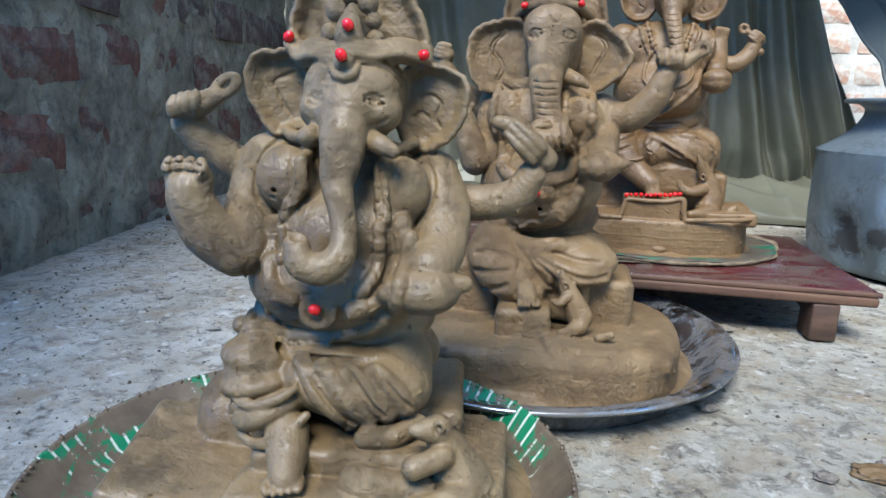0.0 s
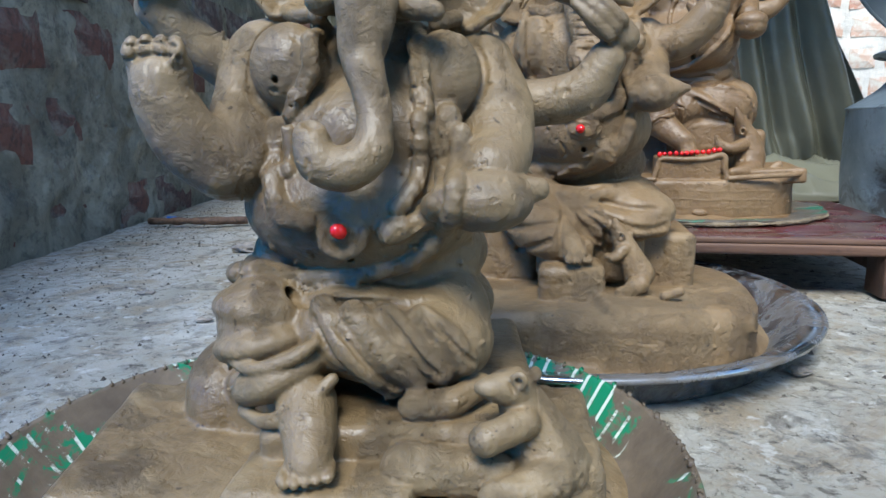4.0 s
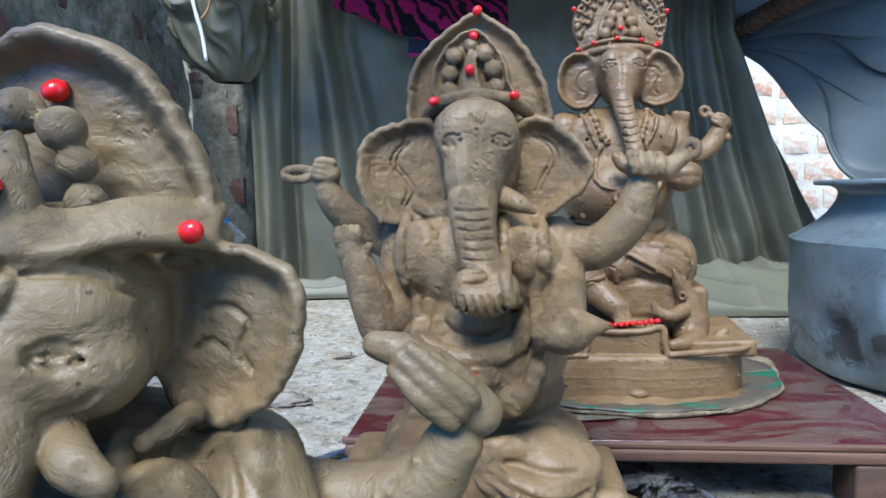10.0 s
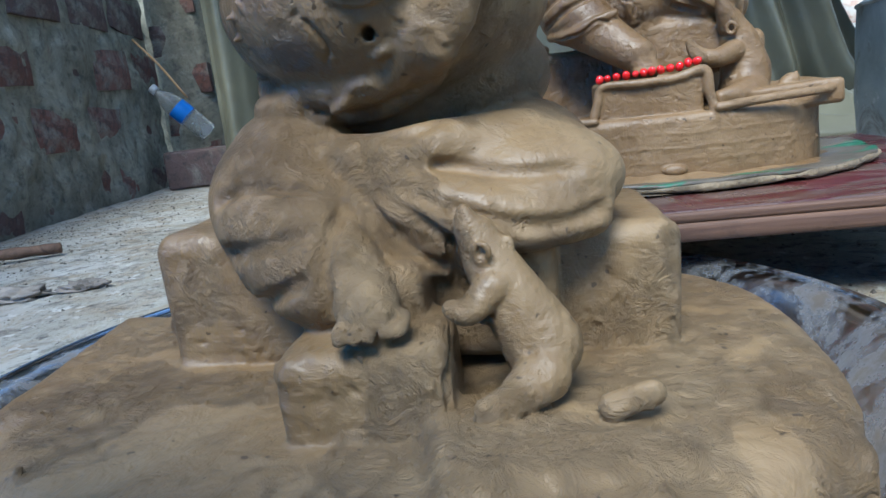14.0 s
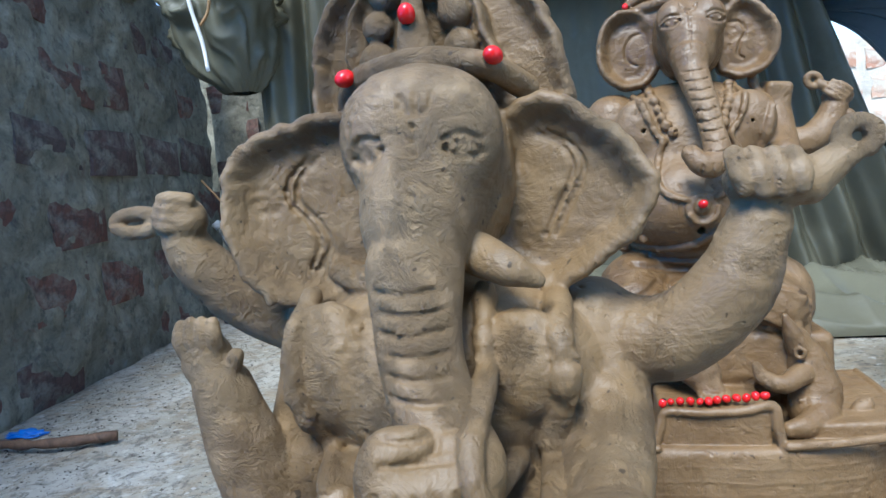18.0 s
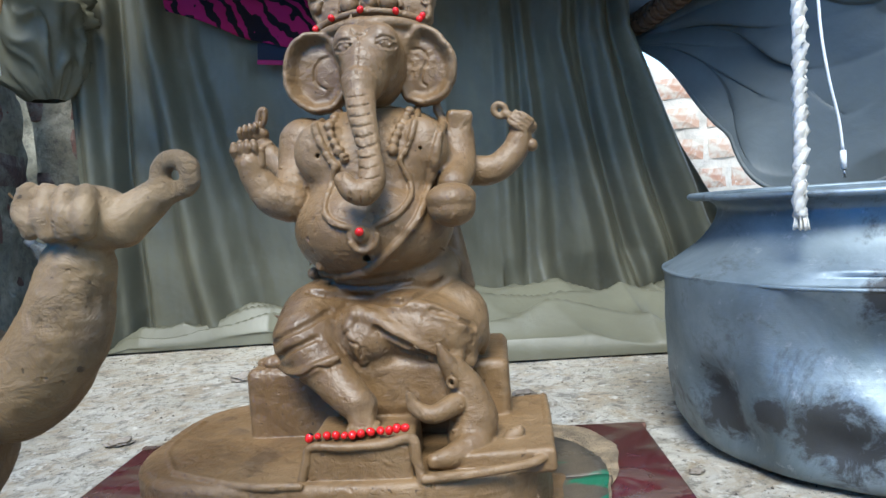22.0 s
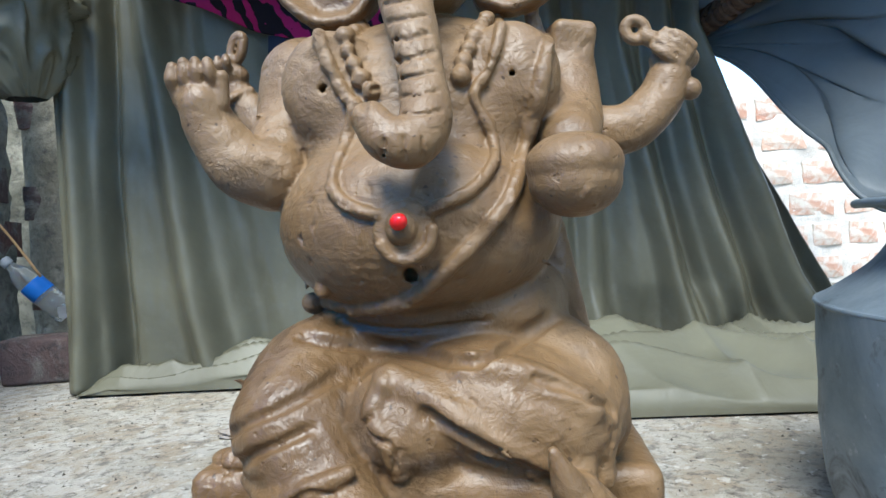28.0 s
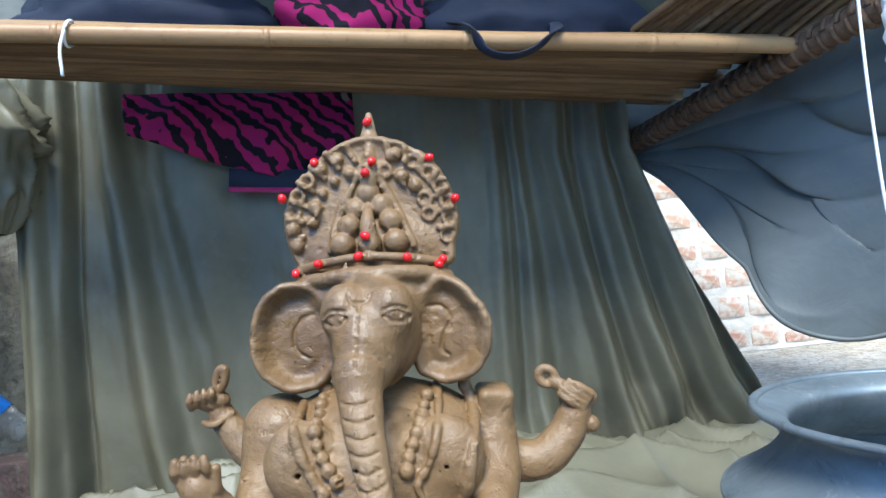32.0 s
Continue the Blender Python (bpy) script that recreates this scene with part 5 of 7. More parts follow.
def statue_small():
    """The one on the green tray, with a rounded crown like a shell."""
    s = Clay((-0.178, -0.150, -0.016), (0.165, 0.120, 0.385), STEP)
    # mound and seat
    s.ball((-0.020, -0.015, -0.028), (0.172, 0.132, 0.044), 0.006)
    s.box((-0.018, -0.036, 0.004), (0.128, 0.076, 0.015), 0.006, 0.004, rot=(0, 1, 1))
    s.box((-0.108, -0.050, 0.012), (0.046, 0.064, 0.013), 0.006, 0.006, rot=(2, 9, 6))
    s.box((0.098, -0.045, 0.014), (0.020, 0.052, 0.016), 0.006, 0.004, rot=(0, 0, -4))
    s.ball((-0.094, 0.000, 0.030), (0.026, 0.040, 0.034), 0.010)
    s.box((0.000, 0.015, 0.034), (0.086, 0.055, 0.022), 0.008, 0.010)
    s.box((0.014, -0.058, 0.034), (0.066, 0.036, 0.016), 0.006, 0.006)
    s.box((-0.018, -0.104, 0.021), (0.042, 0.022, 0.013), 0.004, 0.003, rot=(0, 1, -3))
    s.limb([(0.020, -0.101, 0.034), (0.060, -0.100, 0.030)], [0.0125, 0.0110], 0.002)
    s.box((0.010, -0.112, 0.010), (0.100, 0.020, 0.010), 0.005, 0.004, rot=(0, 0, -1))
    # lap, legs
    s.ball((-0.008, 0.000, 0.088), (0.074, 0.052, 0.034), 0.010)
    s.limb([(-0.048, 0.000, 0.092), (-0.055, -0.030, 0.094), (-0.056, -0.052, 0.090)], [0.024, 0.025, 0.025], 0.006)
    for x, y, z, rx, rz, tilt in ((-0.0575, -0.048, 0.0985, 0.0265, 0.0130, 2), (-0.0545, -0.057, 0.083, 0.0270, 0.0115, -10), (-0.0445, -0.066, 0.068, 0.0275, 0.0125, -24)):
        s.ball((x, y, z), (rx, 0.0285, rz), 0.005, rot=(-6, tilt, 0))
    s.limb([(-0.062, -0.080, 0.053), (-0.046, -0.092, 0.053), (-0.028, -0.092, 0.062), (-0.016, -0.086, 0.072)], [0.003, 0.004, 0.004, 0.003], 0.003)
    s.limb([(-0.074, -0.070, 0.079), (-0.054, -0.086, 0.077), (-0.034, -0.088, 0.083), (-0.022, -0.080, 0.090)], [0.0025, 0.0035, 0.0035, 0.0025], 0.003)
    s.limb([(-0.030, -0.082, 0.058), (-0.0265, -0.096, 0.051)], [0.0150, 0.0130], 0.002)
    s.limb([(-0.0260, -0.097, 0.049), (-0.0235, -0.112, 0.042)], [0.0130, 0.0105], 0.002)
    s.fingers((-0.0235, -0.112, 0.041), (-0.0225, -0.124, 0.039), (0.024, 0.004, 0), 5, 0.0028)
    s.limb([(0.020, 0.000, 0.094), (0.034, -0.026, 0.088), (0.036, -0.038, 0.082)], [0.030, 0.028, 0.024], 0.010)
    s.ball((0.022, -0.046, 0.078), (0.038, 0.034, 0.024), 0.008, rot=(0, 10, 0))
    s.limb([(0.022, -0.082, 0.056), (0.040, -0.080, 0.057), (0.056, -0.066, 0.060)], [0.0075, 0.0075, 0.0060], 0.003)
    # the cloth sweeps down between the knees in overlapping folds
    s.ball((0.000, -0.050, 0.084), (0.044, 0.036, 0.026), 0.008, rot=(0, 12, 0))
    s.ball((0.030, -0.044, 0.082), (0.034, 0.036, 0.024), 0.008, rot=(0, 16, 0))
    for i in range(4):
        s.limb(s.laid([(-0.022 + 0.016 * i, 0.103 - 0.002 * i), (-0.008 + 0.016 * i, 0.084 + 0.001 * i), (0.011 + 0.012 * i, 0.063 + 0.004 * i)], -0.0035), 0.0070, 0.004, smooth=False)
    s.groove([(-0.0264, 0.100), (-0.0103, 0.077), (0.014, 0.0575)], 0.0016, k=0.002)
    s.groove([(-0.0143, 0.098), (0.006, 0.0725), (0.017, 0.060)], 0.0014, k=0.002)
    s.groove([(0.008, 0.104), (0.026, 0.081), (0.034, 0.072)], 0.0016, k=0.002)
    s.groove([(0.028, 0.102), (0.044, 0.084), (0.054, 0.074)], 0.0014, k=0.002)
    # body
    s.ball((-0.006, 0.000, 0.118), (0.0685, 0.050, 0.034), 0.010)
    s.ball((-0.006, -0.016, 0.148), (0.066, 0.058, 0.040), 0.010)
    s.ball((0.002, 0.002, 0.200), (0.066, 0.046, 0.048), 0.012)
    s.ball((-0.040, -0.036, 0.2195), (0.0205, 0.0165, 0.0225), 0.003)
    s.ball((0.0385, -0.036, 0.2145), (0.0190, 0.0155, 0.0230), 0.003)
    s.ball((0.000, -0.030, 0.184), (0.050, 0.034, 0.030), 0.016)
    # arms
    s.limb([(-0.058, -0.004, 0.224), (-0.066, -0.022, 0.198), (-0.067, -0.044, 0.172)], [0.0245, 0.0205, 0.0190], 0.005)
    s.limb([(-0.072, -0.048, 0.1715), (-0.089, -0.051, 0.184), (-0.0990, -0.052, 0.203), (-0.1000, -0.052, 0.212)], [0.0185, 0.0175, 0.0155, 0.0148], 0.003)
    s.ball((-0.1000, -0.052, 0.2185), (0.0160, 0.0095, 0.0125), 0.003)
    s.fingers((-0.0998, -0.055, 0.221), (-0.0996, -0.057, 0.2315), (0.0290, 0, 0.001), 4, 0.0040)
    s.groove([(-0.1130, 0.2225), (-0.100, 0.2245), (-0.0870, 0.2230)], 0.0010)
    s.groove([(-0.1115, 0.2285), (-0.100, 0.2300), (-0.0880, 0.2280)], 0.0010)
    s.limb([(-0.064, 0.010, 0.212), (-0.082, -0.004, 0.223), (-0.101, -0.012, 0.238), (-0.113, -0.016, 0.2525)], [0.0165, 0.0135, 0.0125, 0.0120], 0.004)
    s.limb([(-0.1150, -0.024, 0.2635), (-0.1020, -0.025, 0.2660), (-0.0900, -0.025, 0.2725)], [0.0082, 0.0085, 0.0060], 0.003)
    s.fingers((-0.1100, -0.032, 0.2620), (-0.1085, -0.032, 0.2725), (0.0210, 0, 0.006), 4, 0.0032)
    s.loop((-0.0830, -0.025, 0.2790), 0.0062, 0.0034, (1.15, 0, 0.85), (-0.45, 0.1, 0.6))
    s.limb([(0.056, -0.004, 0.220), (0.065, -0.020, 0.200), (0.0655, -0.042, 0.178), (0.061, -0.062, 0.168)], [0.0205, 0.0200, 0.0180, 0.0160], 0.005)
    s.ball((0.0570, -0.070, 0.1555), (0.0235, 0.0215, 0.0160), 0.003)
    s.limb([(0.0660, -0.070, 0.158), (0.0830, -0.068, 0.1600)], [0.0110, 0.0055], 0.003)
    s.limb([(0.064, 0.012, 0.202), (0.095, 0.006, 0.202), (0.117, 0.000, 0.2085), (0.1280, -0.002, 0.224)], [0.0150, 0.0135, 0.0132, 0.0105], 0.004)
    s.limb([(0.1370, -0.003, 0.2360), (0.1250, -0.003, 0.2470), (0.1120, -0.002, 0.2575), (0.1020, 0.000, 0.2605)], [0.0085, 0.0098, 0.0070, 0.0050], 0.002)
    s.fingers((0.1300, -0.012, 0.2400), (0.1100, -0.009, 0.2580), (0.010, 0, 0.011), 3, 0.0038)
    # head, trunk, ears
    s.leaf([(-0.026, 0.290), (-0.034, 0.302), (-0.045, 0.306), (-0.058, 0.3045), (-0.0667, 0.3010), (-0.0715, 0.294), (-0.0725, 0.2846), (-0.0705, 0.274), (-0.0674, 0.2652), (-0.062, 0.255), (-0.054, 0.2455), (-0.046, 0.2470), (-0.0380, 0.2496), (-0.028, 0.254)], -0.014, 0.0035, 0.28, 0.007, 0.0024, 0.010, 0.002, 0.0010, 8)
    s.leaf([(0.032, 0.294), (0.0474, 0.2990), (0.056, 0.2985), (0.0664, 0.2974), (0.0760, 0.292), (0.0805, 0.285), (0.0820, 0.2784), (0.080, 0.268), (0.0763, 0.257), (0.068, 0.247), (0.0572, 0.2397), (0.049, 0.2375), (0.0418, 0.2376), (0.034, 0.246), (0.028, 0.262)], -0.014, 0.0035, -0.28, 0.007, 0.0024, 0.010, 0.002, 0.0010, 9)
    s.ball((0.0035, -0.012, 0.277), (0.0335, 0.040, 0.036), 0.003)
    s.ball((0.0035, -0.034, 0.280), (0.0310, 0.020, 0.024), 0.012)
    s.ball((-0.016, -0.035, 0.266), (0.0145, 0.017, 0.014), 0.010)
    s.ball((0.023, -0.035, 0.265), (0.0145, 0.017, 0.014), 0.010)
    s.ball((0.002, -0.047, 0.264), (0.0185, 0.016, 0.022), 0.014)
    s.limb([(0.0025, -0.052, 0.256), (0.0025, -0.062, 0.241), (0.0012, -0.070, 0.222), (0.0047, -0.076, 0.208), (0.0080, -0.083, 0.192), (0.0060, -0.089, 0.179), (-0.0045, -0.092, 0.1722), (-0.0160, -0.092, 0.1755), (-0.0195, -0.090, 0.186)], [0.0158, 0.0142, 0.0106, 0.0090, 0.0084, 0.0096, 0.0106, 0.0104, 0.0080], 0.002)
    s.ball((-0.0185, -0.094, 0.194), (0.0055, 0.006, 0.005), 0.002, cut=True)
    s.limb([(-0.014, -0.042, 0.251), (-0.0205, -0.055, 0.2488)], [0.0075, 0.0068], 0.002)
    s.limb([(0.018, -0.046, 0.2485), (0.026, -0.056, 0.2455), (0.0345, -0.061, 0.2420)], [0.0072, 0.0070, 0.0050], 0.002)
    s.limb([(-0.045, -0.014, 0.2505), (-0.038, -0.022, 0.247), (-0.024, -0.030, 0.2475)], [0.0045, 0.0045, 0.004], 0.003)
    s.limb([(0.044, -0.018, 0.2450), (0.034, -0.030, 0.2410)], [0.0045, 0.004], 0.003)
    s.groove([(-0.0417, 0.2896), (-0.054, 0.2835), (-0.051, 0.2737), (-0.0438, 0.2606)], 0.0011)
    s.groove([(0.0453, 0.276), (0.0545, 0.2775), (0.0615, 0.272), (0.058, 0.263), (0.062, 0.256)], 0.0012)
    s.groove([(0.042, 0.262), (0.048, 0.266), (0.054, 0.262)], 0.0011)
    s.groove([(-0.029, 0.295), (-0.0305, 0.282), (-0.0295, 0.264)], 0.0015, k=0.0008)
    s.groove([(0.0125, 0.2945), (0.024, 0.2935), (0.031, 0.290), (0.036, 0.281)], 0.0013)
    s.groove([(0.0176, 0.2568), (0.024, 0.2585), (0.030, 0.262)], 0.0010)
    for x, tl in ((-0.0166, 0.2), (0.0212, -0.12)):
        s.eye(x, 0.2716, 0.0055, tl)
        s.groove([(x - 0.004, 0.2735), (x + 0.005, 0.2705)], 0.0007)
    # crown: shell, frill, ball cluster
    s.leaf([(-0.042, 0.303), (-0.0442, 0.3175), (-0.0414, 0.3347), (-0.034, 0.348), (-0.0212, 0.3596), (-0.010, 0.3655), (0.0004, 0.3679), (0.018, 0.3640), (0.0290, 0.358), (0.0364, 0.350), (0.0471, 0.3329), (0.0525, 0.318), (0.0530, 0.306), (0.045, 0.299), (0.002, 0.296), (-0.034, 0.299)], -0.006, 0.0042, 0, 0.007, 0.0034, 0.012, 0.003, 0.0012, 10)
    band = [(-0.0425, -0.018, 0.3105), (-0.034, -0.027, 0.3045), (-0.022, -0.036, 0.3035), (-0.008, -0.043, 0.3030), (0.006, -0.046, 0.3025), (0.020, -0.042, 0.3045), (0.034, -0.034, 0.3050), (0.052, -0.016, 0.3025)]
    wave = [0.0, -0.0035, -0.001, -0.0030, 0.0005, -0.0025, 0.0, 0.0]
    for dy, dz, r in ((-0.002, -0.0025, 0.0026), (0.002, 0.0005, 0.0030), (0.006, 0.0035, 0.0032), (0.011, 0.0060, 0.0036), (0.012, -0.003, 0.0050)):
        s.limb([(x, y + dy, z + dz + w) for (x, y, z), w in zip(band, wave)], r, 0.006)
    y = s.front(0.002, 0.293)
    s.ball((0.002, y - 0.002, 0.2960), (0.0065, 0.0060, 0.0070), 0.001)
    s.limb([(-0.0065, y, 0.2915), (-0.003, y - 0.003, 0.2875), (0.0025, y - 0.004, 0.2865), (0.0075, y - 0.003, 0.2885), (0.0100, y, 0.2930)], [0.0022, 0.0032, 0.0035, 0.0032, 0.0022], 0.001)
    for x, z, r in ((0.0001, 0.3403, 0.0070), (-0.0085, 0.3300, 0.0078), (-0.0125, 0.3149, 0.0068), (0.0120, 0.3343, 0.0068), (0.0158, 0.3239, 0.0060), (0.0172, 0.3125, 0.0066)):
        s.ball((x, -0.020, z), (r, r * 1.1, r), 0.0008)
    s.limb([(0.002, -0.034, 0.3130), (0.002, -0.033, 0.3190), (0.003, -0.030, 0.3310)], [0.0098, 0.0080, 0.0030], 0.0008)
    # dress
    s.groove([(-0.050, 0.2440), (-0.058, 0.235), (-0.0615, 0.222), (-0.060, 0.208), (-0.052, 0.195)], 0.0020, k=0.002)
    s.groove([(0.052, 0.236), (0.0585, 0.222), (0.0570, 0.206), (0.048, 0.192)], 0.0018, k=0.002)
    s.cord([(-0.026, 0.246), (-0.0270, 0.232), (-0.0270, 0.216), (-0.034, 0.204), (-0.038, 0.196)], 0.0046, 0.0012)
    s.cord([(0.0245, 0.238), (0.0262, 0.224), (0.0270, 0.208), (0.0285, 0.198)], 0.0052, 0.0012)
    s.groove([(0.0240, 0.232), (0.0262, 0.216), (0.0275, 0.200)], 0.0014)
    s.cord([(-0.047, 0.190), (-0.047, 0.178), (-0.046, 0.164), (-0.0405, 0.150), (-0.028, 0.146)], 0.0058, 0.0015)
    s.cord([(-0.0385, 0.188), (-0.0385, 0.178), (-0.038, 0.168)], 0.0036, 0.002)
    s.cord([(0.040, 0.195), (0.0405, 0.180), (0.0375, 0.160), (0.029, 0.147), (0.012, 0.1405)], 0.0060, 0.0015)
    s.cord([(0.026, 0.194), (0.0265, 0.178), (0.025, 0.164), (0.016, 0.152)], 0.0044, 0.002)
    s.cord([(0.046, 0.186), (0.0440, 0.166), (0.0380, 0.142), (0.0200, 0.1235), (-0.004, 0.1165), (-0.034, 0.1125), (-0.056, 0.1170), (-0.074, 0.1125)], 0.0052, 0.0015)
    s.ball((-0.0765, -0.026, 0.1105), (0.0075, 0.008, 0.0065), 0.002)
    rnd = random.Random(9)
    for i in range(28):
        t = rnd.random()
        x, z = -0.066 + 0.100 * t, 0.1075 + 0.004 * t + 0.024 * max(0, t - 0.6) / 0.4 + rnd.uniform(-0.002, 0.004)
        s.ball((x, s.front(x, z + 0.004) + 0.001, z), (rnd.uniform(0.002, 0.0034), 0.0024, rnd.uniform(0.0012, 0.0020)), 0.0015, rot=(0, rnd.uniform(-40, 40), 0))
    y = s.front(-0.0105, 0.140)
    s.ball((-0.0105, y, 0.1395), (0.0125, 0.0045, 0.0115), 0.001)
    s.limb([(-0.0205, y - 0.003, 0.141), (-0.018, y - 0.004, 0.1335), (-0.0105, y - 0.004, 0.1305), (-0.003, y - 0.004, 0.1335), (0.0005, y - 0.003, 0.1410)], 0.0026, 0.001)
    s.ball((-0.0105, y - 0.003, 0.1405), (0.0060, 0.0040, 0.0060), 0.001)
    s.limb([(-0.009, s.front(-0.009, 0.1255) - 0.004, 0.1255), (-0.009, s.front(-0.009, 0.1255) + 0.006, 0.1255)], 0.0022, 0.0006, cut=True)
    s.limb([(-0.0445, s.front(-0.0445, 0.2130) - 0.004, 0.2130), (-0.0445, s.front(-0.0445, 0.2130) + 0.005, 0.2130)], 0.0014, 0.0006, cut=True)
    s.limb([(-0.062, -0.044, 0.1075), (-0.020, -0.068, 0.1035), (0.020, -0.066, 0.1045), (0.045, -0.054, 0.110)], 0.0042, 0.003, cut=True)
    s.beast([(0.0705, -0.090, 0.068, 0.0100), (0.0770, -0.088, 0.054, 0.0130), (0.0860, -0.088, 0.036, 0.0180), (0.0900, -0.088, 0.028, 0.0180)],
            [(0.0695, -0.092, 0.0700, 0.0098), (0.0610, -0.097, 0.0715, 0.0068), (0.0545, -0.100, 0.0730, 0.0038)],
            [(0.0740, -0.100, 0.056, 0.0080), (0.0620, -0.108, 0.0540, 0.0075), (0.0560, -0.110, 0.0525, 0.0080)],
            [(0.0860, -0.102, 0.030, 0.0120), (0.0720, -0.112, 0.028, 0.0090), (0.0600, -0.116, 0.028, 0.0080)], (0.0715, -0.101, 0.0765), 0.8)
    s.worked((-0.13, 0.13), (0.0, 0.24), 200, 130, 24)
    s.rough(0.0010, 0.013, 3)
    for x, z in ((-0.0405, 0.312), (0.0495, 0.303), (0.004, 0.348), (0.003, 0.3185), (0.002, 0.299)):
        s.pearl(x, z, 0.0040)
    s.pearl(-0.0110, 0.1425, 0.0040)
    return s


for make, clay, spot, turn, text in (
    (statue_small, CLAY_A, (-0.005, 0.545, 0.020), 0, "wet olive clay elephant-headed statue with red seeds on a tray"),
    (statue_middle, CLAY_B, (0.160, 0.850, 0.020), -12, "brown clay elephant-headed statue with pointed crown on a steel plate"),
    (statue_large, CLAY_C, (0.395, 1.210, 0.085), -11, "warm-brown clay elephant-headed statue with a round crown, on a table"),
):
    ob = make().mesh("clay_statue", [clay, RED, BLACK])
    ob.matrix_world = pose(*spot, 0, 0, turn)
    tagged(ob, text, "statue", "clay statues")

# ---- tray, plate, card, low table ----
tray = thing("round_tray", (-0.030, 0.500, 0.0), "round green striped tray smeared with wet clay", "tray")
part("dish", lathe_bm([(0.0, 0.001), (0.155, 0.001), (0.172, 0.010), (0.190, 0.034), (0.1925, 0.036), (0.1935, 0.034), (0.176, 0.010), (0.160, -0.003), (0.0, -0.003)][::-1], 120), TRAYMAT, tray)
rim = bmesh.new()
for i in range(150):
    a = 2 * math.pi * i / 150
    r = 0.1915 + 0.0012 * math.sin(5 * a)
    tube_bm([(r * math.cos(a) - 0.004 * math.sin(a), r * math.sin(a) + 0.004 * math.cos(a), 0.034), (r * math.cos(a + 0.02), r * math.sin(a + 0.02), 0.0365 + 0.0014 * math.sin(i * 3.3)), (r * math.cos(a + 0.04) + 0.004 * math.sin(a), r * math.sin(a + 0.04) - 0.004 * math.cos(a), 0.034)], 0.0014 + 0.0006 * math.sin(i * 5.1), 5, 2, bm=rim)
part("woven_rim", rim, TRAYMAT, tray)

plate = thing("steel_plate", (0.150, 0.852, 0.0), "large stained stainless steel plate under wet clay", "plate")
part("dish", lathe_bm([(0.0000, 0.002), (0.1943, 0.002), (0.2050, 0.006), (0.2275, 0.026), (0.2331, 0.030), (0.2478, 0.031), (0.2504, 0.0295), (0.2478, 0.028), (0.2331, 0.0275), (0.2262, 0.024), (0.2200, 0.003), (0.2165, -0.003), (0.0000, -0.003)][::-1], 128), STEEL, plate)
part("rolled_edge", lathe_bm([(0.2483 + 0.0028 * math.cos(b), 0.0298 + 0.0028 * math.sin(b)) for b in (2 * math.pi * k / 8 for k in range(9))], 128), STEEL, plate)


def mud_pool(name, rx, ry, top, mat, parent, seed):
    """A thin spread of wet clay with an uneven edge."""
    def f(u, v):
        a = 2 * math.pi * u
        e = 1 + 0.10 * noise.noise(Vector((3 * math.cos(a), 3 * math.sin(a), seed))) + 0.04 * noise.noise(Vector((9 * math.cos(a), 9 * math.sin(a), seed)))
        r = v * e
        h = top * (1 - v ** 4) + 0.004 * noise.noise(Vector((r * 6 * math.cos(a), r * 6 * math.sin(a), seed)))
        return (rx * r * math.cos(a), ry * r * math.sin(a), max(h, 0.0005) if v < 1 else -0.002)
    return part(name, grid_bm(96, 24, f), mat, parent)


mud_pool("clay_spread", 0.185, 0.172, 0.018, CLAY_B, plate, 4.0).location = (0.0, 0.0, 0.004)
mud_pool("clay_spread", 0.135, 0.125, 0.014, CLAY_A, tray, 9.0).location = (0.005, -0.005, 0.002)

table = thing("low_table", (0.355, 1.145, 0.0), "low wooden table with a maroon lacquered top, muddy and worn", "table", rz=-9)
part("tabletop", box_bm(0, 0, 0.0685, 0.586, 0.380, 0.007, 0.002), LACQUER, table)
for dy in (-1, 1):
    part("edge_moulding", box_bm(0, dy * 0.184, 0.0575, 0.590, 0.020, 0.014, 0.004, 3), PLYEDGE, table)
    part("edge_moulding", box_bm(0, dy * 0.1895, 0.0675, 0.596, 0.008, 0.007, 0.002, 2), PLYEDGE, table)
for dx in (-1, 1):
    part("edge_moulding", box_bm(dx * 0.286, 0, 0.0575, 0.018, 0.346, 0.014, 0.004, 3), PLYEDGE, table)
    for dy in (-1, 1):
        part("leg", box_bm(dx * 0.234, dy * 0.168, 0.025, 0.034, 0.050, 0.051, 0.003), WOOD_DARK, table)
    part("side_rail", box_bm(dx * 0.240, 0.0, 0.036, 0.014, 0.274, 0.034, 0.002), WOOD_DARK, table)


def torn_disc(u, v):
    a = 2 * math.pi * u
    e = 1 + 0.035 * noise.noise(Vector((4 * math.cos(a), 4 * math.sin(a), 1))) + 0.012 * noise.noise(Vector((25 * math.cos(a), 25 * math.sin(a), 1)))
    r = v * e
    curl = 0.006 * max(0, v - 0.8) * 5 * (0.4 + 0.6 * noise.noise(Vector((2 * math.cos(a), 2 * math.sin(a), 6))))
    return (0.198 * r * math.cos(a), 0.168 * r * math.sin(a), 0.0045 + curl + 0.0012 * noise.noise(Vector((r * 9 * math.cos(a), r * 9 * math.sin(a), 2))))


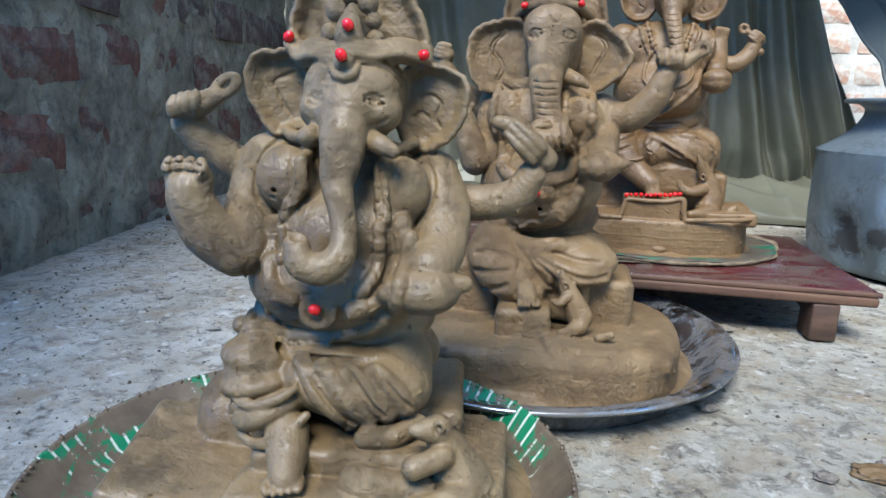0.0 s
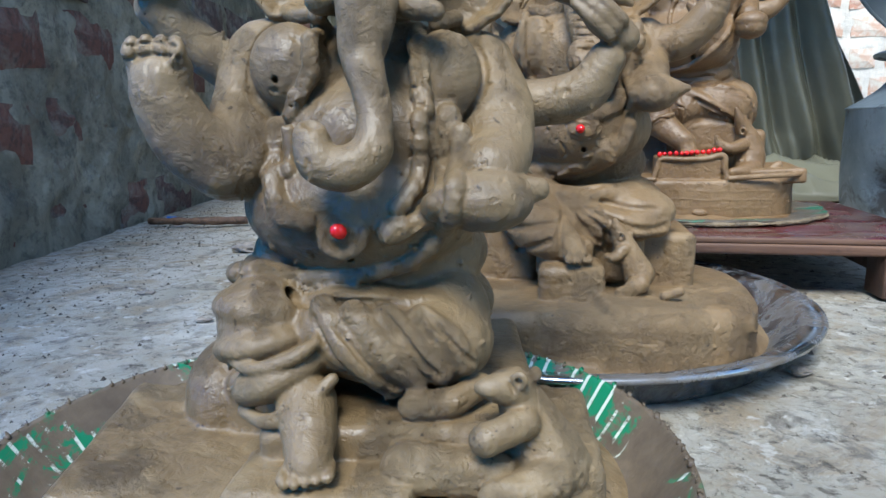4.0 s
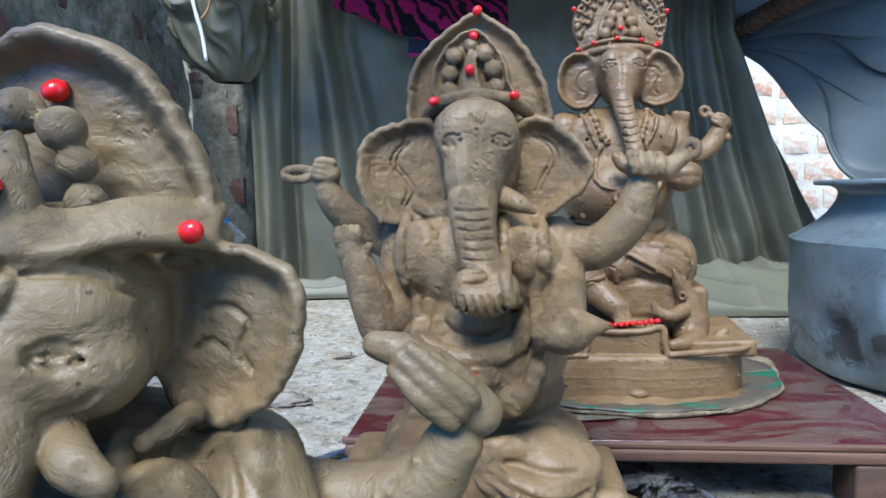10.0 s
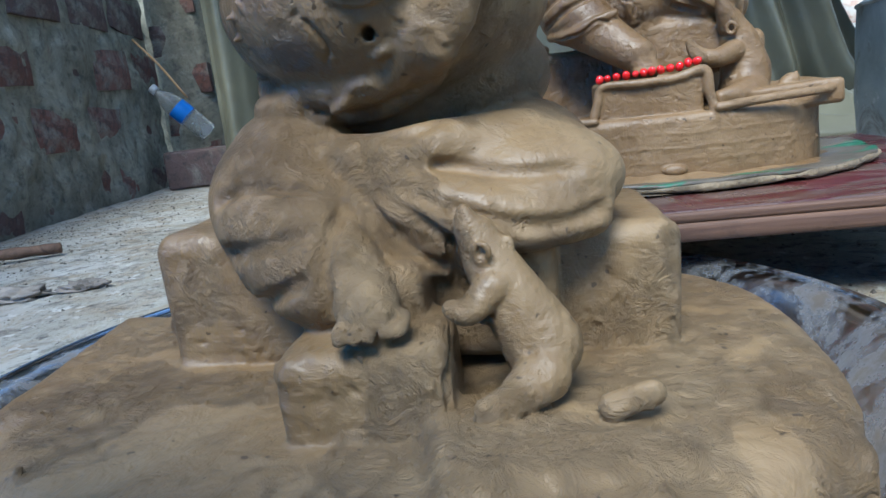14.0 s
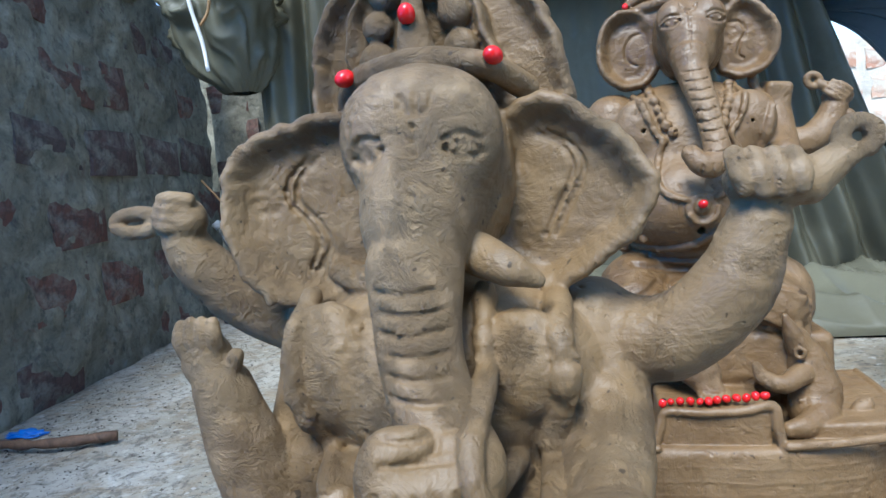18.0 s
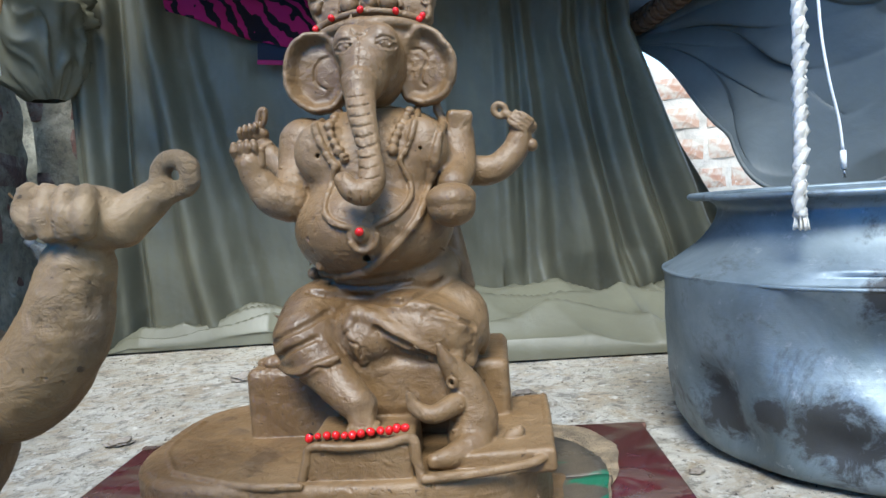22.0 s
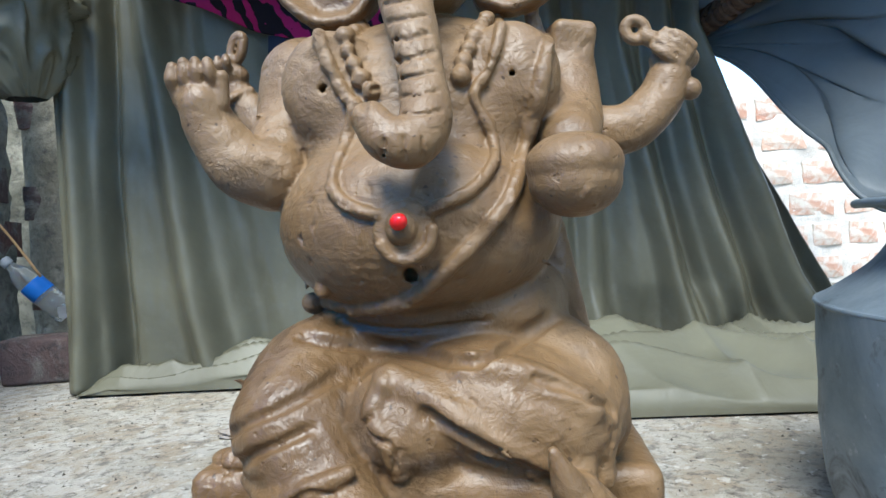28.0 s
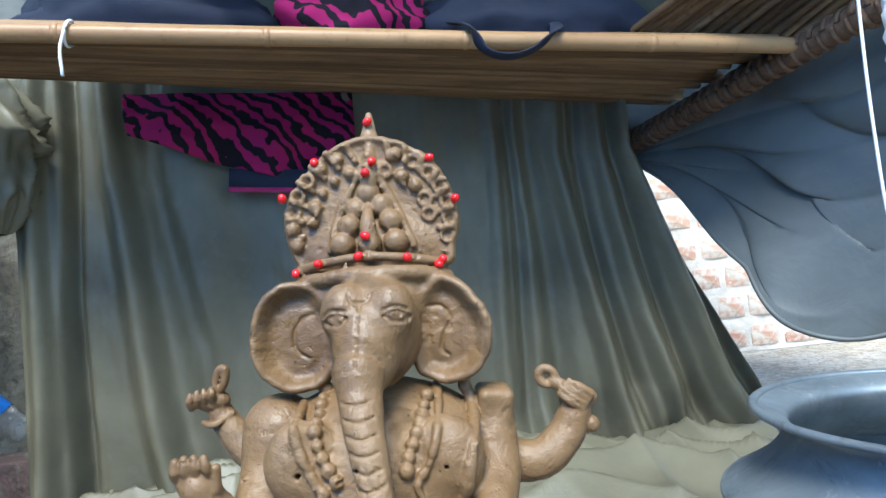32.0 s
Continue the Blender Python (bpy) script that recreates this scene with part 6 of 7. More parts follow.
card = thing("card_disc", (0.388, 1.180, 0.0725), "torn round card disc with green streaks under the statue", "card disc", rz=-11)
thicken(part("sheet", grid_bm(120, 16, torn_disc), CARD, card), 0.003)
part("backing", grid_bm(120, 10, lambda u, v: (torn_disc(u, v)[0] * 1.055 + 0.010, torn_disc(u + 0.07, v)[1] * 1.04 - 0.006, 0.0012 + 0.0008 * math.sin(90 * u) * v)), CARDEDGE, card, "tan corrugated card underneath")
edge = bmesh.new()
tube_bm([(0.198 * 1.0 * math.cos(a) * (1 + 0.035 * noise.noise(Vector((4 * math.cos(a), 4 * math.sin(a), 1)))), 0.168 * math.sin(a) * (1 + 0.035 * noise.noise(Vector((4 * math.cos(a), 4 * math.sin(a), 1)))), 0.004) for a in (2 * math.pi * k / 60 for k in range(61))], 0.0026, 6, 2, 0.9, edge)
part("torn_edge", edge, CARDEDGE, card, "torn pale card edge")
mud_pool("clay_spread", 0.172, 0.140, 0.010, CLAY_C, card, 2.0).location = (-0.01, -0.01, 0.004)

# ---- the big pot, rope and cable ----
POT = (1.009, 1.354)
pot = thing("cooking_pot", (POT[0], POT[1], 0.0), "large dented aluminium cooking pot, sooty and dull", "pot")
prof = [(0.0, 0.0), (0.175, 0.001), (0.212, 0.005), (0.230, 0.020), (0.239, 0.050), (0.2450, 0.10), (0.2475, 0.17), (0.2475, 0.222), (0.2445, 0.229), (0.222, 0.243), (0.197, 0.262), (0.181, 0.282), (0.174, 0.298), (0.175, 0.308), (0.186, 0.316), (0.205, 0.322)]
prof = [(p.x, p.z) for p in smooth_line([(r, 0, z) for r, z in prof], 5)]
pot_bm = lathe_bm(prof + [(r - 0.003, z - 0.001) for r, z in prof[::-1][1:-12]], 160)
DENTS = ((226, 0.055, 0.065, 0.022), (192, 0.094, 0.055, 0.020), (199, 0.044, 0.050, 0.018), (232, 0.165, 0.105, 0.036), (250, 0.143, 0.093, 0.028), (262, 0.060, 0.065, 0.022), (290, 0.165, 0.088, 0.022))
for v in pot_bm.verts:
    r = math.hypot(v.co.x, v.co.y)
    if r > 0.20 and v.co.z < 0.237:
        a = math.atan2(v.co.y, v.co.x)
        push = 0.0
        for deg, z, size, depth in DENTS:
            d = math.hypot(((a - radians(deg) + math.pi) % (2 * math.pi) - math.pi) * r, (v.co.z - z) * 1.25) / size
            push += 1.15 * depth * max(0.0, 1 - d) ** 0.9
        push += 0.0022 * noise.noise(v.co * 22) + 0.004 * noise.noise(v.co * 8)
        v.co.x *= 1 - push / r
        v.co.y *= 1 - push / r
part("body", pot_bm, ALU, pot)
part("rolled_rim", lathe_bm([(0.206 + 0.0055 * math.cos(b), 0.3215 + 0.0045 * math.sin(b)) for b in (2 * math.pi * k / 10 for k in range(11))], 128), ALU, pot)
part("shoulder_seam", lathe_bm([(0.2465 + 0.0022 * math.cos(b), 0.2255 + 0.0025 * math.sin(b)) for b in (2 * math.pi * k / 8 for k in range(9))], 128), ALU, pot)

rope = thing("hanging_rope", (0.823, 1.209, 0.299), "twisted off-white cotton rope hanging with a frayed end", "rope")
for s in range(3):
    pts = []
    for i in range(73):
        z = 0.0 + 1.25 * i / 72
        a = 2 * math.pi * (z / 0.045) + s * 2.094
        pts.append((0.0042 * math.cos(a) + 0.004 * math.sin(z * 9), 0.0042 * math.sin(a), z))
    part("strand", tube_bm(pts, 0.0050, 7, 2), ROPE, rope)
fray = bmesh.new()
for i in range(26):
    a, q = random.uniform(0, 6.28), random.uniform(0.3, 1)
    tube_bm([(0.004 * math.cos(a), 0.004 * math.sin(a), 0.012), (0.007 * q * math.cos(a), 0.007 * q * math.sin(a), -0.002), (0.009 * q * math.cos(a), 0.009 * q * math.sin(a), -0.010 - 0.004 * q)], 0.0007, 4, 2, bm=fray)
part("frayed_end", fray, ROPE, rope)

cable = thing("white_cable", (1.083, 1.485, 0.352), "thin white plastic cable hanging with a plug at its end", "cable")
part("lead", tube_bm([(0.0, 0.0, 0.022), (-0.006, 0, 0.07), (-0.022, 0, 0.14), (-0.030, 0.005, 0.24), (-0.034, 0.01, 0.5), (-0.03, 0.01, 1.2)], 0.0021, 8, 6), CABLE, cable)
part("plug", tube_bm([(0.001, 0, -0.006), (0.0, 0, 0.022)], 0.0042, 10, 2), CABLE, cable)
part("plug_tip", tube_bm([(0.002, 0, -0.018), (0.001, 0, -0.006)], 0.0022, 8, 2), STEEL, cable)

# ---- curtains and tarps ----


def ridge(x, c, w):
    """A rounded fold: a soft hump of half width w."""
    d = abs(x - c) / w
    return math.cos(min(d, 1) * math.pi / 2) ** 2


# folds: place at the top, place at the floor, half width, depth
FOLDS = ((-0.315, -0.335, 0.036, 0.050), (-0.240, -0.255, 0.034, -0.075), (-0.145, -0.030, 0.050, 0.075), (-0.060, 0.090, 0.050, -0.035), (0.150, 0.190, 0.150, -0.035), (0.400, 0.420, 0.120, 0.014),
         (0.600, 0.610, 0.060, 0.010), (0.765, 0.770, 0.030, 0.024), (0.815, 0.830, 0.028, -0.030), (0.875, 0.930, 0.050, -0.045), (0.938, 1.075, 0.034, 0.062), (0.990, 1.150, 0.030, -0.050),
         (1.045, 1.240, 0.036, 0.060), (1.085, 1.330, 0.030, -0.050), (1.130, 1.425, 0.044, 0.065), (1.150, 1.500, 0.030, -0.030))


def back_curtain(u, v):
    z = 1.02 * v
    k = min(1.0, z / 0.78)
    if u < 0.55:
        x = -0.365 + 1.10 * (u / 0.55)
    else:
        s = (u - 0.55) / 0.45
        low, high = 0.735 + 0.80 * s, 0.735 + 0.40 * s
        x = low + (high - low) * (k ** 0.9)
    fold = 0.0
    for top, floor_x, w, a in FOLDS:
        c = floor_x + (top - floor_x) * k ** 0.85 + 0.006 * math.sin(7 * z + 20 * top)
        fold += a * (1 - (0.62 if top > 0.9 else 0.35) * k) * ridge(x, c, w * (1.25 - 0.35 * k))
    fold += 0.05 * max(0.0, 0.16 - z) / 0.16 * math.sin(24 * x) * (x > 0.74)
    y = 2.395 - fold + 0.012 * noise.noise(Vector((x * 5, z * 3, 4))) + 0.005 * noise.noise(Vector((x * 20 + 6 * z, z * 7, 4))) + 0.002 * noise.noise(Vector((x * 60, z * 22, 4)))
    return (x, y, z + 0.004)


curtain = thing("tarp_curtain", (0.0, 0.0, 0.0), "olive grey tarp curtain in heavy folds, bunched on the floor", "curtain")
thicken(part("sheet", grid_bm(420, 80, back_curtain), TARP, curtain), 0.003)


def bundle(x0, x1, y_front, y_back, high, seed, amp):
    def f(u, v):
        x = x0 + (x1 - x0) * u
        end = min(1.0, u / 0.10, (1 - u) / 0.06)
        a = math.pi * v
        q = noise.noise(Vector((x * 3.5, v * 1.5, seed)))
        lay = 1 - abs(math.sin(17 * v + 4.5 * q + 2.5 * x))
        cross = 1 - abs(math.sin(15 * x + 5 * v + 4 * q))
        wr = amp * (0.5 * noise.noise(Vector((x * 5 + v * 2.2, v * 4, seed))) + 0.95 * lay + 0.45 * cross * cross - 0.55)
        yf, yb = y_front(x), y_back(x)
        h = high(x) * end
        c, r = (yf + yb) / 2, (yb - yf) / 2
        y = c - r * math.cos(a) + wr * 0.6 * math.sin(a)
        z = h * math.sin(a) ** 0.7 + wr * math.sin(a) * end
        return (x, y, max(z, 0.0) + 0.003)
    return grid_bm(240, 90, f)


def foot(x):
    return 2.335 + (x + 0.3) * -0.10 if x < 0.1 else 2.295 - (x - 0.1) * 0.82 if x < 0.6 else 1.885 - (x - 0.6) * 0.15


part("gathered_hem", bundle(0.36, 1.42, foot, lambda x: 2.38, lambda x: 0.085 + 0.030 * math.sin(4 * x), 3.0, 0.050), TARP, curtain)
part("gathered_hem", bundle(-0.33, 0.62, lambda x: foot(x) - 0.01, lambda x: 2.39, lambda x: 0.040 + 0.035 * ridge(x, 0.08, 0.2), 8.0, 0.040), TARP, curtain)

upper = thing("dark_tarp", (0.0, 0.0, 0.0), "dark olive tarp hanging behind the reed shelf", "tarp")
part("sheet", grid_bm(90, 30, lambda u, v: (-0.52 + 2.37 * u, 2.52 + 0.03 * math.sin(40 * u) + 0.10 * v, 0.80 + 0.80 * v)), TARP_BLUE, upper)


def bunch(u, v):
    """A gathered bundle of tarp that sags at the wall's end."""
    a = 2 * math.pi * u
    n = noise.noise(Vector((2 * math.cos(a), 2 * math.sin(a), 4 * v)))
    pleat = 1 - abs(math.sin(4.5 * a + 5 * v + 3 * n))
    sag = 1 - abs(math.sin(9 * v + 2.2 * math.cos(a) + 2 * n))
    r = (0.035 + 0.075 * math.sin(math.pi * min(1, v * 1.05)) ** 0.8) * (1 + 0.22 * pleat * pleat + 0.20 * sag + 0.15 * n)
    return (-0.405 + 1.15 * r * math.cos(a) - 0.05 * v, 2.36 + 0.8 * r * math.sin(a) - 0.04 * v, 0.655 + 0.42 * v)


left_bunch = thing("gathered_tarp", (0.0, 0.0, 0.0), "bunched grey-green tarp tied up above the wall's end", "tarp")
part("sheet", grid_bm(120, 80, bunch), TARP, left_bunch)
part("tie_cord", tube_bm([(-0.43 + 0.075 * math.cos(b), 2.345 + 0.055 * math.sin(b), 0.975 + 0.01 * math.sin(2 * b)) for b in (2 * math.pi * k / 16 for k in range(17))], 0.004, 6, 2), ROPE, left_bunch, "cord tied round the bundle")


SWAG = smooth_line([(1.20, 2.54, 0.775), (1.24, 2.36, 0.66), (1.268, 2.20, 0.487), (1.30, 2.08, 0.355), (1.385, 2.02, 0.300), (1.47, 1.96, 0.300), (1.62, 1.90, 0.36), (1.92, 1.85, 0.46)], 12)


def drape(u, v):
    """A tarp slung from the pole; its hem swings in a curve."""
    top = Vector((1.19, 2.57, 0.800)).lerp(Vector((1.66, 1.42, 1.10)), u)
    k = min(len(SWAG) - 2, int(u * (len(SWAG) - 1)))
    hem = SWAG[k].lerp(SWAG[k + 1], u * (len(SWAG) - 1) - k)
    p = top.lerp(hem, v)
    w = math.sin(math.pi * min(1.0, v * 0.9 + 0.05)) ** 0.6 * min(1.0, u * 3)
    n = noise.noise(Vector((u * 2.2, v * 1.5, 0)))
    pleat = 1 - abs(math.sin(v * 7.5 - u * 4 + 1.8 * n))
    fine = 1 - abs(math.sin(v * 17 + u * 7 + 3 * n))
    out = w * (0.075 * pleat + 0.030 * fine * fine + 0.05 * n - 0.03)
    belly = 0.10 * math.sin(math.pi * v) * u
    return (p.x + out * 0.8 + belly, p.y - out * 0.7, p.z + 0.25 * out)


right_tarp = thing("slung_tarp", (0.0, 0.0, 0.0), "blue-green tarp slung in curved folds from a pole", "tarp")
thicken(part("sheet", grid_bm(140, 130, drape), SLUNG, right_tarp), 0.003)
part("rolled_hem", tube_bm([drape(k / 40, 1.0) for k in range(41)], 0.0055, 7, 2, 0.2), SLUNG, right_tarp)

# ---- reed shelf, poles ----


def beam_z(x):
    return 0.953 - 0.0416 * x


shelf = thing("reed_shelf", (0.0, 0.0, 0.0), "shelf of dry reeds on a bamboo pole", "shelf")
for i in range(26):
    q = i / 25
    y0, y1 = 1.965 + 0.215 * q, 1.965 + 0.450 * q
    r = random.uniform(0.0075, 0.0105)
    ends = (-0.40 + random.uniform(-0.03, 0.03), 1.27 + random.uniform(-0.05, 0.03))
    pts = []
    for k in range(7):
        x = ends[0] + (ends[1] - ends[0]) * k / 6
        pts.append((x, y0 + (y1 - y0) * (k / 6) + random.uniform(-0.003, 0.003), beam_z(x) + 0.016 - 0.012 * q + random.uniform(-0.003, 0.003)))
    part("reed", tube_bm(pts, r, 7, 5, 0.10), REED, shelf)
part("bamboo_pole", tube_bm([(x, 1.95, beam_z(x)) for x in (-0.46, -0.1, 0.25, 0.8, 1.33)], lambda t: 0.0165, 16, 14), BAMBOO, shelf, "smooth golden bamboo pole")
for x in (-0.30, -0.08, 0.27, 0.63, 1.00):
    part("pole_node", tube_bm([(x - 0.006, 1.95, beam_z(x)), (x, 1.95, beam_z(x)), (x + 0.006, 1.95, beam_z(x))], lambda t: 0.0166 + 0.0014 * math.sin(math.pi * t), 16, 3), BAMBOO, shelf)

pole = thing("bark_pole", (0.0, 0.0, 0.0), "thick brown pole wrapped in coiled bark strips", "pole")
pa, pb = Vector((1.165, 2.66, 0.792)), Vector((1.47, 1.30, 0.985))
part("core", tube_bm([pa, pa.lerp(pb, 0.33), pa.lerp(pb, 0.66), pb], 0.026, 14, 8), WRAP, pole)
for i in range(46):
    c = pa.lerp(pb, i / 46 + 0.005)
    axis = (pb - pa).normalized()
    s1 = axis.cross(Vector((0, 0, 1))).normalized()
    s2 = s1.cross(axis)
    ring = [c + 0.0275 * (math.cos(b) * s1 + math.sin(b) * s2) + axis * (0.018 * b / 6.28) for b in (2 * math.pi * k / 12 for k in range(13))]
    part("bark_strip", tube_bm(ring, random.uniform(0.005, 0.0085), 6, 2, 0.2), WRAP, pole)

roof_mat = thing("reed_roof_mat", (0.0, 0.0, 0.0), "slanting mat of dry reeds above the shelf", "roof mat")
for i in range(14):
    x = 0.98 + 0.030 * i
    part("reed", tube_bm([(x, 2.10, 0.955 - 0.004 * i), (x + 0.12, 1.90, 1.02), (x + 0.33, 1.60, 1.13)], random.uniform(0.009, 0.012), 7, 4, 0.1), REED, roof_mat)

# ---- cloths and bags on the shelf ----


def zebra_sheet(u, v):
    x = -0.095 + 0.52 * u
    low = 0.865 - 0.150 * u - 0.02 * math.sin(3 * u)
    z = 0.955 + (low - 0.955) * v
    y = 2.335 + 0.05 * u + 0.018 * math.sin(16 * u + 2 * v) * v - 0.02 * math.sin(math.pi * v) + 0.01 * noise.noise(Vector((u * 6, v * 4, 0)))
    return (x, y, z)


zebra = thing("zebra_cloth", (0.0, 0.0, 0.0), "pink and black zebra-print cloth hanging from the shelf", "cloth")
thicken(part("hanging_part", grid_bm(80, 30, zebra_sheet), ZEBRA, zebra), 0.004)
PINK = simple("pink_cloth", (0.30, 0.015, 0.09), 0.85, 0, 0.15, 40, 0.3, 0.001)
part("border", box_bm(0.270, 2.352, 0.7165, 0.30, 0.004, 0.012, 0.001, 1, Matrix.Translation((0.27, 2.352, 0.716)) @ Matrix.Rotation(radians(4), 4, "Y") @ Matrix.Translation((-0.27, -2.352, -0.716))), PINK, zebra, "plain pink border")
part("flap", box_bm(0.270, 2.358, 0.742, 0.30, 0.003, 0.050, 0.001, 1, Matrix.Translation((0.27, 2.352, 0.716)) @ Matrix.Rotation(radians(4), 4, "Y") @ Matrix.Translation((-0.27, -2.352, -0.716))), NAVY, zebra)


def heap(cx, cy, cz, rx, ry, rz, seed, amp=0.25):
    bm = bmesh.new()
    bmesh.ops.create_icosphere(bm, subdivisions=4, radius=1)
    for v in bm.verts:
        n = 1 + amp * noise.noise(v.co * 2.2 + Vector((seed, 0, 0))) + amp * 0.5 * noise.noise(v.co * 5 + Vector((seed, 3, 0)))
        z = max(v.co.z, -0.55)
        v.co = Vector((cx + rx * v.co.x * n, cy + ry * v.co.y * n, cz + rz * (z + 0.55) * n))
    return bm


def lone(name, bm, mat, label, category, group="", kind=""):
    return tagged(link_mesh(name, bm, mat, smooth=True), label, category, group, kind)


lone("folded_cloth", heap(0.44, 2.12, beam_z(0.44) + 0.024, 0.16, 0.12, 0.10, 1), ZEBRA, "folded pink zebra-print cloth lying on the shelf", "cloth")
lone("folded_cloth", heap(0.02, 2.14, beam_z(0.02) + 0.024, 0.24, 0.12, 0.12, 2), NAVY, "dark navy cloth piled on the shelf", "cloth")
lone("folded_cloth", heap(0.16, 2.06, beam_z(0.16) + 0.13, 0.07, 0.06, 0.035, 5), YELLOW, "small yellow cloth on the navy pile", "cloth")
lone("folded_cloth", heap(0.70, 2.08, beam_z(0.70) + 0.13, 0.08, 0.06, 0.05, 7), PALE, "pale crumpled cloth on the dark bag", "cloth")
bag = thing("shoulder_bag", (0.0, 0.0, 0.0), "dark navy bag with a loose strap on the shelf", "bag")
part("body", heap(0.80, 2.12, beam_z(0.80) + 0.024, 0.27, 0.13, 0.10, 3, 0.15), NAVY, bag)
part("strap", tube_bm([(0.62, 2.02, 0.985), (0.635, 1.930, 0.945), (0.660, 1.922, 0.898), (0.705, 1.920, 0.884), (0.755, 1.922, 0.898), (0.800, 1.930, 0.935), (0.83, 2.02, 0.985)], 0.013, 10, 6, flat=0.25), NAVY, bag)

# ---- strings by the wall ----
wire = thing("white_string", (0.0, 0.0, 0.0), "white plastic string hanging beside a bent twig", "string")
part("string", tube_bm([(-0.433, 2.20, 0.690), (-0.440, 2.20, 0.76), (-0.455, 2.19, 0.84), (-0.465, 2.18, 0.95), (-0.47, 2.15, 1.10)], 0.0052, 8, 6, 0.25), CABLE, wire)
part("twig", tube_bm([(-0.440, 2.20, 0.80), (-0.415, 2.20, 0.84), (-0.405, 2.19, 0.92), (-0.43, 2.18, 0.99)], 0.004, 6, 5, 0.2), BAMBOO, wire)
tie = thing("pole_tie", (0.0, 0.0, 0.0), "white string tied round the bamboo pole", "string")
part("loop", tube_bm([(-0.06 + 0.005 * math.sin(b), 1.95 + 0.022 * math.cos(b), beam_z(-0.06) + 0.021 * math.sin(b)) for b in (2 * math.pi * k / 12 for k in range(13))], 0.003, 6, 2), CABLE, tie)
part("tail", tube_bm([(-0.06, 1.928, 0.955), (-0.068, 1.926, 0.92), (-0.066, 1.926, 0.875)], 0.0028, 6, 4), CABLE, tie)

# ---- pier, lying brick, bottle, straw by the far end of the wall ----
pier = lone("wall_pier", grid_bm(60, 50, lambda u, v: (-0.595 + (0.105 + 0.012 * noise.noise(Vector((3 * math.cos(6.283 * u), 3 * math.sin(6.283 * u), v * 6)))) * math.cos(6.2832 * u), 2.93 + 0.10 * math.sin(6.2832 * u) * (1 + 0.1 * noise.noise(Vector((u * 9, v * 9, 0)))), 0.79 * v)), MORTAR, "worn brick and mortar pier", "pier", kind="structure")
cap = part("cap", box_bm(-0.595, 2.93, 0.80, 0.19, 0.18, 0.03, 0.012, 3), MORTAR, pier)
low_brick = lone("loose_brick", box_bm(0, 0, 0.056, 0.250, 0.115, 0.112, 0.010, 3), BRICK, "loose dusty red brick lying on the floor", "brick")
for v in low_brick.data.vertices:
    v.co += Vector([0.004 * noise.noise(v.co * 30 + Vector((k, 0, 0))) for k in range(3)])
low_brick.matrix_world = pose(-0.470, 2.585, -0.002, 0, 0, 3)
bottle = new("plastic_bottle")
bottle.matrix_world = Matrix.Translation((-0.485, 2.66, 0.150)) @ Euler((radians(8), radians(-42), 0)).to_matrix().to_4x4()
tagged(bottle, "dirty clear plastic bottle leaning against the wall", "bottle")
part("body", lathe_bm([(0.0, 0.0), (0.028, 0.002), (0.032, 0.010), (0.032, 0.060), (0.030, 0.066), (0.032, 0.072), (0.032, 0.135), (0.026, 0.160), (0.014, 0.182), (0.012, 0.195)], 32), GLASS, bottle)
part("label_band", lathe_bm([(0.0325, 0.082), (0.0328, 0.084), (0.0328, 0.122), (0.0325, 0.124)], 32), BLUE_PLASTIC, bottle, "blue paper band")
part("cap", lathe_bm([(0.0, 0.214), (0.012, 0.214), (0.0145, 0.210), (0.0145, 0.194), (0.012, 0.193)], 24), PALE, bottle)
lone("dry_straw", tube_bm([(-0.50, 2.56, 0.26), (-0.56, 2.55, 0.36), (-0.625, 2.56, 0.44)], 0.0035, 6, 5), BAMBOO, "dry yellow straw stem leaning on the wall", "straw")
lone("thin_stick", tube_bm([(-0.61, 1.545, 0.010), (-0.50, 1.52, 0.013), (-0.40, 1.545, 0.010)], 0.008, 7, 5, 0.4), WRAP, "thin brown stick lying on the floor", "stick")
lone("plastic_scrap", heap(-0.585, 1.60, 0.0, 0.030, 0.016, 0.006, 9, 0.5), BLUE_PLASTIC, "crumpled scrap of blue plastic on the floor", "scrap")

# ---- outside the gap: a sunlit wall; unseen roof and tarps added to shape the light ----
out_wall = lone("wall_outside", grid_bm(80, 30, lambda u, v: (0.9 + 3.4 * u, 3.62 + 0.012 * noise.noise(Vector((u * 30, v * 12, 0))), v * (0.90 + 0.05 * noise.noise(Vector((u * 14, 0, 2))) - 0.10 * u))), OUTMORTAR, "sunlit pale brick wall outside the tarp", "wall", kind="structure")
# added out of view: keeps sky and sun off the curtain and shelf
roof = lone("roof_tarp", grid_bm(40, 40, lambda u, v: (-0.28 + 2.33 * u, 1.74 - 0.34 * u + (1.01 + 0.34 * u) * v, 1.52 - 0.12 * v + 0.03 * math.sin(9 * u) * math.sin(7 * v))), TARP_BLUE, "unseen tarp roof added to shade the back", "roof", kind="structure")
thicken(roof, 0.01)
blue = lone("wall_left_sheeting", grid_bm(60, 40, lambda u, v: (-1.28 + 0.66 * v + 0.012 * math.sin(21 * u + 3 * v), -1.00 + 1.92 * u, 1.25 * v)), SHEETING, "translucent blue plastic sheeting hung beside the brick wall", "wall", kind="structure")
back_wall = lone("wall_back", grid_bm(80, 40, lambda u, v: (-1.05 + 2.0 * u, 3.06 + 0.6 * wall_face(2 * u, v), (1.25 if u > 0.30 else 0.90) * v)), MORTAR, "rough mortared wall behind the curtain", "wall", kind="structure")
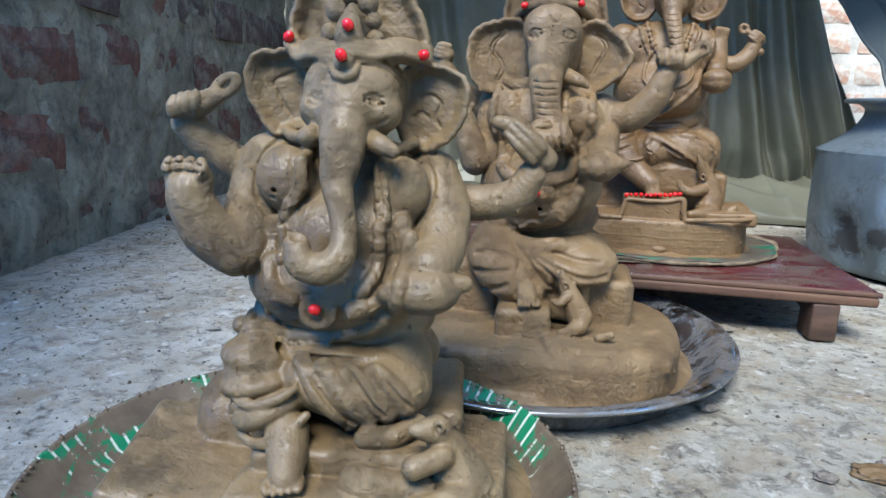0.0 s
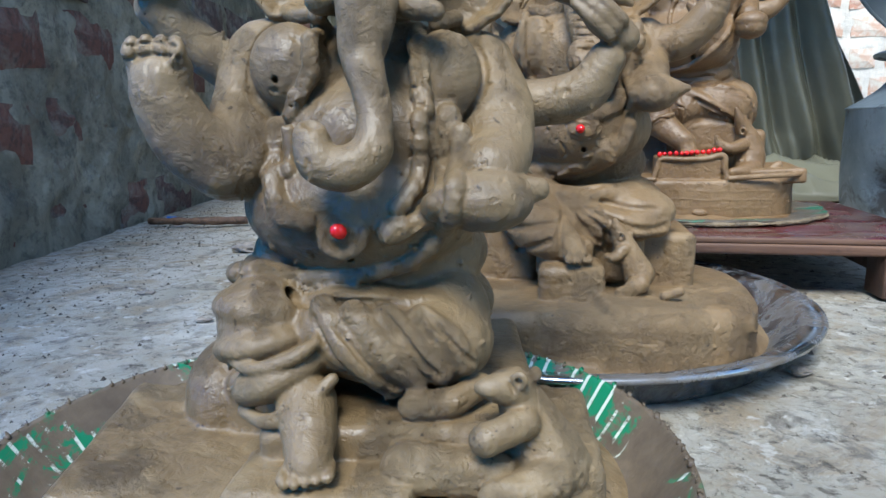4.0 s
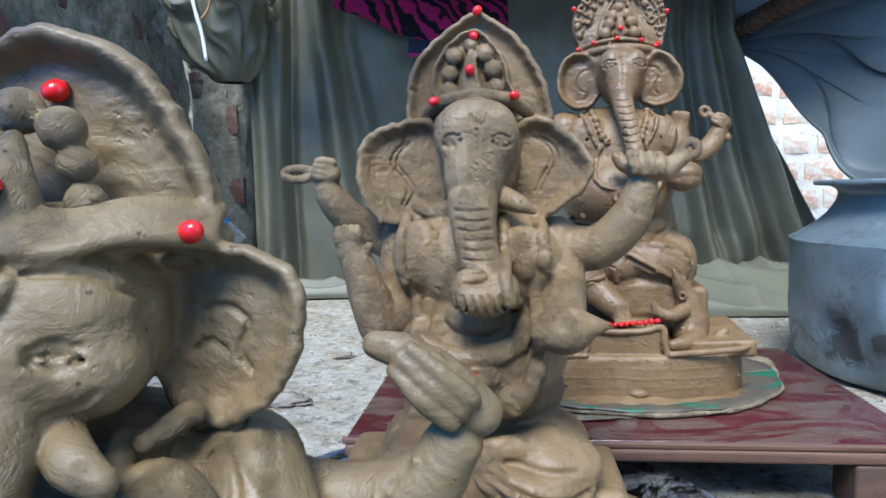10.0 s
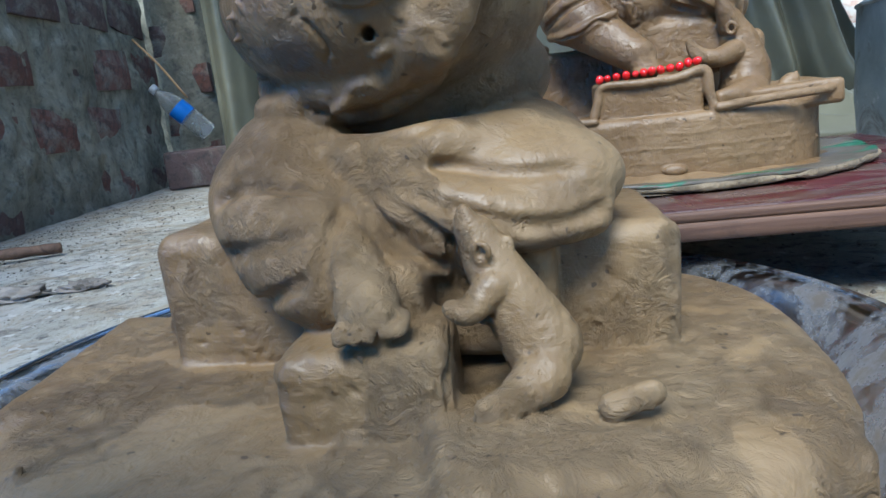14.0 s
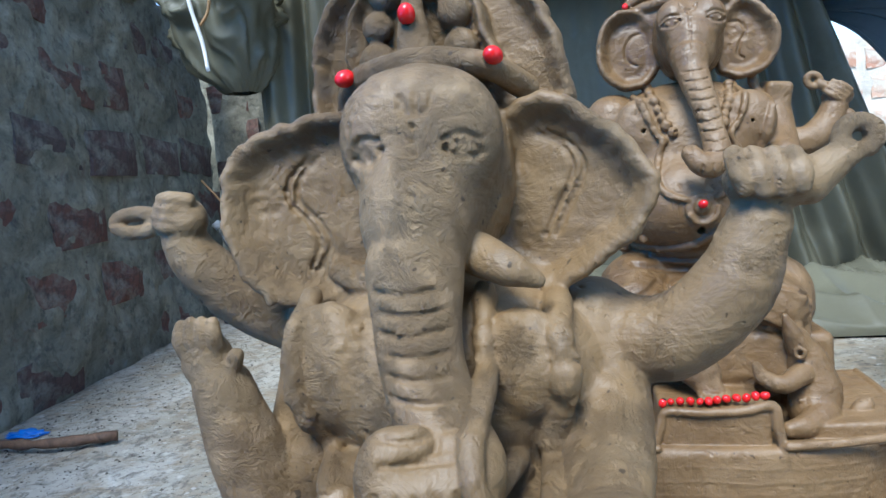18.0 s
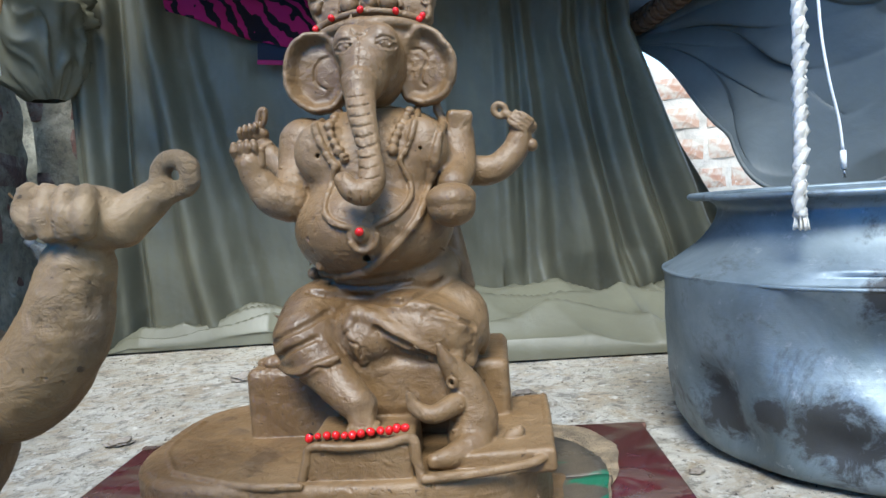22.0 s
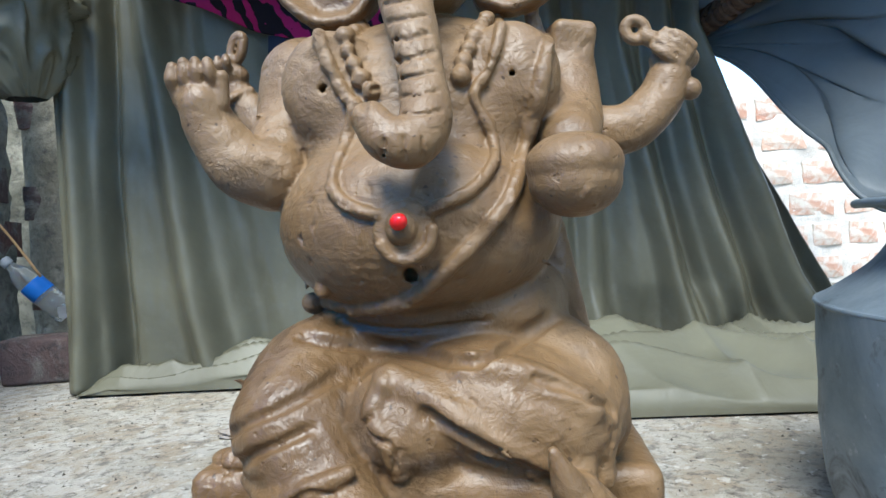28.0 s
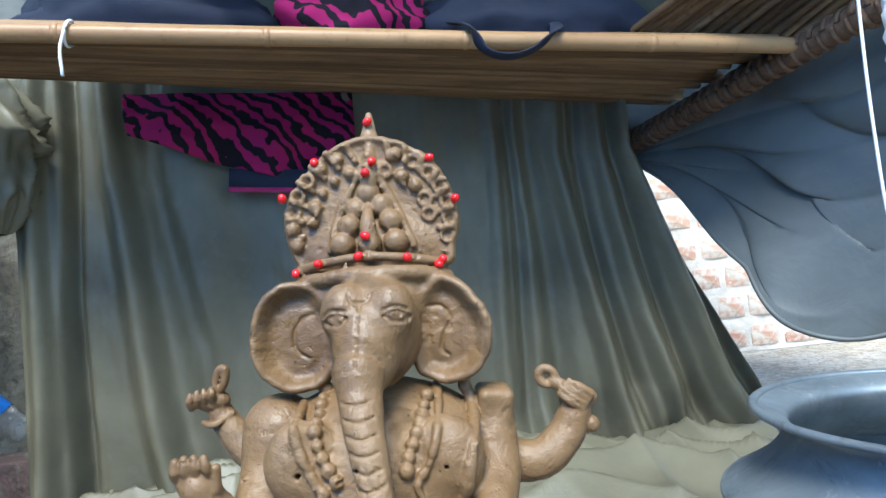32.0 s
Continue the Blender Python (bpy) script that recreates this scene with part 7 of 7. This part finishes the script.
# unseen sheet, added to cut the fill light from the right
side = lone("wall_right", grid_bm(40, 20, lambda u, v: (2.05 + 0.03 * math.sin(20 * u), 0.2 + 2.3 * u, 1.25 * v)), TARP, "unseen tarp added to block light from the right", "wall", kind="structure")
thicken(side, 0.01)
# added behind the camera, so that front faces reflect something dark
rear = lone("wall_rear", grid_bm(60, 20, lambda u, v: (0.05 + 1.65 * u, -1.05 + 0.03 * math.sin(22 * u), 1.50 * v)), TARP, "unseen tarp added behind the camera to block light", "wall", kind="structure")
rear_blue = lone("wall_rear_sheeting", grid_bm(60, 24, lambda u, v: (-1.25 + 1.30 * u, -1.05 + 0.03 * math.sin(19 * u + 2 * v), 1.45 * v)), SHEETING, "translucent blue plastic sheeting hung at the open end", "wall", kind="structure")
thicken(rear, 0.01)

# ---- small lumps and crumbs on the floor ----
rnd = random.Random(11)
LUMPS = ((-0.304, 1.264, 0.030), (-0.235, 1.275, 0.022), (0.437, 0.950, 0.014), (-0.10, 1.34, 0.034), (0.70, 1.13, 0.012), (0.33, 0.70, 0.010), (0.46, 0.60, 0.012), (0.385, 0.575, 0.010), (0.10, 1.95, 0.030), (-0.24, 0.86, 0.008), (-0.36, 0.98, 0.009), (0.70, 0.85, 0.013), (0.76, 0.92, 0.016), (-0.03, 1.62, 0.016), (0.62, 1.66, 0.018), (0.745, 1.30, 0.008))
for x, y, r in LUMPS:
    lone("clay_lump", heap(x, y, -0.002, r * rnd.uniform(0.9, 1.4), r * rnd.uniform(0.6, 0.9), r * 0.30, rnd.uniform(0, 50), 0.5), CLAYBIT, "dried flat lump of grey clay on the floor", "clay lump", "clay lumps")
stain = lone("clay_lump", heap(0.437, 0.585, -0.003, 0.024, 0.015, 0.004, 3, 0.4), CLAY_B, "small wet patch of brown clay on the floor", "clay lump", "clay lumps")
verts, faces = [], []
for i in range(5200):
    x, y = rnd.uniform(-0.62, 1.5), rnd.uniform(0.25, 2.35)
    if rnd.random() < 0.45:
        x = -0.60 + abs(rnd.gauss(0, 0.16))
    r = 0.0009 + 0.0022 * rnd.random() ** 3
    z, k = ground_z(x, y) - 0.003, len(verts)
    tw = rnd.uniform(0, 6.28)
    for j in range(4):
        verts.append((x + r * rnd.uniform(0.6, 1.5) * math.cos(tw + j * 1.571), y + r * rnd.uniform(0.6, 1.5) * math.sin(tw + j * 1.571), z - 0.0005))
    verts.append((x + rnd.uniform(-r, r) * 0.4, y + rnd.uniform(-r, r) * 0.4, z + r * rnd.uniform(0.6, 1.2)))
    faces += [(k, k + 1, k + 4), (k + 1, k + 2, k + 4), (k + 2, k + 3, k + 4), (k + 3, k, k + 4)]
me = bpy.data.meshes.new("crumbs")
me.from_pydata(verts, [], faces)
me.materials.append(SOILBIT)
tagged(new("floor_crumbs", me), "scattered dark soil crumbs on the pale floor", "crumbs", kind="stuff")

# ---- bricks of the walls ----


def brick_mesh(length, height, depth, seed, mat):
    bm = box_bm(0, 0, 0, depth, length, height)
    bmesh.ops.subdivide_edges(bm, edges=[e for e in bm.edges if abs((e.verts[0].co - e.verts[1].co).x) < 1e-6], cuts=2, use_grid_fill=True)
    for v in bm.verts:
        p = v.co * 18 + Vector((seed * 7.1, seed * 3.3, 0))
        corner = (abs(v.co.y) / (length / 2)) ** 6 + (abs(v.co.z) / (height / 2)) ** 6
        v.co += Vector((0.004 * noise.noise(p) - 0.006 * min(1, corner) * (v.co.x > 0), 0.010 * noise.noise(p + Vector((9, 0, 0))), 0.008 * noise.noise(p + Vector((0, 9, 0)))))
    me = bpy.data.meshes.new("brick")
    bm.to_mesh(me)
    bm.free()
    me.materials.append(mat)
    return me


kinds = [(l, brick_mesh(l, h, 0.05, i, BRICK)) for i, (l, h) in enumerate(((0.205, 0.100), (0.215, 0.096), (0.195, 0.104), (0.20, 0.092), (0.125, 0.098), (0.110, 0.104), (0.135, 0.092)))]
for n, z in enumerate(BRICK_ROWS):
    y = 0.91 + 0.12 * (n % 2) + rnd.uniform(0, 0.05)
    while y < 2.68:
        length, me = kinds[rnd.choice((0, 1, 2, 3, 0, 1, 2, 4, 5, 6))]
        ob = new("brick", me)
        ob.parent = wall_left
        ob.matrix_local = pose(-0.672 - 0.010 * (z / 0.95) + rnd.uniform(-0.014, 0.005), y + length / 2, z + rnd.uniform(-0.014, 0.014), rnd.uniform(-5, 5), rnd.uniform(-1.5, 1.5), rnd.uniform(-1.5, 1.5))
        y += length + rnd.uniform(0.03, 0.06)
out_kinds = [(l, brick_mesh(l, 0.095, 0.05, 20 + i, OUTBRICK)) for i, l in enumerate((0.21, 0.20, 0.13))]
for n in range(6):
    x = 1.0 + 0.11 * (n % 2)
    while x < 3.6:
        length, me = out_kinds[rnd.choice((0, 1, 0, 2))]
        ob = new("brick", me)
        ob.parent = out_wall
        ob.matrix_local = pose(x + length / 2, 3.635, 0.075 + 0.142 * n + rnd.uniform(-0.006, 0.006), 0, 0, -90) @ pose(0, 0, 0, rnd.uniform(-2, 2), 0, 0)
        x += length + rnd.uniform(0.025, 0.05)
# bricks that show in the pier
for n in range(6):
    ob = new("brick", kinds[4 + n % 3][1])
    ob.parent = pier
    ob.matrix_local = pose(-0.595 + 0.02 * (-1) ** n, 2.862, 0.075 + 0.13 * n, 0, 0, -90)
